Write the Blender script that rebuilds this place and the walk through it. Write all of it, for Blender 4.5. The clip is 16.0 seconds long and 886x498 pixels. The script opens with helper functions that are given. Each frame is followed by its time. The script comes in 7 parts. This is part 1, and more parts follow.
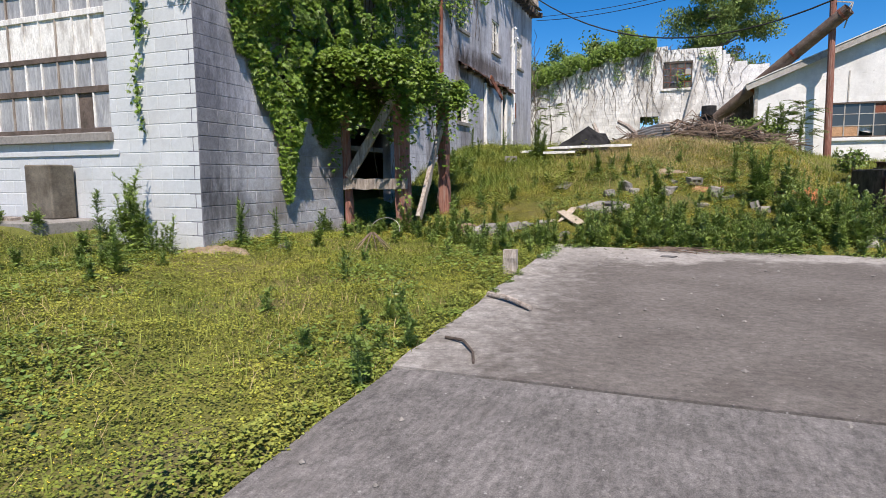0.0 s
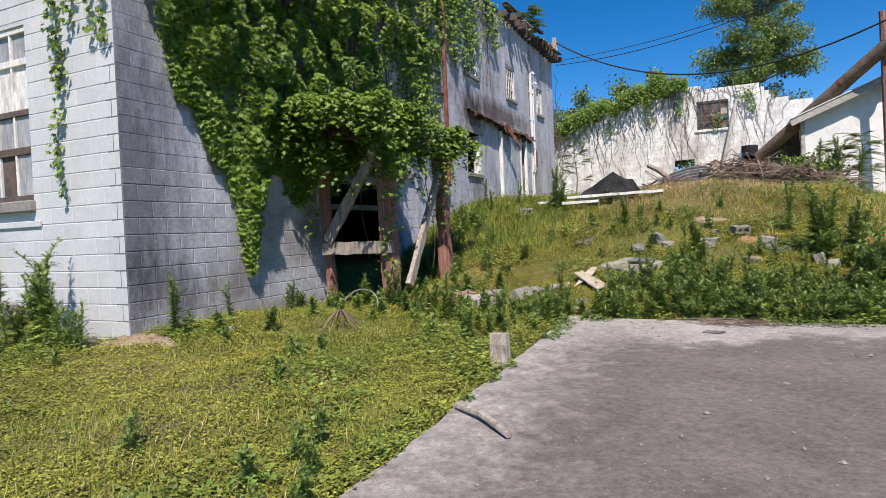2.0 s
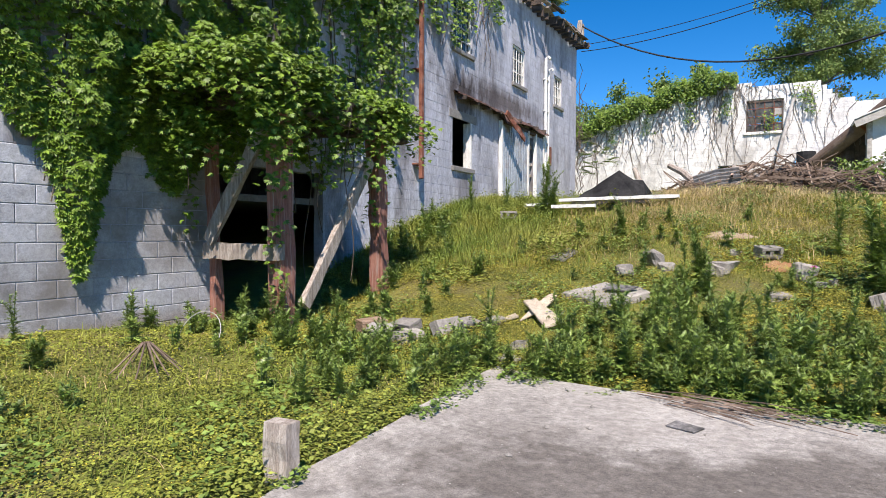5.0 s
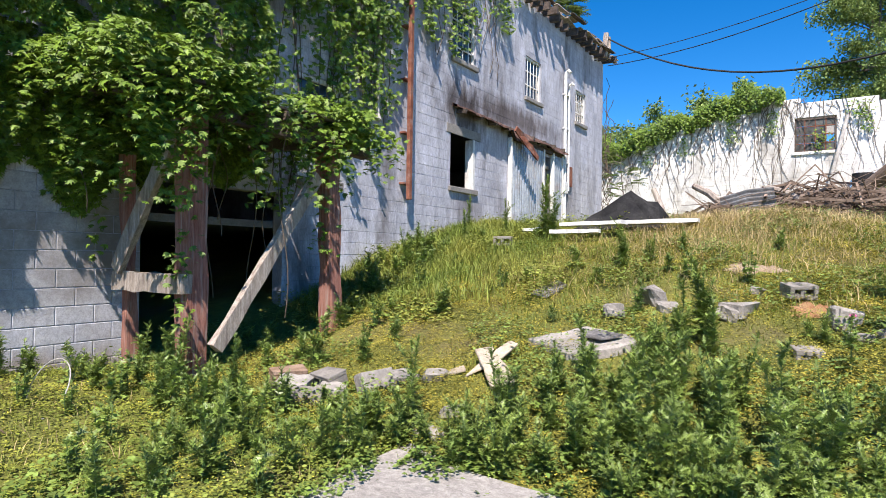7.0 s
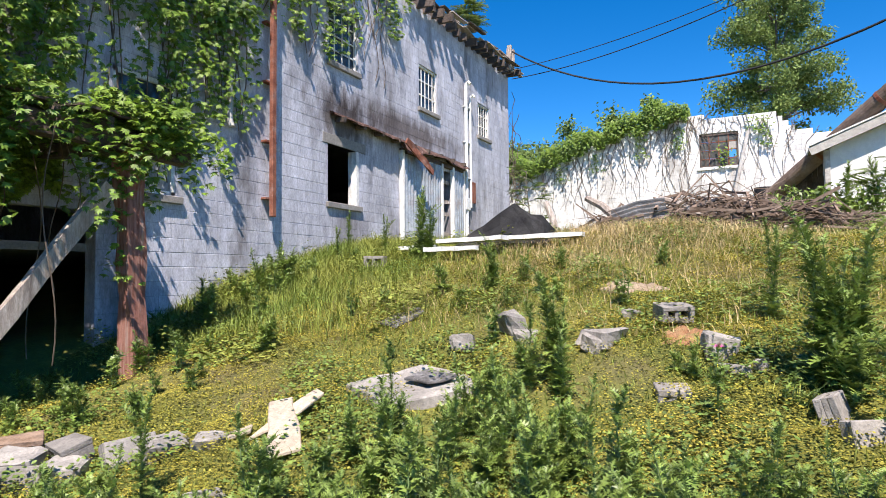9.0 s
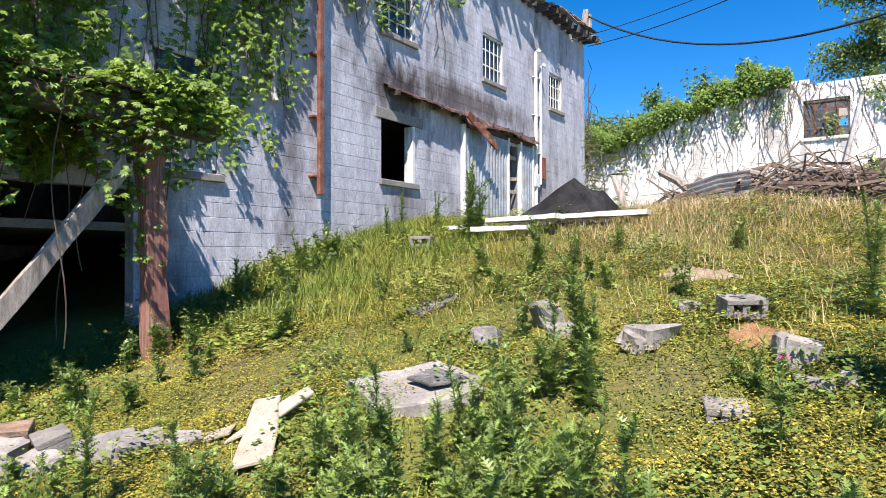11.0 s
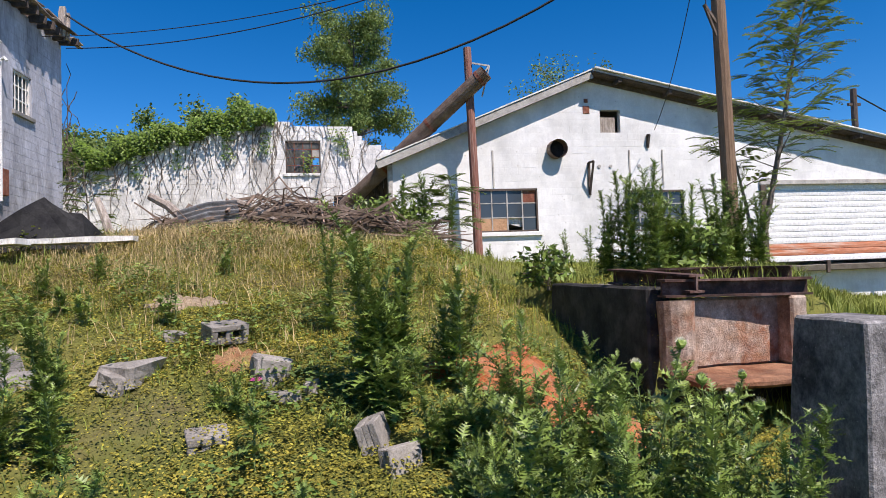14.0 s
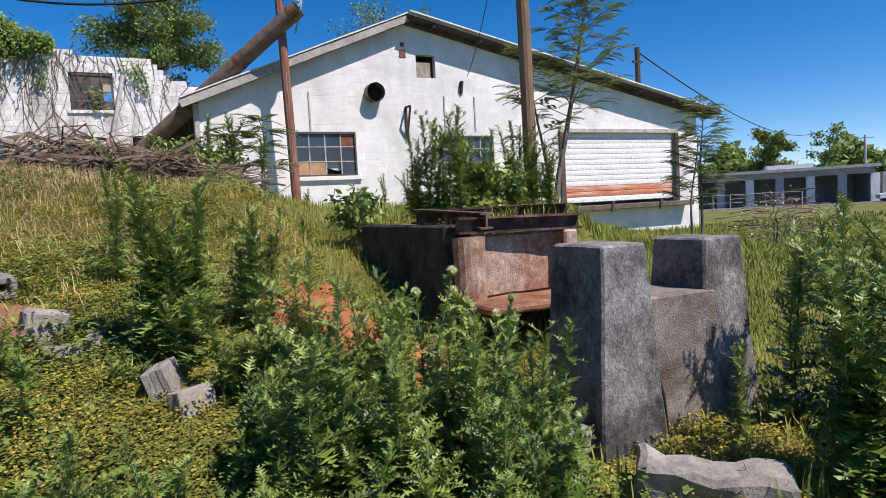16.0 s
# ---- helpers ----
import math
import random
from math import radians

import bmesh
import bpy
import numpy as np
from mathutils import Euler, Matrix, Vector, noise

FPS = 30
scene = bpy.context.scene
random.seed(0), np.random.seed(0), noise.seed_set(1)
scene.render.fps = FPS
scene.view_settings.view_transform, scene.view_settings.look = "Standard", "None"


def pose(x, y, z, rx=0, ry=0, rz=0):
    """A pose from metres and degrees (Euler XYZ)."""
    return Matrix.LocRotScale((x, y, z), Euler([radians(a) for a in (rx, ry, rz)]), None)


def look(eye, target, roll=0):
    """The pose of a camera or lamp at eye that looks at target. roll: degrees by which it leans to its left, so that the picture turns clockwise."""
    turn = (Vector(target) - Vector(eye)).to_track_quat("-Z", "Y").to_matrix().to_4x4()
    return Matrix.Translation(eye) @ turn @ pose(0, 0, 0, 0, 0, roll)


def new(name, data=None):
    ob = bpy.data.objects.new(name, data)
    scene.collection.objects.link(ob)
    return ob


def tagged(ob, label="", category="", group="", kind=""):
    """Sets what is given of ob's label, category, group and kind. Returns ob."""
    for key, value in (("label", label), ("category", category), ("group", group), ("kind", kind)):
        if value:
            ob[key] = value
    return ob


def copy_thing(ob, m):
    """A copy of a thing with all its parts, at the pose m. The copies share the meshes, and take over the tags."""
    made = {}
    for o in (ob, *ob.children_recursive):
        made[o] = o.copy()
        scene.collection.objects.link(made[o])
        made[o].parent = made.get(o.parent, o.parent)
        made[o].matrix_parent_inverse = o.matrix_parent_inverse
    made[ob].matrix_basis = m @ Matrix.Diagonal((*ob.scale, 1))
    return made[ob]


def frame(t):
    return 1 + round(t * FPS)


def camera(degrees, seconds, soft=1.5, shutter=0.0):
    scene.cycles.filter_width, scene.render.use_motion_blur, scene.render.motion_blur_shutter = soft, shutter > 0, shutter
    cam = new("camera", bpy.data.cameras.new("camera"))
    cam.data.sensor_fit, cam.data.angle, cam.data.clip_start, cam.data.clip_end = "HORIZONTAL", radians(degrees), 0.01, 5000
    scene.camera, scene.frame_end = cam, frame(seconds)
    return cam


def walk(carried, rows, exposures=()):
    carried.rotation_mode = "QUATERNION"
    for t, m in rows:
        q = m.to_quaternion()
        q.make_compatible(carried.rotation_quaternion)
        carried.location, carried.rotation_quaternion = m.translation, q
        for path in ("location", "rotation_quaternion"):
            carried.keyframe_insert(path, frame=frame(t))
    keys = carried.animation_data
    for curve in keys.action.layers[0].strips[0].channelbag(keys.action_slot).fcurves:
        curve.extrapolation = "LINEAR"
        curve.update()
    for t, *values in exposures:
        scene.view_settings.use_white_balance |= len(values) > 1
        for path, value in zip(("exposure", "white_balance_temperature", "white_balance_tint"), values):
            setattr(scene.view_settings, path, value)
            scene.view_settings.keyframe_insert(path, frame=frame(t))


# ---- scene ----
cam = camera(71.9, 16.0, soft=0.7)
METRES, EYE, TILT, LEAN, TURN = 10.0, 1.41, 0.6, 0.0, 21.3
ROWS = [
    (0.0, 0.0, 0.0, 0.0, -0.04, -7.25, 0.33),
    (0.5, 0.0188, 0.0527, 0.0011, 0.19, -5.95, 1.59),
    (1.0, 0.0388, 0.0945, 0.0053, -3.04, -3.08, 3.36),
    (1.5, 0.0618, 0.1365, 0.0063, 4.5, -5.58, 0.6),
    (2.0, 0.0714, 0.1817, 0.0071, 3.48, -2.21, 2.46),
    (2.5, 0.0956, 0.2272, 0.0057, 3.93, -3.02, 2.44),
    (3.0, 0.118, 0.2765, 0.0055, 5.5, -2.19, 0.97),
    (5.5, 0.2414, 0.4903, 0.0127, 8.01, -1.91, -0.22),
    (6.0, 0.2609, 0.5305, 0.0161, 3.52, 1.95, 1.17),
    (6.5, 0.2847, 0.5687, 0.0145, 5.86, 1.06, -1.52),
    (7.0, 0.3031, 0.603, 0.0142, 12.14, 0.09, -0.71),
    (7.5, 0.317, 0.6415, 0.0166, 7.83, 2.18, 1.51),
    (8.0, 0.3407, 0.6739, 0.0142, 6.77, 1.14, 0.24),
    (8.5, 0.3641, 0.7071, 0.0124, 9.95, -1.79, 0.45),
    (9.0, 0.3848, 0.7366, 0.0148, 6.12, 2.09, 0.59),
    (9.5, 0.4095, 0.7643, 0.0152, 11.04, 1.35, -0.92),
    (10.0, 0.4233, 0.7841, 0.0166, 14.52, -0.15, 0.35),
    (12.5, 0.4165, 0.8209, 0.0195, 7.21, 2.67, -0.63),
    (13.0, 0.4228, 0.8174, 0.0217, -4.29, 3.88, -0.07),
    (13.5, 0.4294, 0.8129, 0.022, -19.59, 3.32, 0.65),
    (14.0, 0.4353, 0.808, 0.0219, -30.51, 1.56, 1.76),
    (14.5, 0.4382, 0.8058, 0.0221, -37.84, -1.22, 2.4),
    (15.0, 0.4407, 0.8011, 0.0214, -44.65, -2.65, 2.62),
    (15.5, 0.4421, 0.7951, 0.02, -50.51, -3.8, 3.03),
    (16.0, 0.4429, 0.788, 0.0177, -46.67, -4.18, 2.71),
]
walk(cam, [(t, pose(6.35, -6.86, EYE, TILT, LEAN, TURN) @ pose(METRES * x, METRES * y, METRES * z, 90 + pitch, roll, yaw)) for t, x, y, z, yaw, pitch, roll in ROWS],
     exposures=((0.0, 0.40, 6600, 16), (3.0, 0.45, 6600, 16), (5.5, 0.81, 6550, 16), (9.0, 0.95, 6500, 17), (10.0, 0.95, 6500, 17), (12.5, 1.13, 6450, 17), (13.0, 0.87, 6450, 18), (13.5, 0.59, 6430, 19), (14.5, 0.32, 6450, 20), (16.0, 0.30, 6450, 20)))

# ---- world, sun, exposure ----
SUN_TO = Vector((0.33, -0.60, 1.0)).normalized()
world = bpy.data.worlds.new("sky_world")
scene.world = world
world.use_nodes = True
wn = world.node_tree.nodes
sky = wn.new("ShaderNodeTexSky")
sky.sky_type, sky.sun_disc = "NISHITA", False
sky.sun_elevation = math.asin(SUN_TO.z)
sky.sun_rotation = math.atan2(SUN_TO.x, SUN_TO.y)
sky.air_density, sky.dust_density, sky.ozone_density = 1.0, 0.0, 3.0
sky.altitude = 2500.0
sat = wn.new("ShaderNodeHueSaturation")
sat.inputs["Saturation"].default_value = 1.4
world.node_tree.links.new(sky.outputs[0], sat.inputs["Color"])
world.node_tree.links.new(sat.outputs[0], wn["Background"].inputs[0])
wn["Background"].inputs[1].default_value = 0.112
sun_data = bpy.data.lights.new("sun", "SUN")
sun_data.energy, sun_data.angle, sun_data.color = 5.0, radians(0.53), (1.0, 0.93, 0.82)
sun = new("sun", sun_data)
sun.matrix_world = look(SUN_TO * 60, (0, 0, 0))

# ---- materials ----


def mat(name, c1, c2, scale=3.0, fine=40.0, rough=0.85, bump=0.3, vary=0.15, stain=None, stain_scale=0.8, stain_amt=0.5,
        metal=0.0, spec=0.3, island=False, stretch=(1, 1, 1), trans=0.0, bump_size=0.01, con=1.0):
    """Two-scale noise colour, optional stains with their own shape, random tone per object or per island, fine bump."""
    m = bpy.data.materials.new(name)
    m.use_nodes = True
    n, l = m.node_tree.nodes, m.node_tree.links
    b = n["Principled BSDF"]
    geo = n.new("ShaderNodeNewGeometry")
    mp = n.new("ShaderNodeVectorMath")
    mp.operation = "MULTIPLY"
    mp.inputs[1].default_value = stretch
    l.new(geo.outputs["Position"], mp.inputs[0])

    def noise_tex(s, detail=5.0, r=0.6):
        t = n.new("ShaderNodeTexNoise")
        t.inputs["Scale"].default_value, t.inputs["Detail"].default_value, t.inputs["Roughness"].default_value = s, detail, r
        l.new(mp.outputs[0], t.inputs["Vector"])
        return t

    def mix(a, c, f, kind="MIX"):
        x = n.new("ShaderNodeMix")
        x.data_type, x.blend_type = "RGBA", kind
        for sock, v in ((x.inputs[0], f), (x.inputs[6], a), (x.inputs[7], c)):
            if hasattr(v, "is_linked"):
                l.new(v, sock)
            else:
                sock.default_value = v if isinstance(v, float) else (*v, 1)
        return x.outputs[2]

    def ramp(v, lo, hi):
        r = n.new("ShaderNodeMapRange")
        r.inputs[1].default_value, r.inputs[2].default_value = lo, hi
        l.new(v, r.inputs[0])
        return r.outputs[0]

    big, small, mid = noise_tex(scale), noise_tex(fine, 4.0, 0.7), noise_tex(max(fine * 0.22, scale * 2.5), 6.0, 0.75)
    col = mix(c1, c2, ramp(big.outputs[0], 0.35, 0.65))
    g = n.new("ShaderNodeMapRange")
    ms_ = n.new("ShaderNodeMath")
    ms_.operation = "ADD"
    l.new(small.outputs[0], ms_.inputs[0])
    l.new(mid.outputs[0], ms_.inputs[1])
    g.inputs[1].default_value, g.inputs[2].default_value, g.inputs[3].default_value, g.inputs[4].default_value = 0.65, 1.35, 1 - 0.4 * con, 1 + 0.4 * con
    l.new(ms_.outputs[0], g.inputs[0])
    hv = n.new("ShaderNodeHueSaturation")
    l.new(col, hv.inputs["Color"])
    if vary:
        if island:
            rnd = geo.outputs["Random Per Island"]
        else:
            rnd = n.new("ShaderNodeObjectInfo").outputs["Random"]
        r = n.new("ShaderNodeMapRange")
        r.inputs[3].default_value, r.inputs[4].default_value = 1 - vary, 1 + vary
        l.new(rnd, r.inputs[0])
        mu = n.new("ShaderNodeMath")
        mu.operation = "MULTIPLY"
        l.new(r.outputs[0], mu.inputs[0])
        l.new(g.outputs[0], mu.inputs[1])
        l.new(mu.outputs[0], hv.inputs["Value"])
    else:
        l.new(g.outputs[0], hv.inputs["Value"])
    col = hv.outputs[0]
    if stain:
        s = noise_tex(stain_scale, 6.0, 0.65)
        f = n.new("ShaderNodeMath")
        f.operation = "MULTIPLY"
        f.inputs[1].default_value = stain_amt
        l.new(ramp(s.outputs[0], 0.52, 0.68), f.inputs[0])
        col = mix(col, stain, f.outputs[0])
    l.new(col, b.inputs["Base Color"])
    b.inputs["Roughness"].default_value, b.inputs["Metallic"].default_value = rough, metal
    b.inputs["Specular IOR Level"].default_value = spec
    if trans:
        b.inputs["Transmission Weight"].default_value = 0.0
        tr = n.new("ShaderNodeBsdfTranslucent")
        l.new(col, tr.inputs[0])
        ms = n.new("ShaderNodeMixShader")
        ms.inputs[0].default_value = trans
        l.new(b.outputs[0], ms.inputs[1])
        l.new(tr.outputs[0], ms.inputs[2])
        l.new(ms.outputs[0], n["Material Output"].inputs[0])
    if bump:
        bp = n.new("ShaderNodeBump")
        bp.inputs["Strength"].default_value, bp.inputs["Distance"].default_value = bump, bump_size
        l.new(small.outputs[0], bp.inputs["Height"])
        l.new(bp.outputs[0], b.inputs["Normal"])
    return m


M_BLOCK = mat("painted_block", (0.37, 0.375, 0.42), (0.49, 0.495, 0.55), 1.3, 60, 0.9, 0.5, 0.04, (0.13, 0.12, 0.12), 0.75, 1.0, island=True, stretch=(1, 1, 0.4))
M_BLOCKO = mat("painted_block_piece", (0.37, 0.375, 0.405), (0.48, 0.485, 0.515), 1.3, 60, 0.9, 0.5, 0.05, (0.19, 0.17, 0.155), 0.45, 0.9)
M_FRONT = mat("white_painted_block", (0.49, 0.52, 0.535), (0.56, 0.58, 0.59), 1.0, 60, 0.9, 0.4, 0.05, (0.42, 0.41, 0.39), 0.9, 0.35, island=True, con=0.35)
M_FRONTO = mat("white_painted_block_piece", (0.49, 0.52, 0.535), (0.56, 0.58, 0.59), 1.0, 60, 0.9, 0.4, 0.05, (0.42, 0.41, 0.39), 0.9, 0.35, con=0.35)
M_JOINT = mat("painted_joint", (0.3, 0.305, 0.345), (0.4, 0.405, 0.45), 1.3, 60, 0.95, 0.5, 0, (0.11, 0.1, 0.1), 0.75, 1.0, stretch=(1, 1, 0.4))
M_MORTAR = mat("mortar", (0.46, 0.48, 0.49), (0.53, 0.545, 0.55), 1.5, 80, 0.95, 0.5, 0)
M_WHITE = mat("whitewashed_block", (0.74, 0.74, 0.72), (0.8, 0.8, 0.79), 0.8, 50, 0.9, 0.35, 0.04, (0.5, 0.5, 0.485), 0.5, 0.6, island=True, con=0.3)
M_RUIN = mat("ruin_block", (0.6, 0.59, 0.56), (0.72, 0.71, 0.68), 0.9, 40, 0.95, 0.5, 0.1, (0.3, 0.28, 0.25), 0.6, 0.9, island=True, stretch=(1, 1, 0.45))
M_CONC = mat("grey_concrete", (0.22, 0.205, 0.19), (0.30, 0.285, 0.265), 1.1, 90, 0.92, 0.5, 0.06, (0.13, 0.12, 0.11), 0.7, 0.55)
M_SLAB = mat("worn_driveway_concrete", (0.31, 0.288, 0.264), (0.4, 0.376, 0.348), 1.4, 110, 0.95, 1.0, 0.04, (0.23, 0.205, 0.185), 1.1, 0.5, con=1.2)


def dark_stain(m, lo, hi, amount):
    """A broad dark oily stain across the middle of the slab, with a ragged rim."""
    n, l = m.node_tree.nodes, m.node_tree.links
    b = n["Principled BSDF"]
    old = b.inputs["Base Color"].links[0].from_socket
    geo = n.new("ShaderNodeNewGeometry")
    sep = n.new("ShaderNodeSeparateXYZ")
    l.new(geo.outputs["Position"], sep.inputs[0])
    big, mid = n.new("ShaderNodeTexNoise"), n.new("ShaderNodeTexNoise")
    for t, sc in ((big, 0.55), (mid, 6.0)):
        t.inputs["Scale"].default_value, t.inputs["Detail"].default_value = sc, 6.0
        l.new(geo.outputs["Position"], t.inputs["Vector"])
    add = n.new("ShaderNodeMath")
    add.operation = "MULTIPLY_ADD"
    add.inputs[1].default_value = 3.4
    l.new(big.outputs[0], add.inputs[0])
    l.new(sep.outputs[1], add.inputs[2])
    add2 = n.new("ShaderNodeMath")
    add2.operation = "MULTIPLY_ADD"
    add2.inputs[1].default_value = 1.1
    l.new(mid.outputs[0], add2.inputs[0])
    l.new(add.outputs[0], add2.inputs[2])
    r = n.new("ShaderNodeMapRange")
    r.inputs[1].default_value, r.inputs[2].default_value, r.inputs[3].default_value, r.inputs[4].default_value = lo, hi, amount, 0.0
    l.new(add2.outputs[0], r.inputs[0])
    x = n.new("ShaderNodeMix")
    x.data_type, x.blend_type = "RGBA", "MULTIPLY"
    l.new(r.outputs[0], x.inputs[0])
    l.new(old, x.inputs[6])
    x.inputs[7].default_value = (0.45, 0.43, 0.42, 1)
    # the stain stops short of the lawn edge
    ex = n.new("ShaderNodeMath")
    ex.operation = "MULTIPLY_ADD"
    ex.inputs[1].default_value = 2.2
    l.new(mid.outputs[0], ex.inputs[0])
    l.new(sep.outputs[0], ex.inputs[2])
    rx = n.new("ShaderNodeMapRange")
    rx.inputs[1].default_value, rx.inputs[2].default_value = 5.45, 6.5
    l.new(ex.outputs[0], rx.inputs[0])
    both = n.new("ShaderNodeMath")
    both.operation = "MULTIPLY"
    l.new(r.outputs[0], both.inputs[0])
    l.new(rx.outputs[0], both.inputs[1])
    l.new(both.outputs[0], x.inputs[0])
    l.new(x.outputs[2], b.inputs["Base Color"])


def scuffs(m, stretch, scale, depth, chips):
    """Brushed scratches and pale chips worn into the surface."""
    n, l = m.node_tree.nodes, m.node_tree.links
    b = n["Principled BSDF"]
    old = b.inputs["Base Color"].links[0].from_socket
    geo = n.new("ShaderNodeNewGeometry")
    mp = n.new("ShaderNodeVectorMath")
    mp.operation = "MULTIPLY"
    mp.inputs[1].default_value = stretch
    l.new(geo.outputs["Position"], mp.inputs[0])
    t = n.new("ShaderNodeTexNoise")
    t.inputs["Scale"].default_value, t.inputs["Detail"].default_value, t.inputs["Roughness"].default_value = scale, 6.0, 0.75
    l.new(mp.outputs[0], t.inputs["Vector"])
    r = n.new("ShaderNodeMapRange")
    r.inputs[1].default_value, r.inputs[2].default_value, r.inputs[3].default_value, r.inputs[4].default_value = 0.36, 0.64, 1 - depth, 1 + depth
    l.new(t.outputs[0], r.inputs[0])
    hv = n.new("ShaderNodeHueSaturation")
    l.new(old, hv.inputs["Color"])
    l.new(r.outputs[0], hv.inputs["Value"])
    vo = n.new("ShaderNodeTexVoronoi")
    vo.inputs["Scale"].default_value = chips
    l.new(geo.outputs["Position"], vo.inputs["Vector"])
    vr = n.new("ShaderNodeMapRange")
    vr.inputs[1].default_value, vr.inputs[2].default_value, vr.inputs[3].default_value, vr.inputs[4].default_value = 0.05, 0.09, 0.6, 0.0
    l.new(vo.outputs["Distance"], vr.inputs[0])
    x = n.new("ShaderNodeMix")
    x.data_type = "RGBA"
    l.new(vr.outputs[0], x.inputs[0])
    l.new(hv.outputs[0], x.inputs[6])
    x.inputs[7].default_value = (0.5, 0.48, 0.45, 1)
    l.new(x.outputs[2], b.inputs["Base Color"])



M_OLDSLAB = mat("rough_old_concrete", (0.15, 0.14, 0.132), (0.215, 0.2, 0.19), 1.6, 120, 0.95, 1.0, 0.04, (0.17, 0.155, 0.145), 1.4, 0.5, con=1.5)
scuffs(M_OLDSLAB, (1.0, 0.3, 1.0), 22.0, 0.3, 9.0)
dark_stain(M_SLAB, 4.05, 4.45, 1.0)
scuffs(M_SLAB, (1.0, 1.4, 1.0), 12.0, 0.2, 11.0)


def blotch(m, y0, z0, ry, rz, tint, amount, wob=0.5):
    """A grimy patch on a wall that faces the yard: an oval with a torn, streaky rim."""
    n, l = m.node_tree.nodes, m.node_tree.links
    b = n["Principled BSDF"]
    old = b.inputs["Base Color"].links[0].from_socket
    geo = n.new("ShaderNodeNewGeometry")
    at = n.new("ShaderNodeVectorMath")
    at.operation = "SUBTRACT"
    at.inputs[1].default_value = (0, y0, z0)
    l.new(geo.outputs["Position"], at.inputs[0])
    sc = n.new("ShaderNodeVectorMath")
    sc.operation = "MULTIPLY"
    sc.inputs[1].default_value = (0, 1 / ry, 1 / rz)
    l.new(at.outputs[0], sc.inputs[0])
    ln = n.new("ShaderNodeVectorMath")
    ln.operation = "LENGTH"
    l.new(sc.outputs[0], ln.inputs[0])
    st = n.new("ShaderNodeVectorMath")
    st.operation = "MULTIPLY"
    st.inputs[1].default_value = (1, 1, 0.35)
    l.new(geo.outputs["Position"], st.inputs[0])
    t = n.new("ShaderNodeTexNoise")
    t.inputs["Scale"].default_value, t.inputs["Detail"].default_value, t.inputs["Roughness"].default_value = 3.2, 8.0, 0.7
    l.new(st.outputs[0], t.inputs["Vector"])
    ad = n.new("ShaderNodeMath")
    ad.operation = "MULTIPLY_ADD"
    ad.inputs[1].default_value = 4 * wob
    l.new(t.outputs[0], ad.inputs[0])
    l.new(ln.outputs["Value"], ad.inputs[2])
    r = n.new("ShaderNodeMapRange")
    r.inputs[1].default_value, r.inputs[2].default_value, r.inputs[3].default_value, r.inputs[4].default_value = 0.35 + 2 * wob, 1.1 + 2 * wob, amount, 0.0
    l.new(ad.outputs[0], r.inputs[0])
    x = n.new("ShaderNodeMix")
    x.data_type, x.blend_type = "RGBA", "MULTIPLY"
    l.new(r.outputs[0], x.inputs[0])
    l.new(old, x.inputs[6])
    x.inputs[7].default_value = (*tint, 1)
    l.new(x.outputs[2], b.inputs["Base Color"])


M_YELLOW = mat("tiny_yellow_flower", (0.44, 0.37, 0.03), (0.54, 0.45, 0.06), 3, 20, 0.8, 0, 0.3, island=True)
M_DARKCONC = mat("black_stained_concrete", (0.1, 0.096, 0.093), (0.26, 0.25, 0.245), 5.5, 60, 0.95, 1.0, 0.05, (0.03, 0.028, 0.027), 3.0, 0.85, con=1.3, stretch=(1, 1, 0.8))
M_WEBCONC = mat("brown_stained_concrete", (0.15, 0.13, 0.112), (0.29, 0.26, 0.23), 5, 85, 0.95, 1.0, 0.05, (0.07, 0.05, 0.04), 3.0, 0.7, con=1.2)
scuffs(M_DARKCONC, (1.0, 1.0, 0.8), 26.0, 0.35, 24.0)
M_RUBBLE = mat("rubble_stone", (0.2, 0.185, 0.168), (0.34, 0.315, 0.285), 4, 50, 0.95, 0.8, 0.2, (0.2, 0.19, 0.17), 3, 0.5)
M_BROWNBLOCK = mat("brown_block", (0.2, 0.13, 0.085), (0.31, 0.22, 0.16), 6, 50, 0.95, 0.8, 0.1, (0.12, 0.09, 0.07), 4, 0.6)
M_SOIL = mat("weedy_soil", (0.1, 0.115, 0.025), (0.18, 0.175, 0.04), 0.7, 30, 1.0, 0.8, 0, (0.17, 0.13, 0.07), 0.55, 0.75, bump_size=0.03)
M_CLAY = mat("red_clay", (0.38, 0.105, 0.035), (0.5, 0.2, 0.085), 7, 60, 1.0, 0.8, 0, (0.4, 0.3, 0.2), 5, 0.4, bump_size=0.03)
M_SPILL = mat("brick_dust_soil", (0.3, 0.13, 0.065), (0.4, 0.25, 0.13), 9, 60, 1.0, 0.8, 0, (0.28, 0.27, 0.09), 6, 0.9, bump_size=0.03)
M_TROUGH = mat("rust_stained_concrete", (0.29, 0.18, 0.115), (0.45, 0.365, 0.3), 5, 70, 0.95, 1.0, 0.05, (0.27, 0.095, 0.04), 3.4, 0.9, con=1.2)
scuffs(M_TROUGH, (1.0, 1.0, 0.5), 18.0, 0.3, 14.0)
scuffs(M_WHITE, (1.0, 1.0, 0.35), 1.6, 0.07, 3.0)
scuffs(M_BLOCK, (1.0, 1.0, 0.25), 1.4, 0.26, 5.0)
scuffs(M_RUIN, (1.0, 1.0, 0.4), 2.2, 0.16, 3.0)
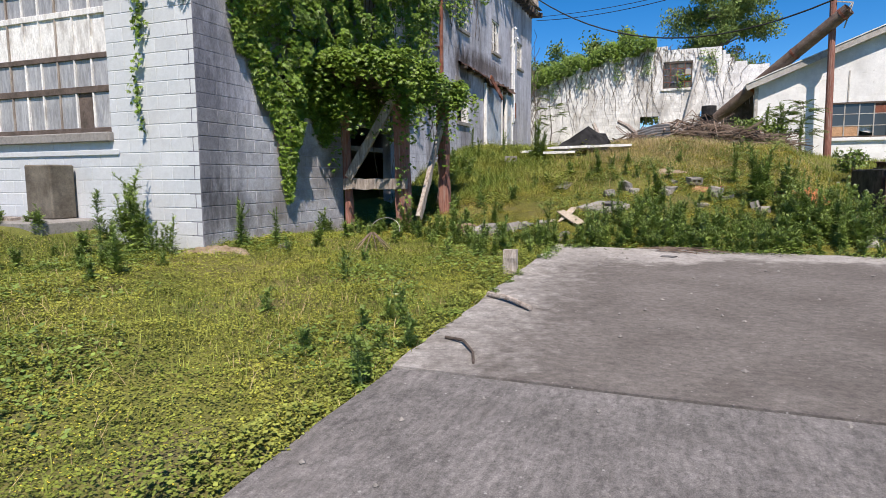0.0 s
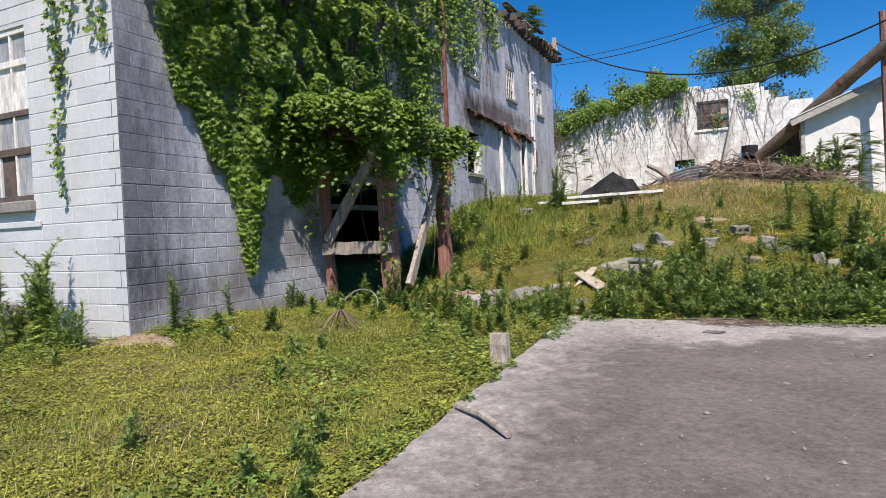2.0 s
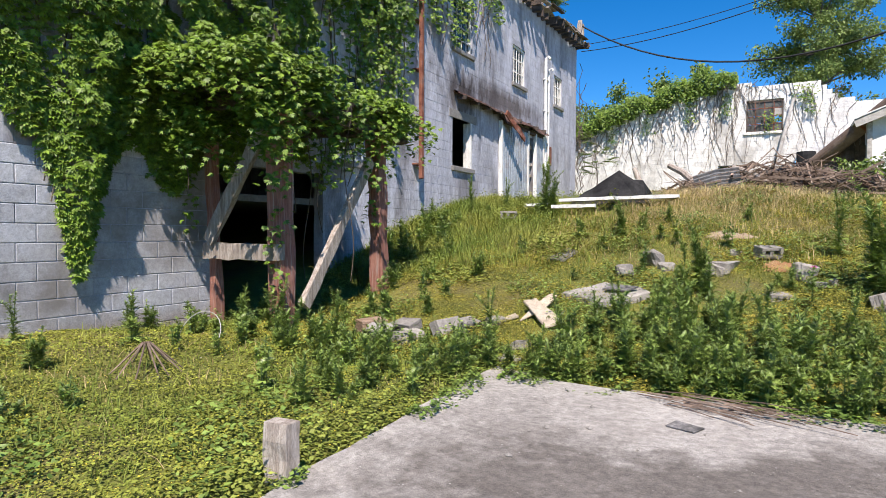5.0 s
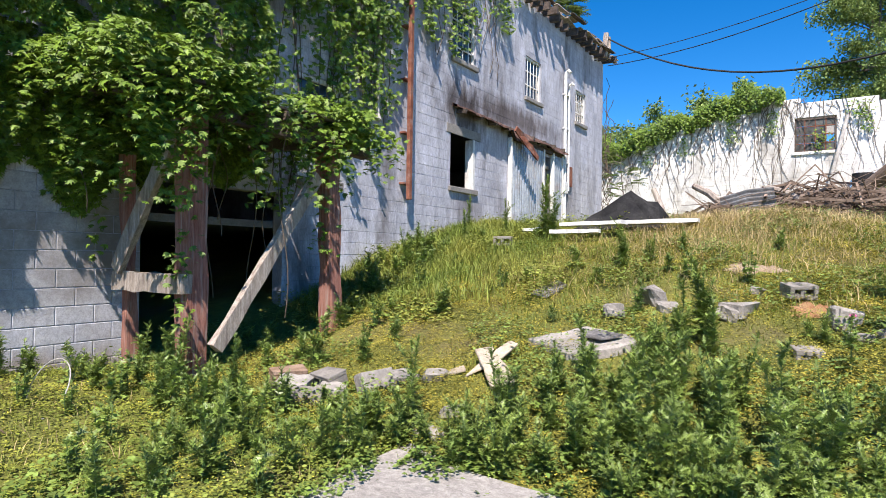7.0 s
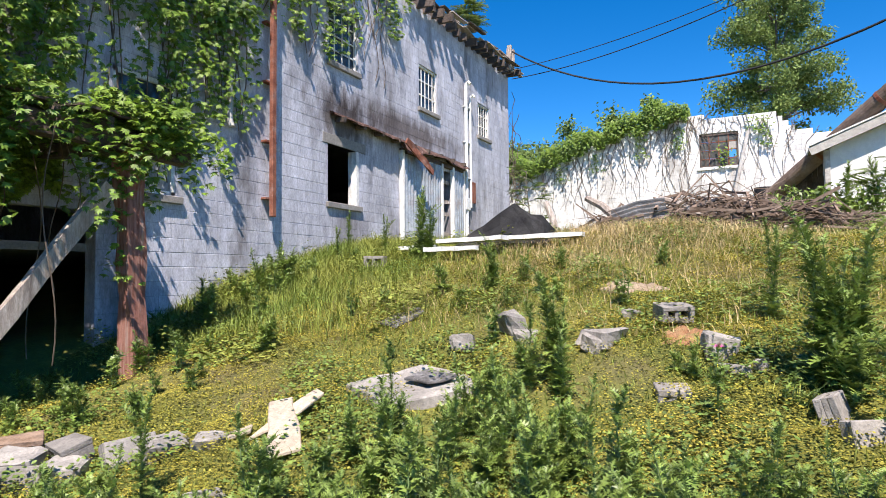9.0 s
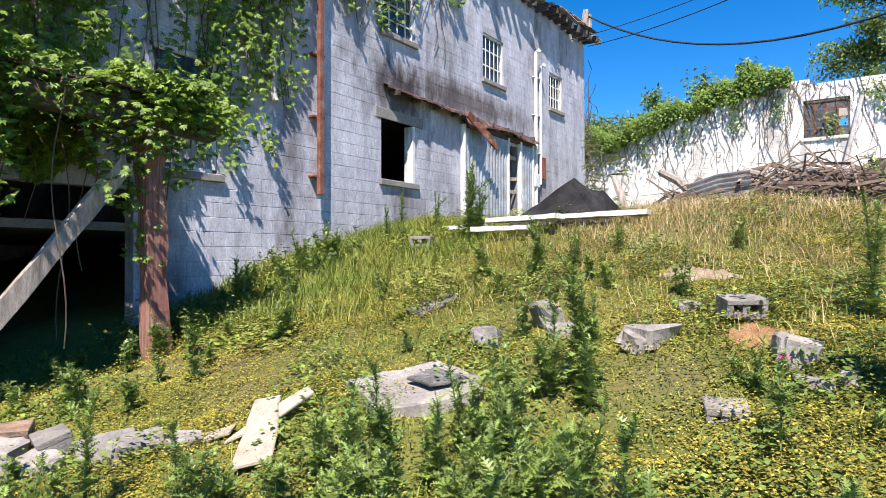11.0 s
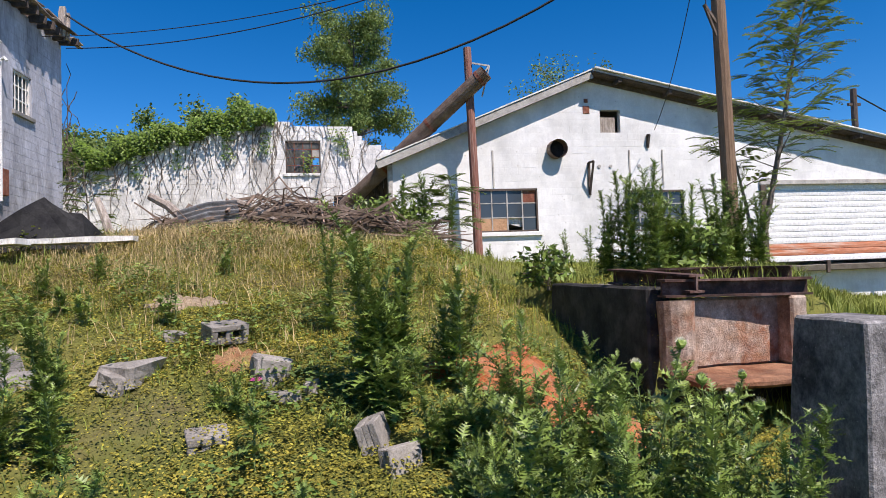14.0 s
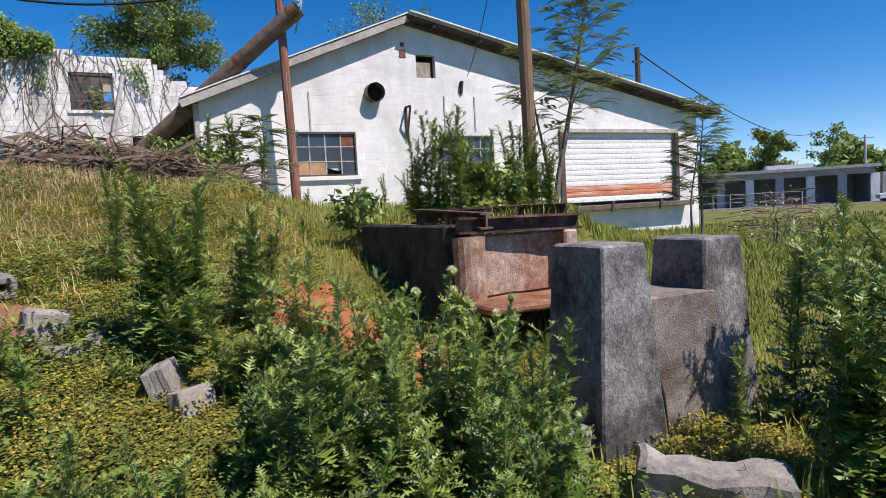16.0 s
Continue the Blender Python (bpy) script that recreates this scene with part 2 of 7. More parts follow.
for m in (M_BLOCK, M_JOINT):
    blotch(m, 11.1, 4.75, 1.1, 0.75, (0.2, 0.165, 0.14), 0.9)
    blotch(m, 13.6, 5.1, 3.4, 0.45, (0.25, 0.2, 0.17), 0.9)
    blotch(m, 11.4, 2.6, 0.9, 0.6, (0.45, 0.42, 0.4), 0.8)
    blotch(m, 16.6, 3.2, 1.6, 1.2, (0.6, 0.56, 0.53), 0.8)
for m in (M_BLOCKO, M_BLOCK, M_JOINT):
    blotch(m, 0.0, 2.4, 1.15, 2.4, (0.36, 0.36, 0.38), 0.9, 0.35)
    blotch(m, 0.6, 0.9, 0.8, 0.6, (0.4, 0.39, 0.38), 0.85, 0.7)
    blotch(m, 3.0, 0.35, 3.4, 0.25, (0.65, 0.55, 0.47), 0.8, 0.4)
# near-black colour paints the shade on the tank's side and below its ledge
M_SHADECONC = mat("shade_black_concrete", (0.03, 0.028, 0.027), (0.075, 0.07, 0.066), 4, 90, 0.95, 0.9, 0.05, (0.16, 0.15, 0.14), 3, 0.5)
M_RUSTLEDGE = mat("rust_washed_ledge", (0.2, 0.085, 0.045), (0.36, 0.19, 0.11), 5, 60, 0.9, 0.8, 0.05, (0.09, 0.05, 0.035), 3, 0.7)
M_SAND = mat("pale_sandy_soil", (0.23, 0.165, 0.1), (0.38, 0.3, 0.215), 4, 50, 1.0, 0.8, 0, bump_size=0.02)
M_DARKRUST = mat("dark_flaking_iron", (0.045, 0.03, 0.026), (0.13, 0.065, 0.05), 7, 60, 0.9, 0.6, 0.1, (0.24, 0.2, 0.18), 7, 0.5)
M_GALV = mat("dull_galvanised_iron", (0.17, 0.17, 0.175), (0.25, 0.25, 0.25), 4, 40, 0.6, 0.3, 0.05, (0.14, 0.09, 0.06), 3, 0.5, metal=0.2)
M_RUST = mat("rusty_iron", (0.16, 0.055, 0.035), (0.27, 0.11, 0.07), 6, 60, 0.85, 0.5, 0.1, (0.36, 0.28, 0.25), 5, 0.5, metal=0.2)
M_OLDWOOD = mat("grey_weathered_wood", (0.25, 0.205, 0.17), (0.44, 0.39, 0.34), 6, 60, 0.9, 0.8, 0.15, (0.15, 0.11, 0.09), 4, 0.7, stretch=(4, 4, 0.6))
M_REDWOOD = mat("red_stained_timber", (0.2, 0.075, 0.055), (0.34, 0.17, 0.13), 7, 60, 0.9, 0.8, 0.1, (0.36, 0.29, 0.25), 5, 0.7, stretch=(5, 5, 0.35))
M_POLE = mat("creosoted_pole", (0.17, 0.105, 0.065), (0.27, 0.18, 0.12), 5, 60, 0.9, 0.7, 0.1, stretch=(6, 6, 0.3))
M_WHITEWOOD = mat("peeling_white_wood", (0.68, 0.67, 0.64), (0.76, 0.75, 0.72), 4, 50, 0.85, 0.5, 0.08, (0.33, 0.3, 0.27), 3, 0.7, stretch=(2, 2, 0.6))
M_PANEL = mat("corrugated_steel", (0.27, 0.3, 0.33), (0.4, 0.43, 0.46), 3, 40, 0.5, 0.2, 0.05, (0.28, 0.2, 0.15), 2, 0.5, metal=0.5, spec=0.5)
M_DOOR = mat("white_enamel_door", (0.74, 0.74, 0.73), (0.8, 0.8, 0.79), 2, 50, 0.6, 0.15, 0.03)
M_DOORRUST = mat("rust_streaked_slat", (0.5, 0.17, 0.08), (0.62, 0.3, 0.19), 3, 30, 0.8, 0.3, 0.1, (0.7, 0.62, 0.55), 1.5, 0.6, stretch=(0.6, 1, 6))
M_FASCIA = mat("weathered_fascia", (0.36, 0.34, 0.31), (0.48, 0.46, 0.43), 3, 50, 0.9, 0.5, 0.1, (0.16, 0.14, 0.12), 2, 0.6)
M_ROOFTIN = mat("grey_tin_roof", (0.36, 0.36, 0.36), (0.45, 0.45, 0.45), 2, 40, 0.55, 0.3, 0.05, (0.28, 0.18, 0.13), 1, 0.5, metal=0.4)
# rotten wood; also painted shade on right bargeboard, soffit and recess boards
M_DARKWOOD = mat("dark_rotten_shaded_wood", (0.07, 0.055, 0.045), (0.13, 0.1, 0.085), 5, 50, 0.95, 0.7, 0.2)
M_TAR = mat("black_tarpaper", (0.018, 0.018, 0.02), (0.04, 0.04, 0.04), 3, 40, 0.85, 0.4, 0.1, spec=0.12)
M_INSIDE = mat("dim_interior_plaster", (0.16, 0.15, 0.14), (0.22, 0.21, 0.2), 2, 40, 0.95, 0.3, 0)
M_FLUE = mat("rusty_flue_pipe", (0.15, 0.10, 0.075), (0.25, 0.19, 0.15), 3, 50, 0.75, 0.4, 0, (0.1, 0.06, 0.045), 2, 0.6, metal=0.3)
M_WIRE = mat("black_wire", (0.02, 0.02, 0.022), (0.03, 0.03, 0.03), 3, 40, 0.6, 0, 0)
M_CONDUIT = mat("white_conduit", (0.66, 0.66, 0.65), (0.72, 0.72, 0.71), 4, 40, 0.6, 0.1, 0)
M_PLY = mat("bare_plywood", (0.45, 0.26, 0.14), (0.55, 0.34, 0.2), 4, 40, 0.8, 0.3, 0.1)
M_BOARD = mat("pale_board", (0.38, 0.315, 0.24), (0.48, 0.41, 0.32), 4, 50, 0.85, 0.4, 0.1, (0.4, 0.34, 0.27), 4, 0.4)
M_DIMPANE = mat("grimy_dark_pane", (0.05, 0.053, 0.05), (0.12, 0.12, 0.11), 4, 30, 0.5, 0.1, 0.2, spec=0.2)
M_PIER = mat("mossy_brown_concrete", (0.1, 0.085, 0.065), (0.17, 0.15, 0.12), 3, 60, 0.95, 0.8, 0.05, (0.06, 0.05, 0.04), 2.5, 0.8)
M_LEAF = mat("vine_leaf", (0.085, 0.155, 0.014), (0.165, 0.25, 0.026), 1.2, 30, 0.5, 0.2, 0.45, spec=0.35, island=True, trans=0.12)
M_WEED = mat("thistle_leaf", (0.105, 0.17, 0.032), (0.22, 0.295, 0.062), 2.2, 30, 0.42, 0.2, 0.45, spec=0.5, island=True, trans=0.17)
M_STEM = mat("green_stem", (0.10, 0.15, 0.05), (0.14, 0.19, 0.07), 4, 30, 0.7, 0.2, 0.1)
M_CLOVER = mat("clover_leaf", (0.2, 0.2, 0.03), (0.37, 0.31, 0.05), 0.9, 12, 0.7, 0, 0.4, island=True, trans=0.14)
M_LAWN = mat("lawn_clover", (0.14, 0.185, 0.028), (0.29, 0.295, 0.048), 0.9, 12, 0.7, 0, 0.4, island=True, trans=0.14)
M_GRASS = mat("grass_blade", (0.145, 0.205, 0.035), (0.285, 0.3, 0.063), 0.8, 14, 0.65, 0, 0.35, island=True, trans=0.16)
M_STRAW = mat("dry_straw", (0.42, 0.33, 0.16), (0.55, 0.42, 0.23), 1.2, 14, 0.8, 0, 0.25, island=True, trans=0.2)
M_TREE = mat("tree_leaf", (0.13, 0.19, 0.05), (0.22, 0.29, 0.075), 0.3, 5, 0.6, 0, 0.4, island=True, trans=0.25)
M_BARK = mat("tree_bark", (0.12, 0.10, 0.085), (0.2, 0.17, 0.145), 4, 30, 0.95, 0.6, 0.1, stretch=(3, 3, 0.7))
M_VINESTEM = mat("vine_stem", (0.08, 0.06, 0.045), (0.14, 0.11, 0.085), 4, 30, 0.9, 0.3, 0.1)
M_BRUSH = mat("dead_brush", (0.11, 0.075, 0.055), (0.28, 0.21, 0.165), 3, 30, 0.95, 0.3, 0.3, island=True)
M_FAR = mat("far_workshop_wall", (0.3, 0.31, 0.32), (0.36, 0.36, 0.37), 1, 10, 0.8, 0, 0)
M_PINK = mat("thistle_bloom", (0.55, 0.05, 0.25), (0.65, 0.12, 0.35), 20, 60, 0.8, 0, 0)
M_BLOOMPALE = mat("thistle_seedhead", (0.5, 0.5, 0.36), (0.62, 0.6, 0.46), 20, 60, 0.9, 0, 0.1)
M_CAR = mat("white_car_paint", (0.72, 0.72, 0.72), (0.75, 0.75, 0.75), 1, 20, 0.3, 0, 0, spec=0.6)
M_TYRE = mat("tyre_rubber", (0.02, 0.02, 0.02), (0.03, 0.03, 0.03), 5, 40, 0.8, 0.1, 0)
M_ASPH = mat("asphalt_lot", (0.11, 0.11, 0.115), (0.15, 0.15, 0.155), 1, 60, 0.95, 0.3, 0)


def glass(name, tint, rough=0.05):
    m = bpy.data.materials.new(name)
    m.use_nodes = True
    b = m.node_tree.nodes["Principled BSDF"]
    b.inputs["Base Color"].default_value = (*tint, 1)
    b.inputs["Roughness"].default_value = rough
    b.inputs["Specular IOR Level"].default_value = 0.6
    return m


# opaque dark tint puts the darkness of unlit interiors into the panes
M_GLASS = glass("opaque_dark_glass", (0.05, 0.06, 0.07), 0.12)
M_DUSTGLASS = mat("dusty_glass", (0.26, 0.26, 0.27), (0.42, 0.42, 0.42), 5, 30, 0.35, 0.1, 0.12, (0.2, 0.19, 0.18), 4, 0.7, stretch=(3, 3, 0.5), spec=0.5)

# ---- builders ----


def part(name, bm, material, parent=None, label=""):
    me = bpy.data.meshes.new(name)
    bm.to_mesh(me)
    bm.free()
    me.materials.append(material)
    ob = new(name, me)
    if parent is not None:
        ob.parent = parent
    if label:
        ob["label"] = label
    return ob


def raw(name, verts, faces, material, parent=None, smooth=False):
    """One mesh from computed arrays."""
    me = bpy.data.meshes.new(name)
    v = np.asarray(verts, np.float32)
    f = np.asarray(faces, np.int32)
    k = f.shape[1]
    me.vertices.add(len(v))
    me.vertices.foreach_set("co", v.ravel())
    me.loops.add(f.size)
    me.loops.foreach_set("vertex_index", f.ravel())
    me.polygons.add(len(f))
    me.polygons.foreach_set("loop_start", np.arange(0, f.size, k, dtype=np.int32))
    me.polygons.foreach_set("loop_total", np.full(len(f), k, np.int32))
    me.update(calc_edges=True)
    me.materials.append(material)
    me.polygons.foreach_set("use_smooth", np.full(len(f), smooth))
    ob = new(name, me)
    if parent is not None:
        ob.parent = parent
    return ob


def empty(name, loc=(0, 0, 0), **tags):
    ob = new(name)
    ob.location = loc
    return tagged(ob, **tags)


def box(bm, x0, x1, y0, y1, z0, z1, bev=0.0, m=None):
    r = bmesh.ops.create_cube(bm, size=1.0)
    vs = r["verts"]
    for v in vs:
        v.co = Vector((x0 + (v.co.x + 0.5) * (x1 - x0), y0 + (v.co.y + 0.5) * (y1 - y0), z0 + (v.co.z + 0.5) * (z1 - z0)))
    if bev:
        es = list({e for v in vs for e in v.link_edges})
        r2 = bmesh.ops.bevel(bm, geom=es, offset=bev, segments=1, affect="EDGES")
        vs = list({v for f in r2["faces"] for v in f.verts} | {v for v in vs if v.is_valid})
    if m is not None:
        for v in vs:
            v.co = m @ v.co
    return vs


def tube(bm, pts, radii, seg=8, cap=True):
    """A tapered tube along points."""
    rings = []
    pts = [Vector(p) for p in pts]
    for i, p in enumerate(pts):
        d = (pts[min(i + 1, len(pts) - 1)] - pts[max(i - 1, 0)]).normalized()
        u = d.orthogonal().normalized()
        w = d.cross(u)
        r = radii[i] if hasattr(radii, "__len__") else radii
        rings.append([bm.verts.new(p + u * (r * math.cos(2 * math.pi * k / seg)) + w * (r * math.sin(2 * math.pi * k / seg))) for k in range(seg)])
    for a, b in zip(rings, rings[1:]):
        # match the start of the second ring to the first to avoid twist
        s = min(range(seg), key=lambda k: (b[k].co - pts[rings.index(b)] - a[0].co + pts[rings.index(a)]).length)
        b[:] = b[s:] + b[:s]
        for k in range(seg):
            bm.faces.new((a[k], a[(k + 1) % seg], b[(k + 1) % seg], b[k]))
    if cap:
        bm.faces.new(rings[0][::-1])
        bm.faces.new(rings[-1])
    return rings


def beam(bm, a, b, w, h, seg=5, jitter=0.0, rnd=random):
    """A rough timber of rectangular section from a to b."""
    a, b = Vector(a), Vector(b)
    d = (b - a).normalized()
    up = Vector((0, 0, 1)) if abs(d.z) < 0.9 else Vector((0, 1, 0))
    s = d.cross(up).normalized()
    t = s.cross(d)
    rings = []
    for i in range(seg + 1):
        p = a.lerp(b, i / seg)
        rings.append([bm.verts.new(p + s * (sx * w / 2 + rnd.uniform(-jitter, jitter)) + t * (sy * h / 2 + rnd.uniform(-jitter, jitter)))
                      for sx, sy in ((-1, -1), (1, -1), (1, 1), (-1, 1))])
    for r, q in zip(rings, rings[1:]):
        for k in range(4):
            bm.faces.new((r[k], r[(k + 1) % 4], q[(k + 1) % 4], q[k]))
    bm.faces.new(rings[0][::-1])
    bm.faces.new(rings[-1])


def rock(bm, c, size, seed, squash=0.6, cuts=1):
    """A lump of broken concrete: a skewed, chipped block."""
    rnd = random.Random(seed)
    r = bmesh.ops.create_cube(bm, size=2.0)
    vs = r["verts"]
    for v in vs:
        v.co += Vector((rnd.uniform(-0.45, 0.25) * v.co.x, rnd.uniform(-0.45, 0.25) * v.co.y, rnd.uniform(-0.35, 0.2) * v.co.z))
    es = list({e for v in vs for e in v.link_edges})
    bmesh.ops.bevel(bm, geom=es, offset=0.22, segments=1, affect="EDGES")
    es = bm.edges[:]
    bmesh.ops.subdivide_edges(bm, edges=es, cuts=1, use_grid_fill=True)
    off = Vector((rnd.uniform(0, 90), rnd.uniform(0, 90), rnd.uniform(0, 90)))
    turn = Matrix.Rotation(rnd.uniform(0, 6.28), 3, "Z") @ Matrix.Rotation(rnd.uniform(-0.35, 0.35), 3, "X")
    for v in bm.verts:
        p = v.co * (1 + 0.16 * noise.noise(v.co * 1.7 + off)) + Vector((noise.noise(v.co * 4 + off), noise.noise(v.co * 4 - off), noise.noise(v.co * 5 + off))) * 0.07
        v.co = Vector(c) + turn @ Vector((p.x * size[0], p.y * size[1], p.z * size[2])) * 0.9


def ss(a, b, v):
    u = np.clip((np.asarray(v, float) - a) / (b - a), 0, 1)
    return u * u * (3 - 2 * u)


def gz(x, y):
    """Height of the ground: level yard, bank rising to a plateau, falling away to the open field."""
    x, y = np.asarray(x, float), np.asarray(y, float)
    low = 0.17 + 0.0415 * np.clip(y, -8, 5)
    start = 3.5 + 2.0 * ss(8.6, 9.4, x)
    u = np.clip((y - start) / 7.6, 0, 1)
    up = 1.85 * (0.75 * u + 0.25 * ss(0, 1, u)) * (1 - 0.95 * ss(11.5, 23, x))
    up = up - 0.5 * ss(8.0, 11.0, y) * ss(8.6, 11.0, x) * (1 - ss(14, 27, x))
    up = up + 0.22 * np.exp(-((x - 5.6) / 1.8) ** 2 - ((y - 10.2) / 1.3) ** 2)
    up = up - 0.35 * np.exp(-((x - 0.8) / 0.9) ** 2 - ((y - 6.0) / 1.6) ** 2)
    up = np.maximum(up, 1.12 * ss(9.78, 9.86, x) * ss(6.62, 6.72, y) * (1 - 0.95 * ss(11.0, 12.4, x - 0.75 * (y - 6.7))))
    up = up + 0.36 * (1 - ss(-2.6, -1.2, x)) * ss(-3.6, -1.0, y) * (1 - ss(3, 6, y))
    up = up + 0.24 * (1 - ss(0.3, 3.4, x)) * (1 - ss(1.5, 4, y))
    wob = 0.035 * np.sin(1.7 * x + 0.6 * y) * np.sin(1.3 * y - 0.5 * x + 1) + 0.02 * np.sin(3.9 * x + 2) * np.sin(4.3 * y)
    on_slab = (1 - ss(3.0, 3.4, y)) * ss(4.1, 4.5, x) * (1 - ss(13.0, 13.4, x))
    z = low + up + wob * (1 - on_slab) - 0.06 * on_slab
    far = ss(24, 70, np.hypot(x - 7, y - 5))
    return z * (1 - far) + far * (-0.2 + 2.0 * ss(-10, 30, -x))


def slab_z(y):
    return 0.17 + 0.0415 * y


# ---- the ground ----
def axis(lo, a, b, hi, step, n):
    left = a - (np.geomspace(1, 1 + a - lo, n) - 1)[::-1]
    right = b + (np.geomspace(1, 1 + hi - b, n) - 1)
    return np.unique(np.concatenate([left, np.arange(a, b, step), right]))


gx, gy = axis(-1500, -9, 20, 1500, 0.2, 30), axis(-1500, -10, 22, 1500, 0.2, 30)
GX, GY = np.meshgrid(gx, gy, indexing="ij")
idx = np.arange(GX.size).reshape(GX.shape)
ground = raw("ground", np.stack([GX, GY, gz(GX, GY)], -1).reshape(-1, 3),
             np.stack([idx[:-1, :-1], idx[1:, :-1], idx[1:, 1:], idx[:-1, 1:]], -1).reshape(-1, 4), M_SOIL, smooth=True)
tagged(ground, "weedy uneven soil bank with patchy low grass", "ground", kind="structure")


def patch(name, cx, cy, rx, ry, material, label, seed, lift=0.02):
    """A bare patch of soil lying on the ground, with a ragged rim."""
    rnd = random.Random(seed)
    v, f = [(cx, cy, float(gz(cx, cy)) + lift + 0.03)], []
    n = 40
    ph = [rnd.uniform(0, 6.28) for _ in range(4)]
    for k in range(1, 6):
        for i in range(n):
            a = 2 * math.pi * i / n
            w = k / 5 * (1 + 0.22 * math.sin(3 * a + ph[0]) + 0.14 * math.sin(5 * a + ph[1]) + 0.1 * math.sin(9 * a + ph[2]))
            x, y = cx + rx * w * math.cos(a), cy + ry * w * math.sin(a)
            v.append((x, y, float(gz(x, y)) + (lift + 0.03 * (1 - k / 5) + rnd.uniform(0, 0.045) if k < 5 else -0.03)))
    for i in range(n):
        f.append((0, 1 + i, 1 + (i + 1) % n, 1 + (i + 1) % n))
    me = bpy.data.meshes.new(name)
    faces = [q[:3] for q in f]
    for k in range(4):
        for i in range(n):
            a, b = 1 + k * n + i, 1 + k * n + (i + 1) % n
            faces.append((a, a + n, b + n, b))
    me.from_pydata(v, [], faces)
    me.materials.append(material)
    me.polygons.foreach_set("use_smooth", np.ones(len(faces), bool))
    ob = new(name, me)
    return tagged(ob, label, "soil", kind="structure")


patch("ground_patch", 6.7, 6.72, 0.24, 0.3, M_SPILL, "orange brick dust spilt in the grass", 1, -0.03)
patch("ground_patch", 8.85, 6.05, 0.72, 0.6, M_CLAY, "orange red clay bank bare of grass", 2, 0.05)
patch("ground_patch", 6.05, 7.95, 0.36, 0.22, M_SAND, "pale sandy soil showing through dry grass", 3, -0.015)
patch("ground_patch", 0.35, -0.2, 0.5, 0.25, M_SAND, "pale gravelly soil at the wall foot", 4, 0.012)

# concrete pavement in two pours with an open joint
pave = empty("pavement", label="worn grey concrete driveway slab with open joint", category="pavement", kind="structure")
for y0, y1, nm, mm, dz in ((-14, -2.955, "slab", M_OLDSLAB, -0.014), (-2.945, 3.05, "slab", M_SLAB, 0.0)):
    v, f, nx, ny = [], [], 42, 34
    rnd = random.Random(int(y1 * 10))
    for i in range(nx + 1):
        for j in range(ny + 1):
            x, y = 4.42 + (13.0 - 4.42) * i / nx, y0 + (y1 - y0) * j / ny
            if i == 0:
                x += 0.05 * noise.noise((0, y * 1.7, 3)) + rnd.uniform(-0.012, 0.012)
            if j == ny and y1 > 0:
                y += 0.06 * noise.noise((x * 1.5, 0, 7)) + 0.25 * math.exp(-((x - 4.5) / 0.5) ** 2) + rnd.uniform(-0.012, 0.012)
            v.append((x, y, slab_z(y) + dz + 0.006 * noise.noise((x * 0.8, y * 0.8, 0))))
    n0 = len(v)
    for i in range(nx):
        for j in range(ny):
            a = i * (ny + 1) + j
            f.append((a, a + ny + 1, a + ny + 2, a + 1))
    rim = [j for j in range(ny + 1)] + [i * (ny + 1) + ny for i in range(1, nx + 1)] + [nx * (ny + 1) + j for j in range(ny - 1, -1, -1)] + [i * (ny + 1) for i in range(nx - 1, 0, -1)]
    low = {}
    for k in rim:
        low[k] = len(v)
        v.append((v[k][0], v[k][1], v[k][2] - 0.13))
    for a, b in zip(rim, rim[1:] + rim[:1]):
        f.append((a, b, low[b], low[a]))
    me = bpy.data.meshes.new(nm)
    me.from_pydata(v, [], f)
    me.materials.append(mm)
    ob = new(nm, me)
    ob.parent = pave

# ---- block walls ----
NEAR = []  # block pieces made as objects, placed last


def block_mesh(w, h, d):
    bm = bmesh.new()
    box(bm, 0, w, 0, d, 0, h, 0.006)
    me = bpy.data.meshes.new("block")
    bm.to_mesh(me)
    bm.free()
    return me


def block_cells(u0, u1, z0, z1, holes, top=None, bw=0.4, bh=0.2, joint=0.008, rnd=None):
    """Running-bond cells (u, z, w, h) of a wall, cut at the openings; top(u) limits the height."""
    out = []
    row = 0
    z = z0
    while z < z1 - 0.02:
        h = min(bh, z1 - z)
        u = u0 - (bw / 2 if row % 2 else 0)
        while u < u1 - 0.01:
            spans = [(max(u, u0), min(u + bw, u1))]
            for (a, b, c, d) in holes:
                if z + h > c + 0.03 and z < d - 0.03:
                    nxt = []
                    for s, e in spans:
                        if e <= a or s >= b:
                            nxt.append((s, e))
                        else:
                            if s < a - 0.03:
                                nxt.append((s, a))
                            if e > b + 0.03:
                                nxt.append((b, e))
                    spans = nxt
            for s, e in spans:
                if e - s > 0.03 and (top is None or z + h <= top((s + e) / 2)):
                    out.append((s + joint / 2, z + joint / 2, e - s - joint, h - joint))
            u += bw
        z += bh
        row += 1
    return out


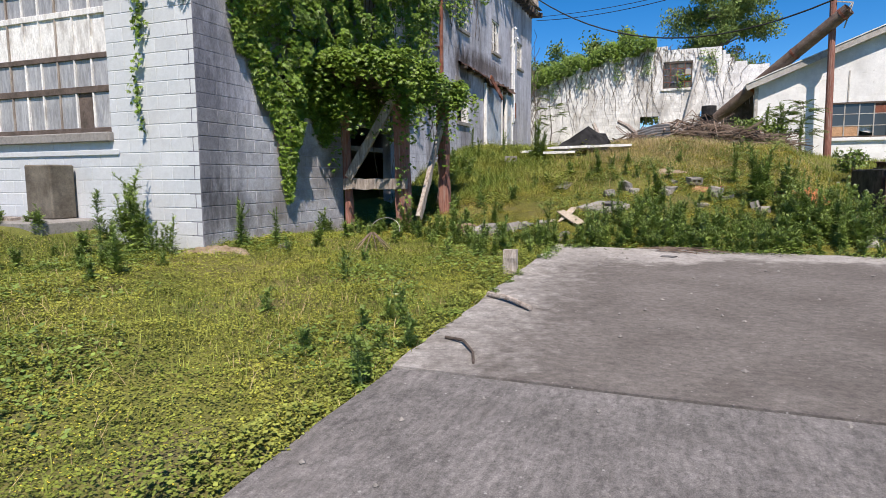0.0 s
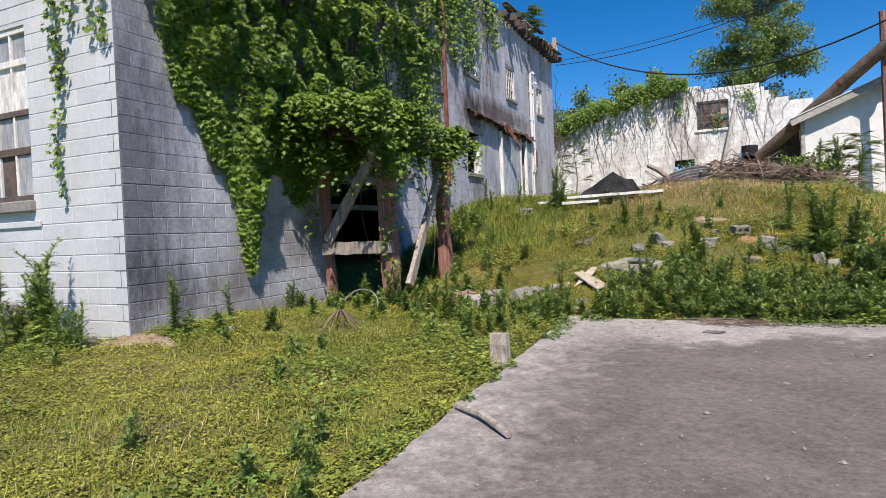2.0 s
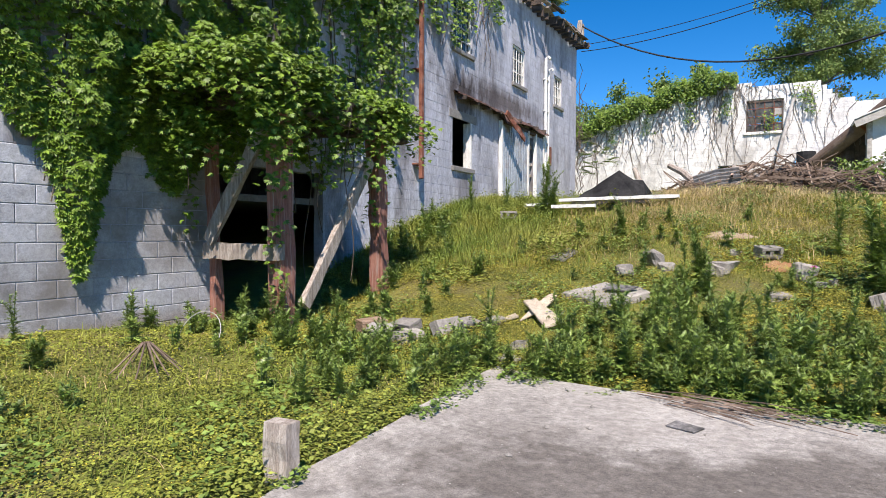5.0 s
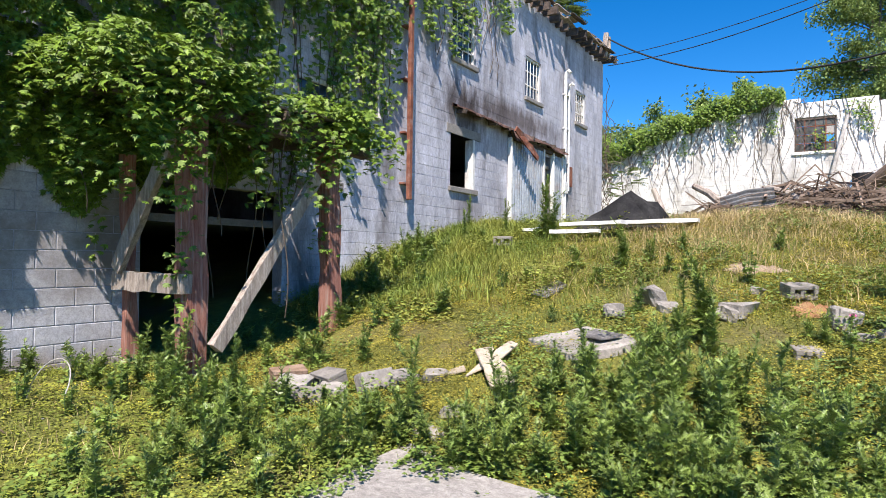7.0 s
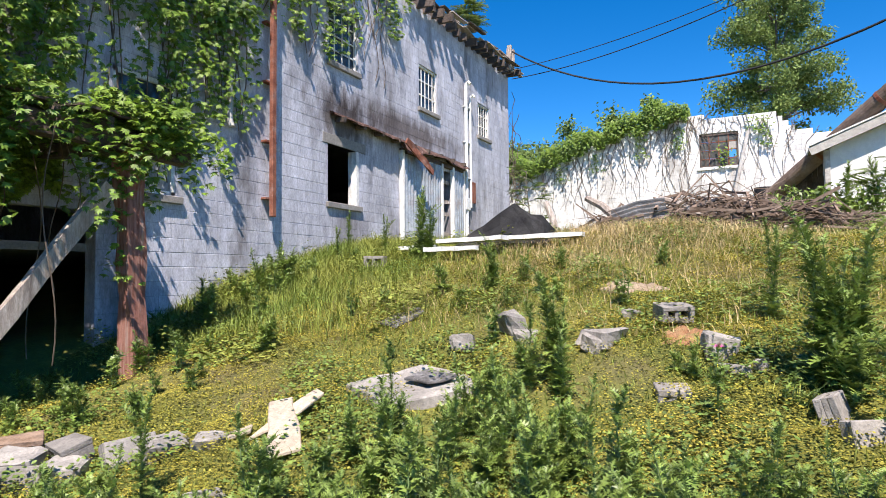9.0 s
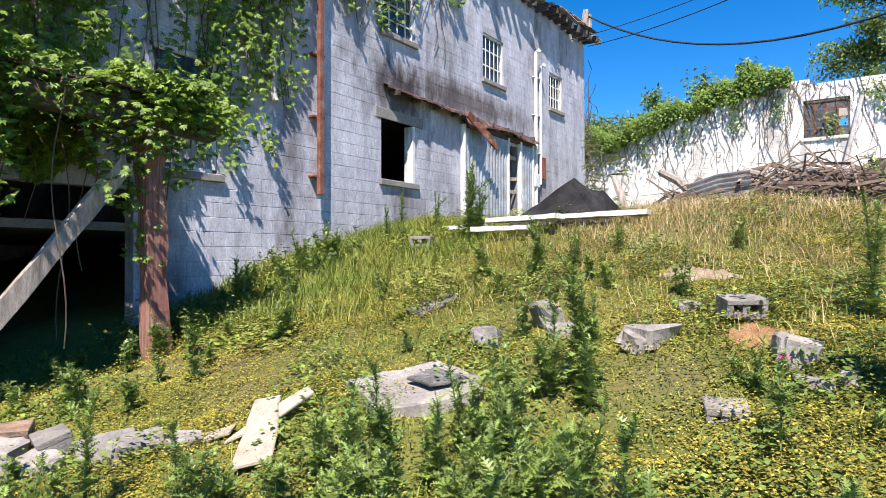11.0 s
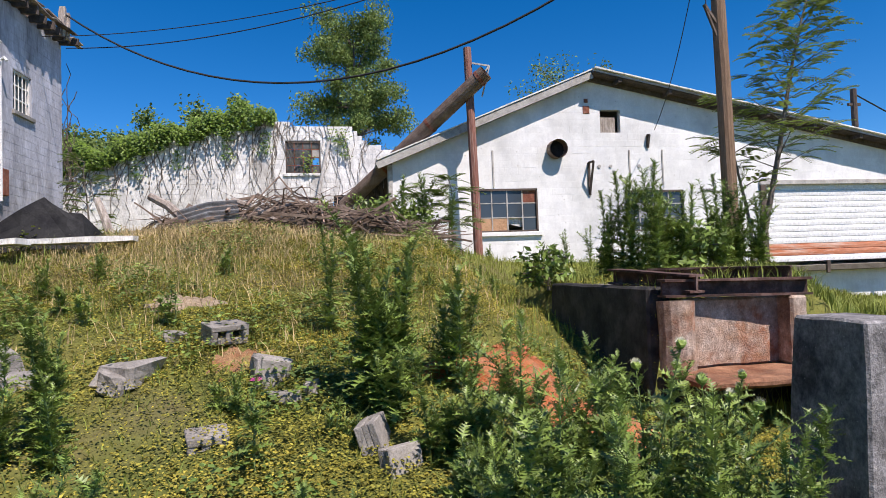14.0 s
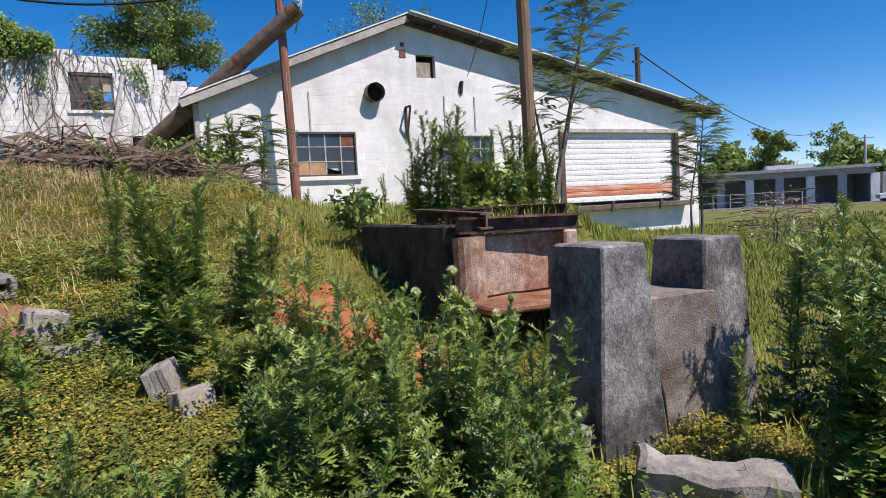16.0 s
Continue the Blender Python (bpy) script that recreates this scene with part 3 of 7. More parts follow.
def joined_blocks(name, cells, place, depth, material, parent, seed=0, out=0.012):
    """All cells as thin bevelled blocks in one mesh; place(u, z, d) gives the world point, d is proud of the face."""
    rnd = random.Random(seed)
    v, f = [], []
    for (u, z, w, h) in cells:
        o = out * (1 + rnd.uniform(-0.3, 0.3))
        c = min(0.007, out)
        k = len(v)
        for (du, dz, d) in ((0, 0, -depth), (w, 0, -depth), (w, h, -depth), (0, h, -depth), (c, c, o), (w - c, c, o), (w - c, h - c, o), (c, h - c, o)):
            if d > 0:
                v.append(place(u + du, z + dz, d))
            else:
                v.append(place(u + du, z + dz, 0.001))
        f += [(k + 4, k + 5, k + 6, k + 7), (k, k + 1, k + 5, k + 4), (k + 1, k + 2, k + 6, k + 5), (k + 2, k + 3, k + 7, k + 6), (k + 3, k, k + 4, k + 7)]
    ob = raw(name, v, f, material, parent)
    return tagged(ob, kind="stuff")


def piece_blocks(cells, place, turn, depth, material, parent, out=0.012, name="block"):
    """Remembers cells that become objects of their own at the end of the file."""
    for (u, z, w, h) in cells:
        NEAR.append((name, place(u, z, out), turn, round(w, 3), round(h, 3), depth, material, parent))


def backing(name, u0, u1, z0, z1, holes, place, thick, material, parent, top=None):
    """The solid wall behind the blocks, with openings through it (slabs between the holes)."""
    us = sorted({u0, u1, *[h[0] for h in holes], *[h[1] for h in holes]})
    zs = sorted({z0, z1, *[h[2] for h in holes], *[h[3] for h in holes]})
    bm = bmesh.new()
    for a, b in zip(us, us[1:]):
        for c, d in zip(zs, zs[1:]):
            um, zm = (a + b) / 2, (c + d) / 2
            if any(h[0] < um < h[1] and h[2] < zm < h[3] for h in holes) or a < u0 or b > u1:
                continue
            vs = [bm.verts.new(place(u, z, t)) for t in (0, -thick) for u, z in ((a, c), (b, c), (b, d), (a, d))]
            for q in ((0, 1, 2, 3), (7, 6, 5, 4), (0, 4, 5, 1), (1, 5, 6, 2), (2, 6, 7, 3), (3, 7, 4, 0)):
                bm.faces.new([vs[i] for i in q])
    bmesh.ops.remove_doubles(bm, verts=bm.verts[:], dist=0.0005)
    bmesh.ops.recalc_face_normals(bm, faces=bm.faces[:])
    return part(name, bm, material, parent)

# ---- the two-storey block building ----
H1 = 8.3
house = empty("block_building", (0, 0, 0.2), label="derelict two-storey grey painted concrete block building with vines", category="building")


def facade(u, z, d):
    return (d, u, z)


def front(u, z, d):
    return (u, -d, z)


# the 3.92 to 6.1 hole is an added opening, standing in for lean-to shade
F_HOLES = [(10.66, 11.65, 3.1, 4.22), (10.68, 11.65, 5.85, 7.0), (14.2, 15.16, 5.8, 6.88), (17.7, 18.56, 5.82, 6.8),
           (6.29, 7.25, 2.8, 4.4), (3.92, 6.1, 0.3, 2.5), (15.26, 15.86, 2.0, 4.45)]
house.location = (0, 0, 0)
wall_f = backing("wall", 0.0, 20.2, 0.0, H1, F_HOLES, facade, 0.2, M_JOINT, house)
cells = block_cells(0.0, 20.2, 0.22, H1 - 0.05, F_HOLES)
near = [c for c in cells if c[0] < 4.6 and c[1] < 2.4]
nearset = set(near)
joined_blocks("block_masonry", [c for c in cells if c not in nearset], facade, 0.02, M_BLOCK, house, 5, 0.003)
piece_blocks(near, facade, 90, 0.03, M_BLOCKO, wall_f, 0.006)

W_HOLES = [(-9.2, -1.64, 2.12, 4.35)]
wall_s = backing("wall", -10.5, -0.004, 0.0, H1, W_HOLES, front, 0.2, M_MORTAR, house)
wall_s.location.y = 0.002
cells = block_cells(-10.5, 0.0, 0.2, H1 - 0.05, W_HOLES)
near = [c for c in cells if c[0] > -5.5 and c[1] < 4.6]
nearset = set(near)
joined_blocks("block_masonry", [c for c in cells if c not in nearset], front, 0.02, M_FRONT, house, 6, 0.005)
piece_blocks(near, front, 0, 0.03, M_FRONTO, wall_s, 0.005)
# the sides that close it, floor inside and roof
bm = bmesh.new()
box(bm, -10.5, -0.2, 20.0, 20.2, 0, H1)
box(bm, -10.7, -10.5, 0, 20.2, 0, H1)
part("wall", bm, M_BLOCK, house)
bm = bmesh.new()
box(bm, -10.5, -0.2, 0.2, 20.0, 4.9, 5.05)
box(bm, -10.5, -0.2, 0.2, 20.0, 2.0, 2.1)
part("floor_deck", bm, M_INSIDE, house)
bm = bmesh.new()
box(bm, -10.6, 0.02, 0.0, 13.6, H1, H1 + 0.12)
box(bm, -10.6, -0.35, 13.6, 20.2, H1, H1 + 0.1)
part("roof", bm, M_TAR, house)
rnd = random.Random(3)
for i in range(17):
    y = 13.7 + i * 0.4
    bm = bmesh.new()
    beam(bm, (-1.5, y, H1 + 0.1), (rnd.uniform(0.2, 0.5), y + rnd.uniform(-0.05, 0.05), H1 + rnd.uniform(-0.02, 0.06)), 0.09, 0.2, 3, 0.01, rnd)
    part("rafter", bm, M_DARKWOOD, house)
for i in range(26):
    y = 13.5 + rnd.uniform(0, 6.8)
    bm = bmesh.new()
    x = rnd.uniform(0.05, 0.38)
    beam(bm, (x, y, H1 + 0.24 + rnd.uniform(-0.06, 0.1)), (x + rnd.uniform(-0.1, 0.1), y + rnd.uniform(0.5, 1.3), H1 + 0.22 + rnd.uniform(-0.08, 0.1)), 0.14, 0.025, 2, 0.008, rnd)
    part("roof_board", bm, M_OLDWOOD if i % 3 else M_DARKWOOD, house)
bm = bmesh.new()
beam(bm, (0.25, 19.6, H1), (0.3, 19.65, H1 + 0.8), 0.14, 0.1, 4, 0.015, rnd)
beam(bm, (0.3, 19.85, H1), (0.28, 19.95, H1 + 0.75), 0.1, 0.1, 4, 0.015, rnd)
part("roof_post", bm, M_OLDWOOD, house)


def barred_window(y0, y1, z0, z1, rows, cols, label, bars=True):
    w = new("window")
    w.parent = house
    w["label"] = label
    bm = bmesh.new()
    for a, b, c, d in ((y0, y1, z0, z0 + 0.05), (y0, y1, z1 - 0.05, z1), (y0, y0 + 0.05, z0, z1), (y1 - 0.05, y1, z0, z1)):
        box(bm, -0.09, -0.03, a, b, c, d, 0.005)
    part("window_frame", bm, M_WHITEWOOD, w)
    bm = bmesh.new()
    box(bm, -0.02, 0.07, y0 - 0.06, y1 + 0.06, z0 - 0.1, z0 + 0.003, 0.01)
    part("window_sill", bm, M_CONC, w)
    for i in range(1, cols):
        y = y0 + (y1 - y0) * i / cols
        bm = bmesh.new()
        tube(bm, [(-0.045, y, z0), (-0.05 + 0.01 * (i % 2), y + 0.012 * (i % 3 - 1), (z0 + z1) / 2), (-0.045, y, z1)], 0.013, 6)
        part("bar", bm, M_WHITEWOOD, w)
    for j in range(1, rows):
        z = z0 + (z1 - z0) * j / rows
        bm = bmesh.new()
        box(bm, -0.075, -0.05, y0, y1, z - 0.012, z + 0.012)
        part("crossbar", bm, M_WHITEWOOD, w)
    bm = bmesh.new()
    box(bm, -0.1, -0.092, y0 + 0.02, y1 - 0.02, z0 + 0.02, z1 - 0.02)
    part("pane", bm, M_GLASS if "dark" in label else M_DUSTGLASS, w)
    return w


barred_window(10.68, 11.65, 5.85, 7.0, 4, 4, "dark window with white iron bars")
barred_window(14.2, 15.16, 5.8, 6.88, 3, 5, "dark broken window with white iron bars")
barred_window(17.7, 18.56, 5.82, 6.8, 3, 5, "dark broken window with white iron bars")
# broken dark opening: reveal, sill, splintered jamb
w = new("window")
w.parent = house
w["label"] = "empty black window opening without sash"
bm = bmesh.new()
box(bm, -0.19, 0.06, 10.6, 11.75, 2.99, 3.103, 0.012)
part("window_sill", bm, M_CONC, w)
bm = bmesh.new()
box(bm, -0.19, 0.018, 11.56, 11.652, 3.1, 4.22, 0.006)
part("window_frame", bm, M_WHITEWOOD, w)
bm = bmesh.new()
box(bm, -0.19, 0.018, 10.5, 11.9, 4.22, 4.42, 0.01)
part("lintel", bm, M_CONC, w)
# lower sash window by the posts
w = new("window")
w.parent = house
w["label"] = "broken sash window with peeling frame"
bm = bmesh.new()
for a, b, c, d in ((6.29, 7.25, 2.8, 2.87), (6.29, 7.25, 4.33, 4.4), (6.29, 6.36, 2.8, 4.4), (7.18, 7.25, 2.8, 4.4), (6.29, 7.25, 3.5, 3.57)):
    box(bm, -0.08, -0.01, a, b, c, d, 0.006)
part("window_frame", bm, M_WHITEWOOD, w)
bm = bmesh.new()
box(bm, -0.02, 0.07, 6.2, 7.34, 2.7, 2.803, 0.01)
part("window_sill", bm, M_CONC, w)
for z0, z1 in ((2.87, 3.5), (3.57, 4.33)):
    bm = bmesh.new()
    box(bm, -0.06, -0.05, 6.36, 7.18, z0, z1)
    part("pane", bm, M_DUSTGLASS if z0 < 3 else M_GLASS, w)
bm = bmesh.new()
beam(bm, (0.03, 6.4, 3.62), (0.05, 7.35, 3.42), 0.03, 0.05, 3, 0.004)
part("broken_slat", bm, M_RUST, w)

# torn canopy remnant along the wall
canopy = new("canopy")
canopy.parent = house
canopy["label"] = "torn rusty canopy edge sagging off the wall"
rnd = random.Random(8)
v, f = [], []
ys = [10.7 + 0.16 * i for i in range(38)]
for i, y in enumerate(ys):
    out = 0.24 + 0.12 * noise.noise((y * 1.3, 2, 0)) + 0.03 * rnd.uniform(-1, 1)
    sag = 0.10 * noise.noise((y * 0.9, 5, 0)) - (0.22 if 13.2 < y < 13.9 else 0) - (0.05 if y > 13.9 else 0)
    if y < 11.0:
        out *= 0.6
    z = 4.82 - 0.012 * (y - 10.7)
    v += [(0.013, y, z + 0.05), (out, y, z - 0.06 + sag), (out + 0.01, y, z - 0.1 + sag), (out - 0.01, y, z - 0.1 + sag), (0.013, y, z - 0.02)]
for i in range(len(ys) - 1):
    for k in range(5):
        a, b = i * 5 + k, i * 5 + (k + 1) % 5
        f.append((a, b, b + 5, a + 5))
raw("canopy_sheet", v, f, M_DARKRUST, canopy)
bm = bmesh.new()
beam(bm, (0.3, 13.1, 4.72), (0.42, 14.15, 4.15), 0.03, 0.15, 6, 0.02, rnd)
part("hanging_strip", bm, M_RUST, canopy)
for i in range(9):
    y = 10.9 + 0.68 * i
    bm = bmesh.new()
    beam(bm, (0.01, y, 4.72), (0.24, y, 4.7), 0.06, 0.09, 2, 0.005, rnd)
    part("bracket", bm, M_DARKWOOD, canopy)

# corrugated panels and the gaping doorway
doorset = new("doorway")
doorset.parent = house
doorset["label"] = "corrugated steel sheets beside a dark doorway"


def corrugated(y0, y1, z0, z1, x, pitch=0.13, amp=0.022):
    n = int((y1 - y0) / pitch * 8)
    v, f = [], []
    for i in range(n + 1):
        y = y0 + (y1 - y0) * i / n
        s = max(-0.5, min(0.5, math.sin(2 * math.pi * (y - y0) / pitch) * 0.9)) * amp * 2
        for dx in (0, -0.003):
            v += [(x + s + dx, y, z0), (x + s + dx, y, z1)]
    for i in range(n):
        a = i * 4
        f += [(a, a + 4, a + 5, a + 1), (a + 3, a + 7, a + 6, a + 2)]
    return v, f


for y0, y1 in ((13.32, 14.28), (14.3, 15.24), (15.9, 16.5)):
    v, f = corrugated(y0, y1, 2.1, 4.5, 0.075)
    raw("metal_sheet", v, f, M_PANEL, doorset)
for y in (13.28, 15.22, 15.86, 16.52):
    bm = bmesh.new()
    box(bm, 0.014, 0.12, y - 0.04, y + 0.04, 2.0, 4.56, 0.006)
    part("door_post", bm, M_WHITEWOOD, doorset)
bm = bmesh.new()
box(bm, 0.014, 0.1, 13.25, 16.6, 4.5, 4.62, 0.006)
part("door_head", bm, M_DARKWOOD, doorset)
rnd = random.Random(12)
for k in range(5):
    bm = bmesh.new()
    z = 2.4 + 0.42 * k
    beam(bm, (-0.05, 15.27, z + rnd.uniform(-0.1, 0.1)), (-0.04, 15.85, z + rnd.uniform(-0.1, 0.15)), 0.03, 0.09, 2, 0.008, rnd)
    part("broken_board", bm, M_OLDWOOD, doorset)

# pipes on the wall
pipe = empty("downpipe", label="rusty red iron downpipe with loose straps on the wall", category="pipe")
bm = bmesh.new()
box(bm, 0.11, 0.19, 8.97, 9.07, 2.66, 8.2, 0.012)
part("pipe_channel", bm, M_RUST, pipe)
bm = bmesh.new()
box(bm, 0.05, 0.115, 9.075, 9.1, 2.7, 8.2, 0.004)
part("edge_strip", bm, M_WHITEWOOD, pipe, "peeling white strip")
for z in (2.95, 3.9, 4.9, 5.9, 6.9, 7.8):
    bm = bmesh.new()
    box(bm, 0.0, 0.115, 8.9, 9.15, z, z + 0.035, 0.004)
    part("strap", bm, M_RUST, pipe)
gut = empty("drainpipe", label="thin grey drainpipe ending above the ground", category="pipe")
bm = bmesh.new()
tube(bm, [(0.08, 8.15, 8.2), (0.08, 8.15, 4.3), (0.09, 8.15, 4.1), (0.13, 8.15, 3.98)], 0.045, 10)
part("pipe_length", bm, M_FASCIA, gut)
for z in (4.6, 6.2, 7.6):
    bm = bmesh.new()
    box(bm, 0.0, 0.05, 8.1, 8.2, z, z + 0.03, 0.004)
    part("strap", bm, M_RUST, gut)
cond = empty("electric_service", label="white electric conduits with meter box on the wall", category="conduit")
for y, z0, z1, r in ((16.72, 2.6, 7.05, 0.05), (17.0, 3.6, 6.75, 0.035)):
    bm = bmesh.new()
    tube(bm, [(0.08, y, z0), (0.08, y, z1 - 0.1), (0.1, y, z1), (0.17, y, z1 + 0.05), (0.22, y, z1 - 0.02)], r, 10)
    part("conduit", bm, M_CONDUIT, cond)
bm = bmesh.new()
box(bm, 0.013, 0.14, 16.6, 16.86, 3.5, 3.85, 0.015)
part("meter_box", bm, M_CONDUIT, cond)
bm = bmesh.new()
box(bm, 0.013, 0.08, 17.1, 17.34, 3.75, 4.35, 0.008)
part("switch_box", bm, M_RUST, cond)
for z in (4.4, 5.4, 6.4):
    bm = bmesh.new()
    box(bm, 0.01, 0.1, 16.65, 17.06, z, z + 0.03, 0.003)
    part("strap", bm, M_CONDUIT, cond)

# the boarded industrial window in the front wall
bw = new("window")
bw.parent = house
bw["label"] = "long steel window with painted and boarded panes"
ZR = [2.12, 2.24, 2.74, 2.86, 3.22, 3.34, 3.93, 4.0, 4.35]
bm = bmesh.new()
box(bm, -9.3, -1.6, -0.09, 0.19, 1.98, 2.12, 0.012)
part("window_sill", bm, M_CONC, bw)
bm = bmesh.new()
box(bm, -9.3, -1.5, -0.03, 0.0, 1.78, 1.86, 0.006)
part("ledge", bm, M_FRONT, bw)
for z0, z1 in ((2.12, 2.2), (2.72, 2.82), (3.22, 3.3), (3.86, 3.95), (4.27, 4.35)):
    bm = bmesh.new()
    box(bm, -9.2, -1.64, 0.02, 0.09, z0, z1, 0.006)
    part("transom", bm, M_DARKWOOD if z0 < 3.5 else M_WHITEWOOD, bw)
rnd = random.Random(4)
npan = 21
pw = (9.2 - 1.64) / npan
for i in range(npan + 1):
    x = -9.2 + i * pw
    bm = bmesh.new()
    box(bm, x - 0.016, x + 0.016, 0.025, 0.08, 2.2, 4.27, 0.004)
    part("mullion", bm, M_WHITEWOOD if i % 3 else M_OLDWOOD, bw)
for i in range(npan):
    x = -9.2 + (i + 0.5) * pw
    for r, (z0, z1) in enumerate(((2.2, 2.72), (2.82, 3.22), (3.3, 3.86), (3.95, 4.27))):
        bm = bmesh.new()
        d = rnd.uniform(0.045, 0.06)
        box(bm, x - pw / 2 + 0.016, x + pw / 2 - 0.016, d, d + 0.012, z0, z1)
        if i == npan - 2 and r == 0:
            part("pane", bm, M_DARKWOOD, bw)
        else:
            part("pane", bm, (M_DUSTGLASS, M_DUSTGLASS, M_WHITEWOOD, M_DUSTGLASS)[r], bw)

# low concrete dock with a stub pier before the front wall
dock = empty("loading_dock", label="low concrete dock ledge before the front wall", category="dock")
bm = bmesh.new()
box(bm, -9.5, -2.05, -0.95, -0.016, 0.0, 0.82, 0.03)
part("dock_slab", bm, M_CONC, dock)
bm = bmesh.new()
beam(bm, (-6.5, -0.7, 0.84), (-2.8, -0.75, 0.84), 0.16, 0.04, 6, 0.01)
part("plank", bm, M_OLDWOOD, dock)
stub = empty("concrete_pier", label="square brown stained concrete stub pier on the dock", category="pier")
bm = bmesh.new()
box(bm, -2.98, -2.42, -0.45, -0.05, 0.818, 1.64, 0.02)
part("pier", bm, M_PIER, stub)

# ---- the white gabled building ----
YG, XL, XR, ZE, XRIDGE, ZRIDGE = 19.1, 8.88, 26.5, 4.75, 14.71, 7.15
gab = empty("gabled_building", label="white painted concrete block workshop with shallow gable roof", category="building")


def gable(u, z, d):
    return (u, YG - d, z)


def gtop(u):
    return ZE + (ZRIDGE - ZE) * ((u - XL) / (XRIDGE - XL) if u < XRIDGE else (XR - u) / (XR - XRIDGE))


G_HOLES = [(11.23, 13.03, 2.76, 4.0), (15.71, 17.58, 2.68, 3.9), (15.04, 15.67, 5.62, 6.3), (20.2, 25.38, 1.5, 4.05)]
wall_g = backing("wall", XL, XR, -0.3, ZE - 0.2, [h for h in G_HOLES if h[2] < 5], gable, 0.2, M_WHITE, gab)
bm = bmesh.new()
for a, b, c, d in ((XL, 15.04, None, None), (15.67, XR, None, None), (15.04, 15.67, ZE - 0.2, 5.62), (15.04, 15.67, 6.3, None)):
    us = [a] + ([XRIDGE] if a < XRIDGE < b else []) + [b]
    lo = c if c else ZE - 0.2
    poly = [(u, lo) for u in (a, b)] + [(u, d if d else gtop(u)) for u in us[::-1]]
    f0 = [bm.verts.new((u, YG, z)) for u, z in poly]
    f1 = [bm.verts.new((u, YG + 0.2, z)) for u, z in poly]
    bm.faces.new(f0)
    bm.faces.new(f1[::-1])
    for i in range(len(poly)):
        j = (i + 1) % len(poly)
        bm.faces.new((f0[j], f0[i], f1[i], f1[j]))
bmesh.ops.recalc_face_normals(bm, faces=bm.faces[:])
part("wall", bm, M_WHITE, gab)
cells = block_cells(XL, XR, 0.0, ZRIDGE, G_HOLES, top=lambda u: gtop(u) - 0.02)
joined_blocks("block_masonry", cells, gable, 0.02, M_WHITE, gab, 9, 0.0022)
bm = bmesh.new()
box(bm, XL, XL + 0.2, YG + 0.2, 36, 0.5, ZE)
box(bm, XR - 0.2, XR, YG + 0.2, 36, -0.5, ZE)
box(bm, XL, XR, 35.8, 36, -0.5, ZE)
part("wall", bm, M_WHITE, gab)
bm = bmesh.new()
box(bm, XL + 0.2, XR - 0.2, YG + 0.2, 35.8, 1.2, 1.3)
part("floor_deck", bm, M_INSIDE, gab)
# roof slabs with overhang
roof = new("roof")
roof.parent = gab
OV = (0.3, 0.5)
for s, (xa, za, xb, zb) in enumerate(((XL - 0.45, ZE - 0.05, XRIDGE, ZRIDGE + 0.14), (XR + 0.75, ZE - 0.06, XRIDGE, ZRIDGE + 0.14))):
    bm = bmesh.new()
    vs = [bm.verts.new((x, y, z + t)) for t in (0, 0.1) for x, y, z in ((xa, YG - OV[s], za), (xb, YG - OV[s], zb), (xb, 36.3, zb), (xa, 36.3, za))]
    for q in ((0, 1, 2, 3), (7, 6, 5, 4), (0, 4, 5, 1), (1, 5, 6, 2), (2, 6, 7, 3), (3, 7, 4, 0)):
        bm.faces.new([vs[i] for i in q])
    bmesh.ops.recalc_face_normals(bm, faces=bm.faces[:])
    part("roof_slope", bm, M_ROOFTIN, roof)
    # dark wood soffit, its colour deepening the shade under the overhang
    bm = bmesh.new()
    vs = [bm.verts.new((x, y, z - t)) for t in (0.004, 0.03) for x, y, z in ((xa, YG - OV[s] + 0.02, za), (xb, YG - OV[s] + 0.02, zb), (xb, YG - 0.004, zb), (xa, YG - 0.004, za))]
    for q in ((3, 2, 1, 0), (4, 5, 6, 7), (0, 1, 5, 4), (1, 2, 6, 5), (2, 3, 7, 6), (3, 0, 4, 7)):
        bm.faces.new([vs[i] for i in q])
    bmesh.ops.recalc_face_normals(bm, faces=bm.faces[:])
    part("soffit", bm, M_DARKWOOD, roof)
    # right bargeboard is coloured dark to paint the roof-edge shadow
    bm = bmesh.new()
    off = OV[s] + 0.03 if s == 0 else 0.05
    beam(bm, (xa, YG - off, za - 0.06), (xb, YG - off, zb - 0.06), 0.05, 0.2, 12, 0.006)
    part("bargeboard", bm, M_DARKWOOD if s else M_FASCIA, roof)
    bm = bmesh.new()
    beam(bm, (xa, YG - OV[s] - 0.04, za + 0.09), (xb, YG - OV[s] - 0.04, zb + 0.09), 0.09, 0.035, 12, 0.004)
    part("drip_edge", bm, M_WHITEWOOD, roof)
    for k in range(8):
        t = (k + 0.5) / 8
        bm = bmesh.new()
        x, z = xa + (xb - xa) * t, za + (zb - za) * t
        box(bm, x - 0.05, x + 0.05, YG - OV[s] + 0.02, YG - 0.08, z - 0.14, z - 0.02)
        part("lookout", bm, M_DARKWOOD, roof)
# added dark boards and box stand in for the shadowed recess beside the wall
for k in range(7):
    bm = bmesh.new()
    box(bm, XL - 0.95 + 0.13 * k, XL - 0.95 + 0.13 * k + 0.12, YG + 1.3 + 0.01 * (k % 2), YG + 1.36 + 0.01 * (k % 2), 1.8, 4.3 + 0.06 * k, 0.005)
    part("shed_board", bm, M_DARKWOOD, gab)
bm = bmesh.new()
box(bm, XL - 0.95, XL - 0.004, YG + 1.38, YG + 6, 1.8, 4.25)
part("shed_body", bm, M_DARKWOOD, gab)
bm = bmesh.new()
box(bm, XL - 0.13, XL - 0.003, YG - 0.05, YG + 0.25, 1.4, ZE - 0.05, 0.01)
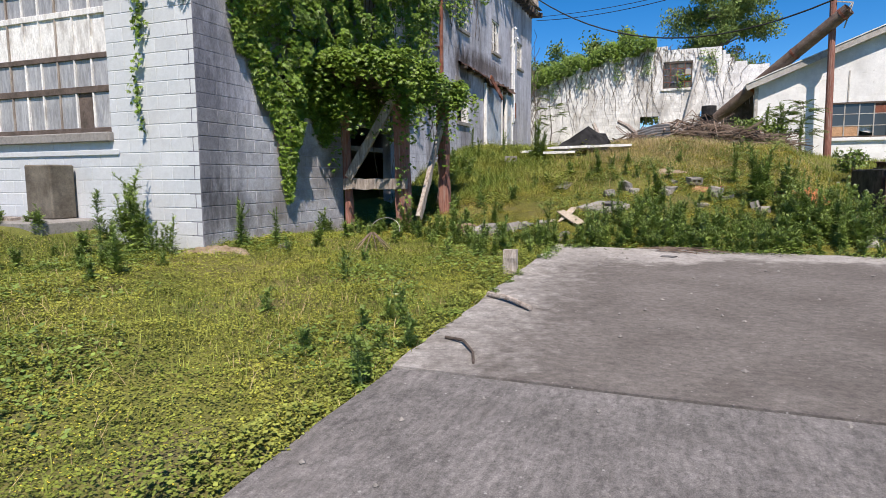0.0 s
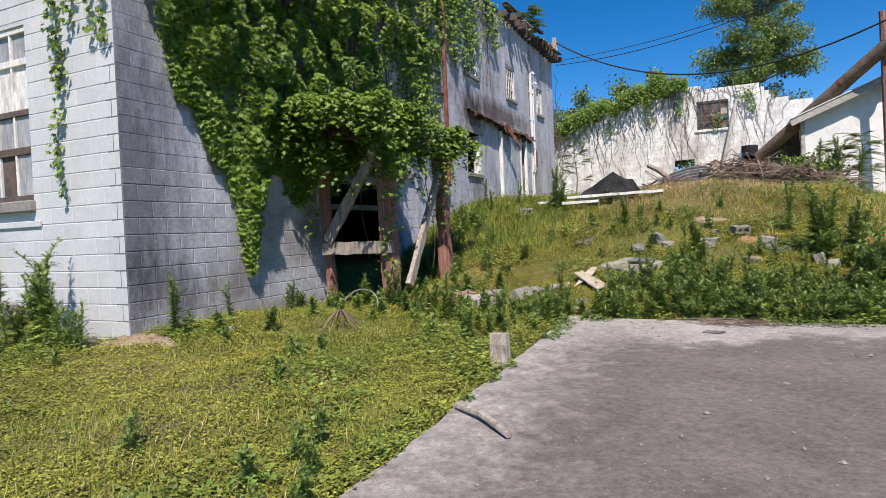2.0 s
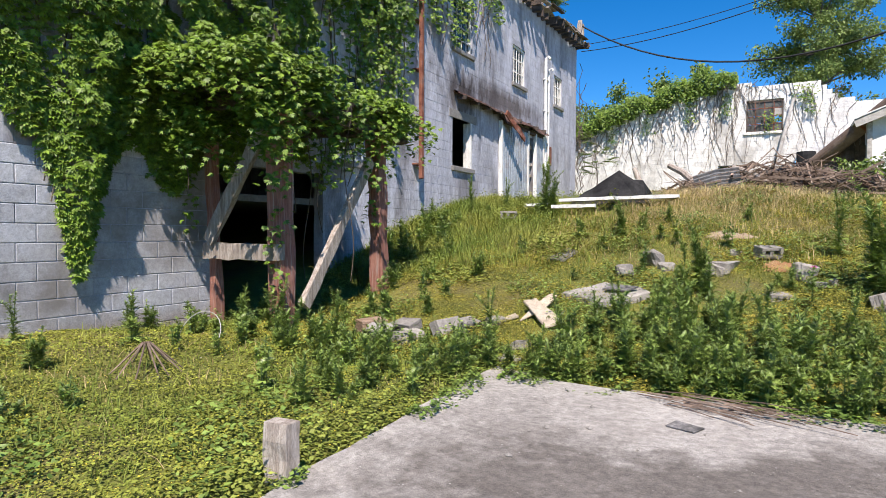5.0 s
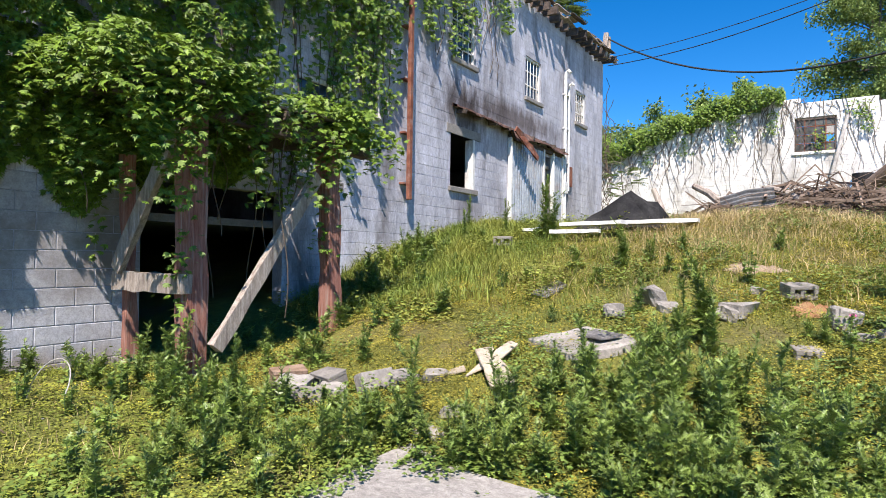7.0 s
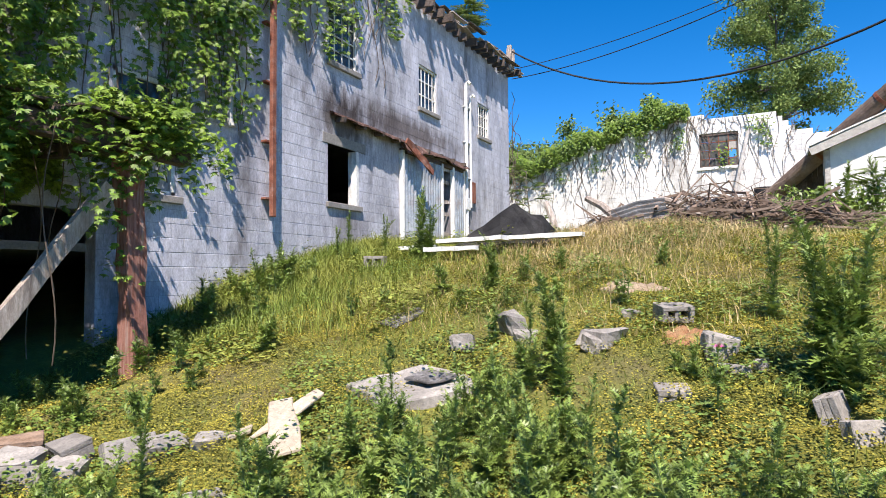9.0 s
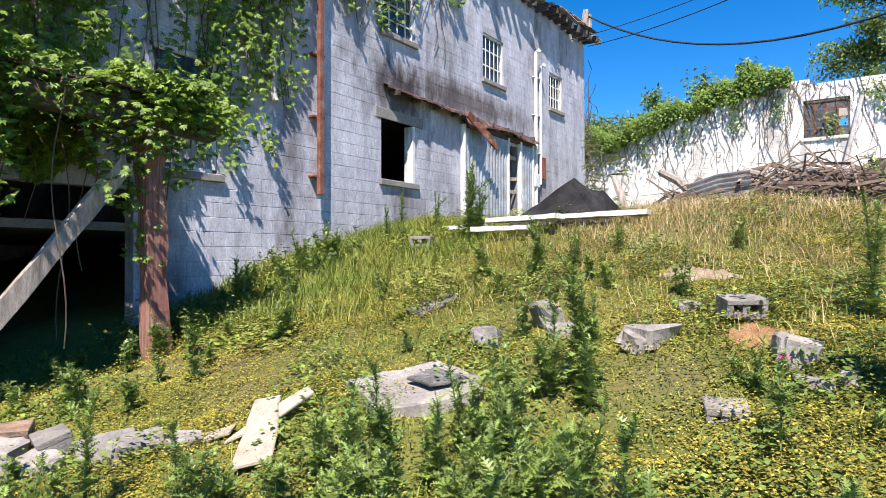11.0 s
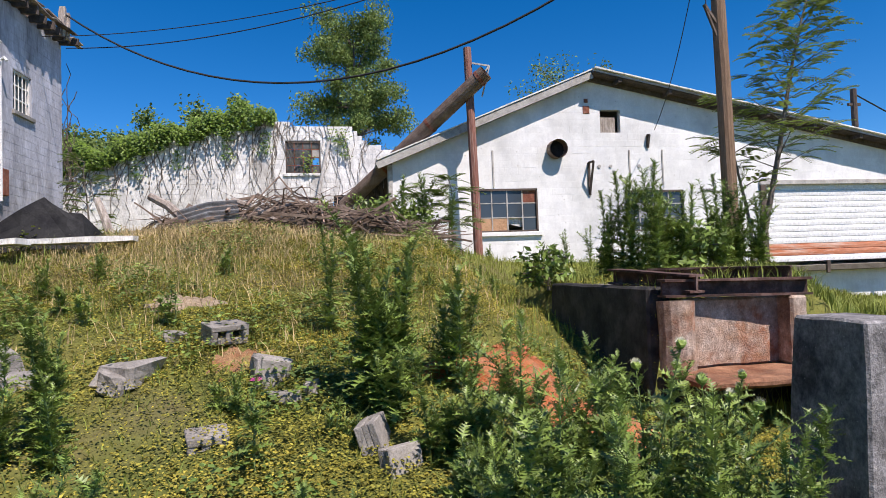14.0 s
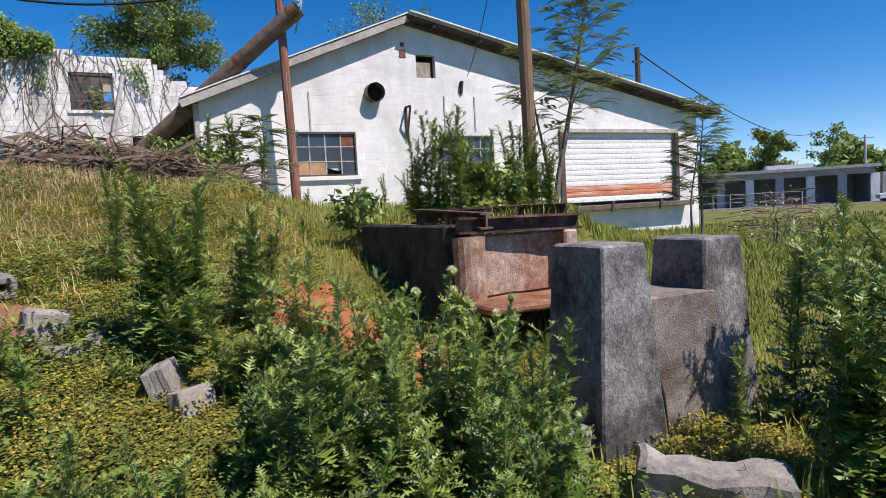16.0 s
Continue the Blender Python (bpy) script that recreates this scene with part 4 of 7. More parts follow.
part("corner_post", bm, M_FASCIA, gab)


def steel_window(x0, x1, z0, z1, cols, rows, fills, label):
    w = new("window")
    w.parent = gab
    w["label"] = label
    bm = bmesh.new()
    for a, b, c, d in ((x0, x1, z0, z0 + 0.05), (x0, x1, z1 - 0.06, z1), (x0, x0 + 0.05, z0, z1), (x1 - 0.05, x1, z0, z1)):
        box(bm, a, b, YG - 0.012, YG + 0.1, c, d, 0.004)
    part("window_frame", bm, M_DARKWOOD, w)
    bm = bmesh.new()
    box(bm, x0 - 0.1, x1 + 0.1, YG - 0.09, YG + 0.02, z0 - 0.12, z0 - 0.004, 0.01)
    part("window_sill", bm, M_WHITE, w)
    for i in range(1, cols):
        bm = bmesh.new()
        x = x0 + (x1 - x0) * i / cols
        box(bm, x - 0.018, x + 0.018, YG + 0.03, YG + 0.07, z0, z1)
        part("mullion", bm, M_FASCIA, w)
    for j in range(1, rows):
        bm = bmesh.new()
        z = z0 + (z1 - z0) * j / rows
        box(bm, x0, x1, YG + 0.035, YG + 0.065, z - 0.015, z + 0.015)
        part("glazing_bar", bm, M_FASCIA, w)
    for i in range(cols):
        for j in range(rows):
            m = fills.get((i, j), M_GLASS)
            if m is None:
                continue
            bm = bmesh.new()
            a, b = x0 + (x1 - x0) * i / cols + 0.018, x0 + (x1 - x0) * (i + 1) / cols - 0.018
            c, d = z0 + (z1 - z0) * j / rows + 0.015, z0 + (z1 - z0) * (j + 1) / rows - 0.015
            box(bm, a, b, YG + 0.045, YG + 0.055, c, d)
            part("pane", bm, m, w)
    return w


steel_window(11.23, 13.03, 2.76, 4.0, 4, 3, {(0, 0): M_PLY, (1, 0): M_PLY, (3, 2): M_RUST, (2, 0): None}, "steel window with plywood and broken panes")
bm = bmesh.new()
box(bm, 12.0, 12.9, YG + 0.14, YG + 0.16, 2.95, 3.42, 0, Matrix.Translation((12.4, YG, 3.2)) @ Matrix.Rotation(0.25, 4, "Y") @ Matrix.Translation((-12.4, -YG, -3.2)))
sg = tagged(part("hanging_board", bm, M_WHITEWOOD), "tilted white lettered board behind broken glass", "board")
for k in range(5):
    bm = bmesh.new()
    x = 12.1 + 0.15 * k
    box(bm, x, x + 0.07, YG + 0.132, YG + 0.138, 3.3, 3.36, 0, Matrix.Translation((12.4, YG, 3.2)) @ Matrix.Rotation(0.25, 4, "Y") @ Matrix.Translation((-12.4, -YG, -3.2)))
    part("lettering_bar", bm, M_DARKWOOD, sg)
steel_window(15.71, 17.58, 2.68, 3.9, 4, 3, {(1, 1): M_DUSTGLASS}, "steel window with dark dusty panes")
bm = bmesh.new()
box(bm, 15.02, 15.52, YG + 0.04, YG + 0.06, 5.58, 6.08, 0.003)
part("hole_board", bm, M_OLDWOOD, gab)
bm = bmesh.new()
box(bm, 14.52, 14.72, YG - 0.02, YG + 0.01, 6.18, 6.4, 0.006)
box(bm, 14.56, 14.68, YG - 0.02, YG + 0.01, 6.5, 6.62, 0.006)
part("vent_plate", bm, M_RUST, gab)
bm = bmesh.new()
rg = tube(bm, [(13.63, YG + 0.1, 5.12), (13.63, YG - 0.3, 5.1)], 0.27, 20, False)
rg2 = tube(bm, [(13.63, YG - 0.3, 5.1), (13.63, YG + 0.1, 5.12)], 0.255, 20, False)
part("duct_stub", bm, M_FLUE, gab)
bm = bmesh.new()
tube(bm, [(13.63, YG - 0.012, 5.12), (13.63, YG - 0.02, 5.12)], 0.25, 20)
part("duct_shadow_cap", bm, M_TAR, gab)
for x, z, h in ((14.62, 4.25, 0.95), (16.5, 5.35, 0.38)):
    bm = bmesh.new()
    beam(bm, (x, YG - 0.03, z - h / 2), (x, YG - 0.03, z + h / 2), 0.07, 0.05, 2)
    beam(bm, (x, YG - 0.03, z + h / 2), (x, YG - 0.4 * h, z + h / 2 - 0.02), 0.05, 0.05, 2)
    beam(bm, (x, YG - 0.4 * h, z + h / 2 - 0.02), (x, YG - 0.04, z - h / 2 + 0.05), 0.05, 0.05, 2)
    part("wall_bracket", bm, M_DARKWOOD, gab)
for x in (11.75, 15.9, 16.95):
    bm = bmesh.new()
    box(bm, x - 0.02, x + 0.02, YG - 0.03, YG - 0.007, 4.05, 5.1)
    part("wall_strip", bm, M_FASCIA, gab)
for x in (14.95, 15.3, 16.2, 16.6):
    bm = bmesh.new()
    tube(bm, [(x, YG, 4.62), (x, YG - 0.03, 4.62)], 0.05, 10)
    part("wall_anchor", bm, M_FASCIA, gab)
# roll-up door
door = new("rollup_door")
door.parent = gab
door["label"] = "white slatted roll-up door with rust streaks"
nsl = 13
for k in range(nsl):
    z0 = 1.62 + (4.02 - 1.62) * k / nsl
    h = (4.02 - 1.62) / nsl
    v = [(x, y, z) for x in (20.25, 25.33) for y, z in ((YG + 0.1, z0), (YG + 0.075, z0 + 0.08 * h), (YG + 0.068, z0 + 0.5 * h), (YG + 0.075, z0 + 0.92 * h), (YG + 0.1, z0 + h))]
    raw("slat", v, [(i, i + 5, i + 6, i + 1) for i in range(4)], M_DOORRUST if k in (1, 2) else M_DOOR, door)
bm = bmesh.new()
box(bm, 20.1, 25.5, YG - 0.08, YG - 0.007, 4.0, 4.14, 0.01)
part("door_head", bm, M_FASCIA, door)
for x in (20.2, 25.4):
    bm = bmesh.new()
    box(bm, x - 0.09, x + 0.09, YG - 0.08, YG - 0.008, 1.4, 4.0, 0.01)
    part("door_rail", bm, M_DARKWOOD, door)
bm = bmesh.new()
box(bm, 19.9, 25.8, YG - 0.45, YG - 0.007, 1.32, 1.5, 0.02)
part("dock_edge", bm, M_PIER, door)
for x in (21.9, 24.1):
    bm = bmesh.new()
    beam(bm, (x, YG - 0.48, 1.25), (x + 0.05, YG - 0.47, 1.62), 0.09, 0.06, 3, 0.008)
    part("bumper", bm, M_DARKWOOD, door)

# flue pipe lying over the eave, with its pole
flue = empty("flue_pipe", label="long rusty flue pipe fallen across the eave", category="pipe")
a, b = Vector((11.35, 17.9, 6.95)), Vector((7.55, 20.6, 3.75))
bm = bmesh.new()
tube(bm, [a.lerp(b, t) for t in (0, 0.1, 0.35, 0.7, 1)], 0.215, 18, False)
tube(bm, [a.lerp(b, t) for t in (1, 0.5, 0)], 0.2, 18, False)
part("pipe_length", bm, M_FLUE, flue)
for t in (0.03, 0.36, 0.68):
    bm = bmesh.new()
    tube(bm, [a.lerp(b, t), a.lerp(b, t + 0.015)], 0.228, 18)
    part("collar", bm, M_RUST, flue)
# black disc inside the open end paints the pipe's inner shade
bm = bmesh.new()
tube(bm, [a.lerp(b, 0.1), a.lerp(b, 0.115)], 0.197, 18)
part("pipe_plug", bm, M_TAR, flue)
pole1 = empty("support_pole", label="rust-stained slender wooden pole before the workshop", category="pole")
bm = bmesh.new()
tube(bm, [(11.08, 18.35, 1.5), (11.03, 18.33, 4.0), (10.95, 18.3, 7.75)], [0.13, 0.12, 0.11], 10)
part("pole_shaft", bm, M_REDWOOD, pole1)
bm = bmesh.new()
beam(bm, (10.95, 18.2, 6.5), (11.5, 18.1, 7.2), 0.04, 0.04, 2)
beam(bm, (11.5, 18.1, 7.2), (11.05, 18.2, 7.3), 0.04, 0.04, 2)
beam(bm, (11.5, 18.1, 7.2), (11.3, 18.2, 6.4), 0.03, 0.1, 2)
part("pole_bracket", bm, M_FASCIA, pole1)

upole = empty("utility_pole", label="brown creosoted wooden utility pole among shrubs", category="pole")
bm = bmesh.new()
tube(bm, [(14.5, 12.4, 0.8), (14.47, 12.4, 5.0), (14.4, 12.4, 10.2)], [0.14, 0.13, 0.11], 12)
part("pole_shaft", bm, M_POLE, upole)
bm = bmesh.new()
beam(bm, (14.36, 12.36, 6.1), (14.1, 12.3, 6.4), 0.05, 0.05, 2)
beam(bm, (14.36, 12.36, 5.85), (14.1, 12.3, 6.4), 0.04, 0.04, 2)
part("pole_bracket", bm, M_DARKWOOD, upole)

# ---- ruined wall beyond ----
YR = 28.3
ruin = empty("ruined_wall", label="roofless whitewashed concrete block wall overgrown with creepers", category="wall")


def ruinp(u, z, d):
    return (u, YR - d, z)


def rtop(u):
    pts = ((-4.5, 6.0), (-3, 6.2), (-1.5, 6.55), (-0.4, 6.95), (0.8, 7.3), (1.9, 7.65), (3.6, 7.9), (4.2, 8.2), (5.2, 8.25), (6.6, 8.05), (8.2, 7.95), (8.4, 7.5), (8.9, 7.2), (11, 6.9))
    for (a, za), (b, zb) in zip(pts, pts[1:]):
        if a <= u <= b:
            return za + (zb - za) * (u - a) / (b - a) + 0.22 * noise.noise((u * 1.9, 0, 4))
    return 6.0


R_HOLES = [(5.2, 6.64, 6.02, 7.37), (4.1, 5.05, 3.9, 4.5), (7.1, 8.0, 3.6, 4.7)]
cells = block_cells(-6, 11, 1.4, 8.6, R_HOLES, top=rtop)
v, f = [], []
joined_blocks("block_masonry", cells, ruinp, 0.02, M_RUIN, ruin, 11, 0.006)
bm = bmesh.new()
rows = {}
for c in cells:
    rows.setdefault(round(c[1], 3), []).append(c)
for z, cs in rows.items():
    cs.sort()
    run = [cs[0][0] - 0.004, cs[0][0] + cs[0][2] + 0.004]
    spans = []
    for c in cs[1:]:
        if c[0] - run[1] < 0.05:
            run[1] = c[0] + c[2] + 0.004
        else:
            spans.append(run)
            run = [c[0] - 0.004, c[0] + c[2] + 0.004]
    spans.append(run)
    for s, e in spans:
        box(bm, s, e, YR, YR + 0.2, z - 0.004, z + cs[0][3] + 0.004)
part("wall", bm, M_RUIN, ruin)
w = new("window")
w.parent = ruin
w["label"] = "rusted steel window grid with missing panes"
bm = bmesh.new()
for a, b, c, d in ((5.2, 6.64, 6.02, 6.08), (5.2, 6.64, 7.3, 7.37), (5.2, 5.26, 6.02, 7.37), (6.58, 6.64, 6.02, 7.37)):
    box(bm, a, b, YR + 0.02, YR + 0.1, c, d)
part("window_frame", bm, M_DARKWOOD, w)
for i in range(1, 4):
    bm = bmesh.new()
    x = 5.2 + 0.36 * i
    box(bm, x - 0.02, x + 0.02, YR + 0.04, YR + 0.08, 6.05, 7.33)
    part("mullion", bm, M_RUST, w)
for j in range(1, 4):
    bm = bmesh.new()
    z = 6.02 + 0.3375 * j
    box(bm, 5.23, 6.6, YR + 0.045, YR + 0.075, z - 0.02, z + 0.02)
    part("glazing_bar", bm, M_RUST, w)
for i, j in ((0, 0), (0, 1), (0, 2), (1, 2), (0, 3), (1, 3), (2, 3), (1, 1), (3, 3), (2, 2), (1, 0), (3, 0), (2, 0), (2, 1)):
    bm = bmesh.new()
    box(bm, 5.22 + 0.36 * i, 5.54 + 0.36 * i, YR + 0.055, YR + 0.065, 6.05 + 0.3375 * j, 6.33 + 0.3375 * j)
    part("pane", bm, M_DIMPANE, w)
bm = bmesh.new()
box(bm, 6.3, 6.6, YR + 0.055, YR + 0.065, 6.72, 7.0)
part("pane", bm, M_FASCIA, w)
bm = bmesh.new()
box(bm, 5.1, 6.74, YR - 0.07, YR + 0.02, 5.9, 6.02, 0.01)
part("window_sill", bm, M_RUIN, w)
bm = bmesh.new()
tube(bm, [(5.9, YR - 0.8, float(gz(5.9, 27.5)) - 0.05), (7.0, YR - 0.25, 7.3)], 0.07, 8)
tagged(part("leaning_pipe", bm, M_FASCIA), "grey pole leaning on the ruined wall", "pole")
bm = bmesh.new()
box(bm, 7.1, 7.95, YR - 0.5, YR - 0.05, 2.0, 4.5, 0.05)
tube(bm, [(7.5, YR - 0.3, 4.5), (7.5, YR - 0.3, 5.0)], 0.36, 14)
tagged(part("steel_drum", bm, M_TAR), "dark sooty drum and box at the wall", "drum")

# ---- the timber frame under the vines ----
rnd = random.Random(21)
frame_ob = empty("timber_frame", label="rotting red-stained timber lean-to frame carrying vines", category="frame")


def timber(name, a, b, w, h, m, jit=0.012, seg=8):
    bm = bmesh.new()
    beam(bm, a, b, w, h, seg, jit, rnd)
    return part(name, bm, m, frame_ob)


timber("post", (1.48, 3.62, 0.2), (1.46, 3.58, 3.2), 0.22, 0.22, M_REDWOOD)
timber("post", (1.6, 5.5, 0.5), (1.56, 5.42, 3.1), 0.2, 0.2, M_REDWOOD, 0.02)
timber("post", (0.3, 3.66, 0.25), (0.26, 3.6, 2.7), 0.12, 0.12, M_REDWOOD, 0.015)
timber("rail", (0.28, 3.5, 1.3), (1.6, 3.46, 1.3), 0.12, 0.2, M_OLDWOOD, 0.012)
timber("brace", (0.42, 3.42, 1.42), (1.42, 3.48, 2.95), 0.07, 0.16, M_OLDWOOD, 0.01)
timber("brace", (1.74, 3.7, 0.66), (1.66, 5.15, 2.55), 0.08, 0.15, M_OLDWOOD, 0.012)
timber("top_beam", (1.55, 2.9, 3.12), (1.6, 6.1, 3.0), 0.14, 0.2, M_DARKWOOD, 0.02)
timber("top_beam", (0.05, 3.6, 3.2), (1.7, 3.6, 3.1), 0.12, 0.16, M_DARKWOOD)
timber("top_beam", (0.05, 5.4, 3.1), (1.75, 5.4, 3.0), 0.12, 0.16, M_DARKWOOD)
for i in range(6):
    timber("rafter", (0.03, 3.1 + 0.5 * i, 3.32), (1.75, 3.1 + 0.5 * i, 3.16), 0.06, 0.1, M_DARKWOOD)

for i in range(15):
    yb = 2.95 + 0.21 * i
    timber("roof_board", (0.02, yb + rnd.uniform(-0.02, 0.02), 3.41 + rnd.uniform(0, 0.02)), (1.78 + rnd.uniform(-0.12, 0.08), yb + rnd.uniform(-0.03, 0.03), 3.24 + rnd.uniform(0, 0.02)), 0.19, 0.025, M_DARKWOOD, 0.006)

# ---- wooden stake at the slab edge ----
bm = bmesh.new()
beam(bm, (4.36, 0.62, 0.0), (4.35, 0.62, 0.5), 0.17, 0.1, 5, 0.008, rnd)
tagged(part("wooden_stake", bm, M_OLDWOOD), "short grey weathered timber stake at the slab edge", "stake")

# sticks lying on the slab
for pts, r, lab, mm in ((((4.46, -0.68, 0), (4.74, -0.88, 0.02), (5.03, -1.15, 0)), 0.03, "pale broken branch lying on the concrete", M_OLDWOOD),
                        (((4.56, -2.22, 0), (4.74, -2.3, 0.015), (4.9, -2.52, 0), (4.98, -2.75, 0)), 0.013, "thin dark crooked stick on the concrete", M_DARKWOOD)):
    bm = bmesh.new()
    tube(bm, [(x, y, slab_z(y) + r + dz) for x, y, dz in pts], [r * (1 - 0.25 * i / len(pts)) for i in range(len(pts))], 7)
    tagged(part("stick", bm, mm), lab, "stick")
rnd = random.Random(33)
v, f = [], []
for i in range(3600):
    x, y = rnd.uniform(4.55, 11), rnd.uniform(-6.5, 2.9)
    s = rnd.choice((0.003, 0.003, 0.004, 0.005, 0.006)) if i % 16 else rnd.choice((0.006, 0.008, 0.01, 0.012, 0.02, 0.026))
    z = slab_z(y) + s * 0.2 - (0.014 if y < -2.95 else 0)
    k = len(v)
    v += [(x + s * a * rnd.uniform(0.6, 1.2), y + s * b * rnd.uniform(0.6, 1.2), z + s * c * 0.7) for a, b, c in ((1, 0, 0), (0, 1, 0), (-1, 0, 0), (0, -1, 0), (0, 0, 1), (0, 0, -1))]
    f += [(k + a, k + b, k + 4) for a, b in ((0, 1), (1, 2), (2, 3), (3, 0))] + [(k + b, k + a, k + 5) for a, b in ((0, 1), (1, 2), (2, 3), (3, 0))]
tagged(raw("pebbles", v, f, M_RUBBLE), "pale grit and pebbles scattered on concrete", "pebbles", kind="stuff")

# ---- concrete blocks, stones and boards on the bank ----


def hollow_block(x, y, rz, tilt, label, sink=0.0, m=M_RUBBLE, size=0.8):
    """A concrete masonry unit lying on its side, its cores open."""
    bm = bmesh.new()
    L, Wd, Hh, t = 0.4 * size, 0.2, 0.2 * size, 0.045
    box(bm, -L / 2, L / 2, -Wd / 2, Wd / 2, Hh - t, Hh, 0.006)
    box(bm, -L / 2, L / 2, -Wd / 2, Wd / 2, 0, t, 0.006)
    for c in (-L / 2 + t / 2, 0, L / 2 - t / 2):
        box(bm, c - t / 2, c + t / 2, -Wd / 2 + 0.003, Wd / 2 - 0.003, t, Hh - t)
    for v0 in bm.verts:
        v0.co += Vector((noise.noise(v0.co * 9), noise.noise(v0.co * 9 + Vector((x, 0, 0))), noise.noise(v0.co * 9 + Vector((0, y, 0))))) * 0.014
    ob = part("concrete_block", bm, m)
    ob.matrix_world = pose(x, y, float(gz(x, y)) - sink, tilt, 0, rz)
    return tagged(ob, label, "concrete block", "loose blocks on the bank")


hollow_block(6.58, 7.03, 32, 8, "grey hollow concrete block lying on orange clay", -0.02, M_RUBBLE, 0.72)
hollow_block(2.05, 9.2, 20, 0, "pale hollow concrete block in tall grass", -0.02)
hollow_block(7.55, 5.5, 75, 70, "dark grey broken concrete block among weeds", 0.0, M_RUBBLE, 0.6)
hollow_block(7.7, 5.3, 30, 75, "tilted grey broken concrete block among weeds", 0.02, M_RUBBLE, 0.5)
hollow_block(2.62, 3.86, 60, 4, "brown weathered concrete block in the weeds", 0.0, M_BROWNBLOCK, 0.8)
hollow_block(3.05, 3.72, 25, 70, "weathered concrete block in the weeds", 0.0)
hollow_block(3.02, 4.02, -15, 15, "weathered concrete block in the weeds", 0.0)
hollow_block(3.4, 4.14, 70, 60, "weathered concrete block in the weeds", 0.0)
hollow_block(6.72, 5.72, 15, 5, "small pale broken concrete block in clover", 0.06, M_RUBBLE, 0.55)


def stone(x, y, s, seed, label, m=M_RUBBLE, z=None):
    bm = bmesh.new()
    zz = (float(gz(x, y)) if z is None else z) + s[2] * 0.35
    rock(bm, (x, y, zz), s, seed, cuts=2)
    return tagged(part("rubble_stone", bm, m), label, "stone", "rubble on the bank")


LS = "pale weathered rubble stone half sunk in grass"
for i, (x, y, a, b, c) in enumerate(((3.22, 3.86, 0.22, 0.17, 0.12), (3.68, 4.2, 0.2, 0.14, 0.12), (3.95, 4.35, 0.16, 0.12, 0.1), (4.95, 6.2, 0.17, 0.13, 0.12), (5.25, 6.66, 0.2, 0.16, 0.2),
                                     (5.42, 6.5, 0.15, 0.12, 0.1), (6.08, 6.5, 0.25, 0.2, 0.12), (6.04, 6.36, 0.2, 0.14, 0.12), (6.97, 6.44, 0.2, 0.17, 0.17), (7.1, 6.1, 0.14, 0.1, 0.07),
                                     (7.25, 6.2, 0.1, 0.08, 0.06), (6.2, 7.15, 0.13, 0.1, 0.06), (4.45, 3.85, 0.16, 0.1, 0.07), (2.8, 3.75, 0.24, 0.18, 0.16),
                                     (9.55, 5.0, 0.22, 0.18, 0.16), (9.38, 4.68, 0.24, 0.2, 0.18), (9.2, 4.42, 0.24, 0.2, 0.16), (9.05, 4.2, 0.2, 0.16, 0.12), (8.15, 4.8, 0.12, 0.1, 0.08),
                                     (-0.35, -0.35, 0.15, 0.12, 0.07), (-0.1, -0.5, 0.12, 0.1, 0.05), (1.0, 0.5, 0.12, 0.1, 0.06))):
    stone(x, y, (a * 0.85, b * 0.85, c * 0.75), 40 + i, LS)
rnd = random.Random(5)


def flat_piece(name, pts, z0, thick, m, label, cat, tilt=(0, 0), group=""):
    """A flat slab or board of irregular outline."""
    bm = bmesh.new()
    cx = sum(p[0] for p in pts) / len(pts)
    cy = sum(p[1] for p in pts) / len(pts)
    out = []
    for (xa, ya), (xb, yb) in zip(pts, pts[1:] + pts[:1]):
        k = max(1, int(math.hypot(xb - xa, yb - ya) / 0.11))
        out += [(xa + (xb - xa) * i / k + (rnd.uniform(-0.012, 0.012) if i else 0), ya + (yb - ya) * i / k + (rnd.uniform(-0.012, 0.012) if i else 0)) for i in range(k)]
    pts = out
    top = [bm.verts.new((x, y, z0 + thick + (x - cx) * tilt[0] + (y - cy) * tilt[1] + rnd.uniform(-0.006, 0.006))) for x, y in pts]
    bot = [bm.verts.new((v.co.x, v.co.y, v.co.z - thick)) for v in top]
    bm.faces.new(top)
    bm.faces.new(bot[::-1])
    for i in range(len(pts)):
        j = (i + 1) % len(pts)
        bm.faces.new((top[j], top[i], bot[i], bot[j]))
    bmesh.ops.recalc_face_normals(bm, faces=bm.faces[:])
    bmesh.ops.bevel(bm, geom=bm.edges[:], offset=min(0.008, thick / 4), segments=1, affect="EDGES")
    return tagged(part(name, bm, m), label, cat, group)


flat_piece("concrete_slab_piece", [(4.42, 5.24), (4.95, 4.93), (5.2, 5.08), (5.44, 5.36), (5.32, 5.56), (4.82, 5.76)], 0.73, 0.13, M_RUBBLE, "broken pale concrete slab lying on the bank", "slab", (0.02, 0.2))
flat_piece("broken_slate", [(4.9, 5.3), (5.15, 5.22), (5.3, 5.4), (5.0, 5.5)], 0.9, 0.02, M_DARKCONC, "grey slate flake on the broken slab", "slate", (0.02, 0.2))
flat_piece("pale_board", [(4.15, 4.7), (4.27, 4.82), (4.74, 4.36), (4.6, 4.2)], 0.66, 0.03, M_BOARD, "pale beige broken board lying in weeds", "board", (-0.1, 0.3))
flat_piece("pale_board", [(4.22, 4.42), (4.42, 4.62), (4.5, 4.88), (4.4, 4.92), (4.3, 4.72)], 0.72, 0.025, M_BOARD, "pale beige split board leaning on another", "board", (0.1, 0.5))
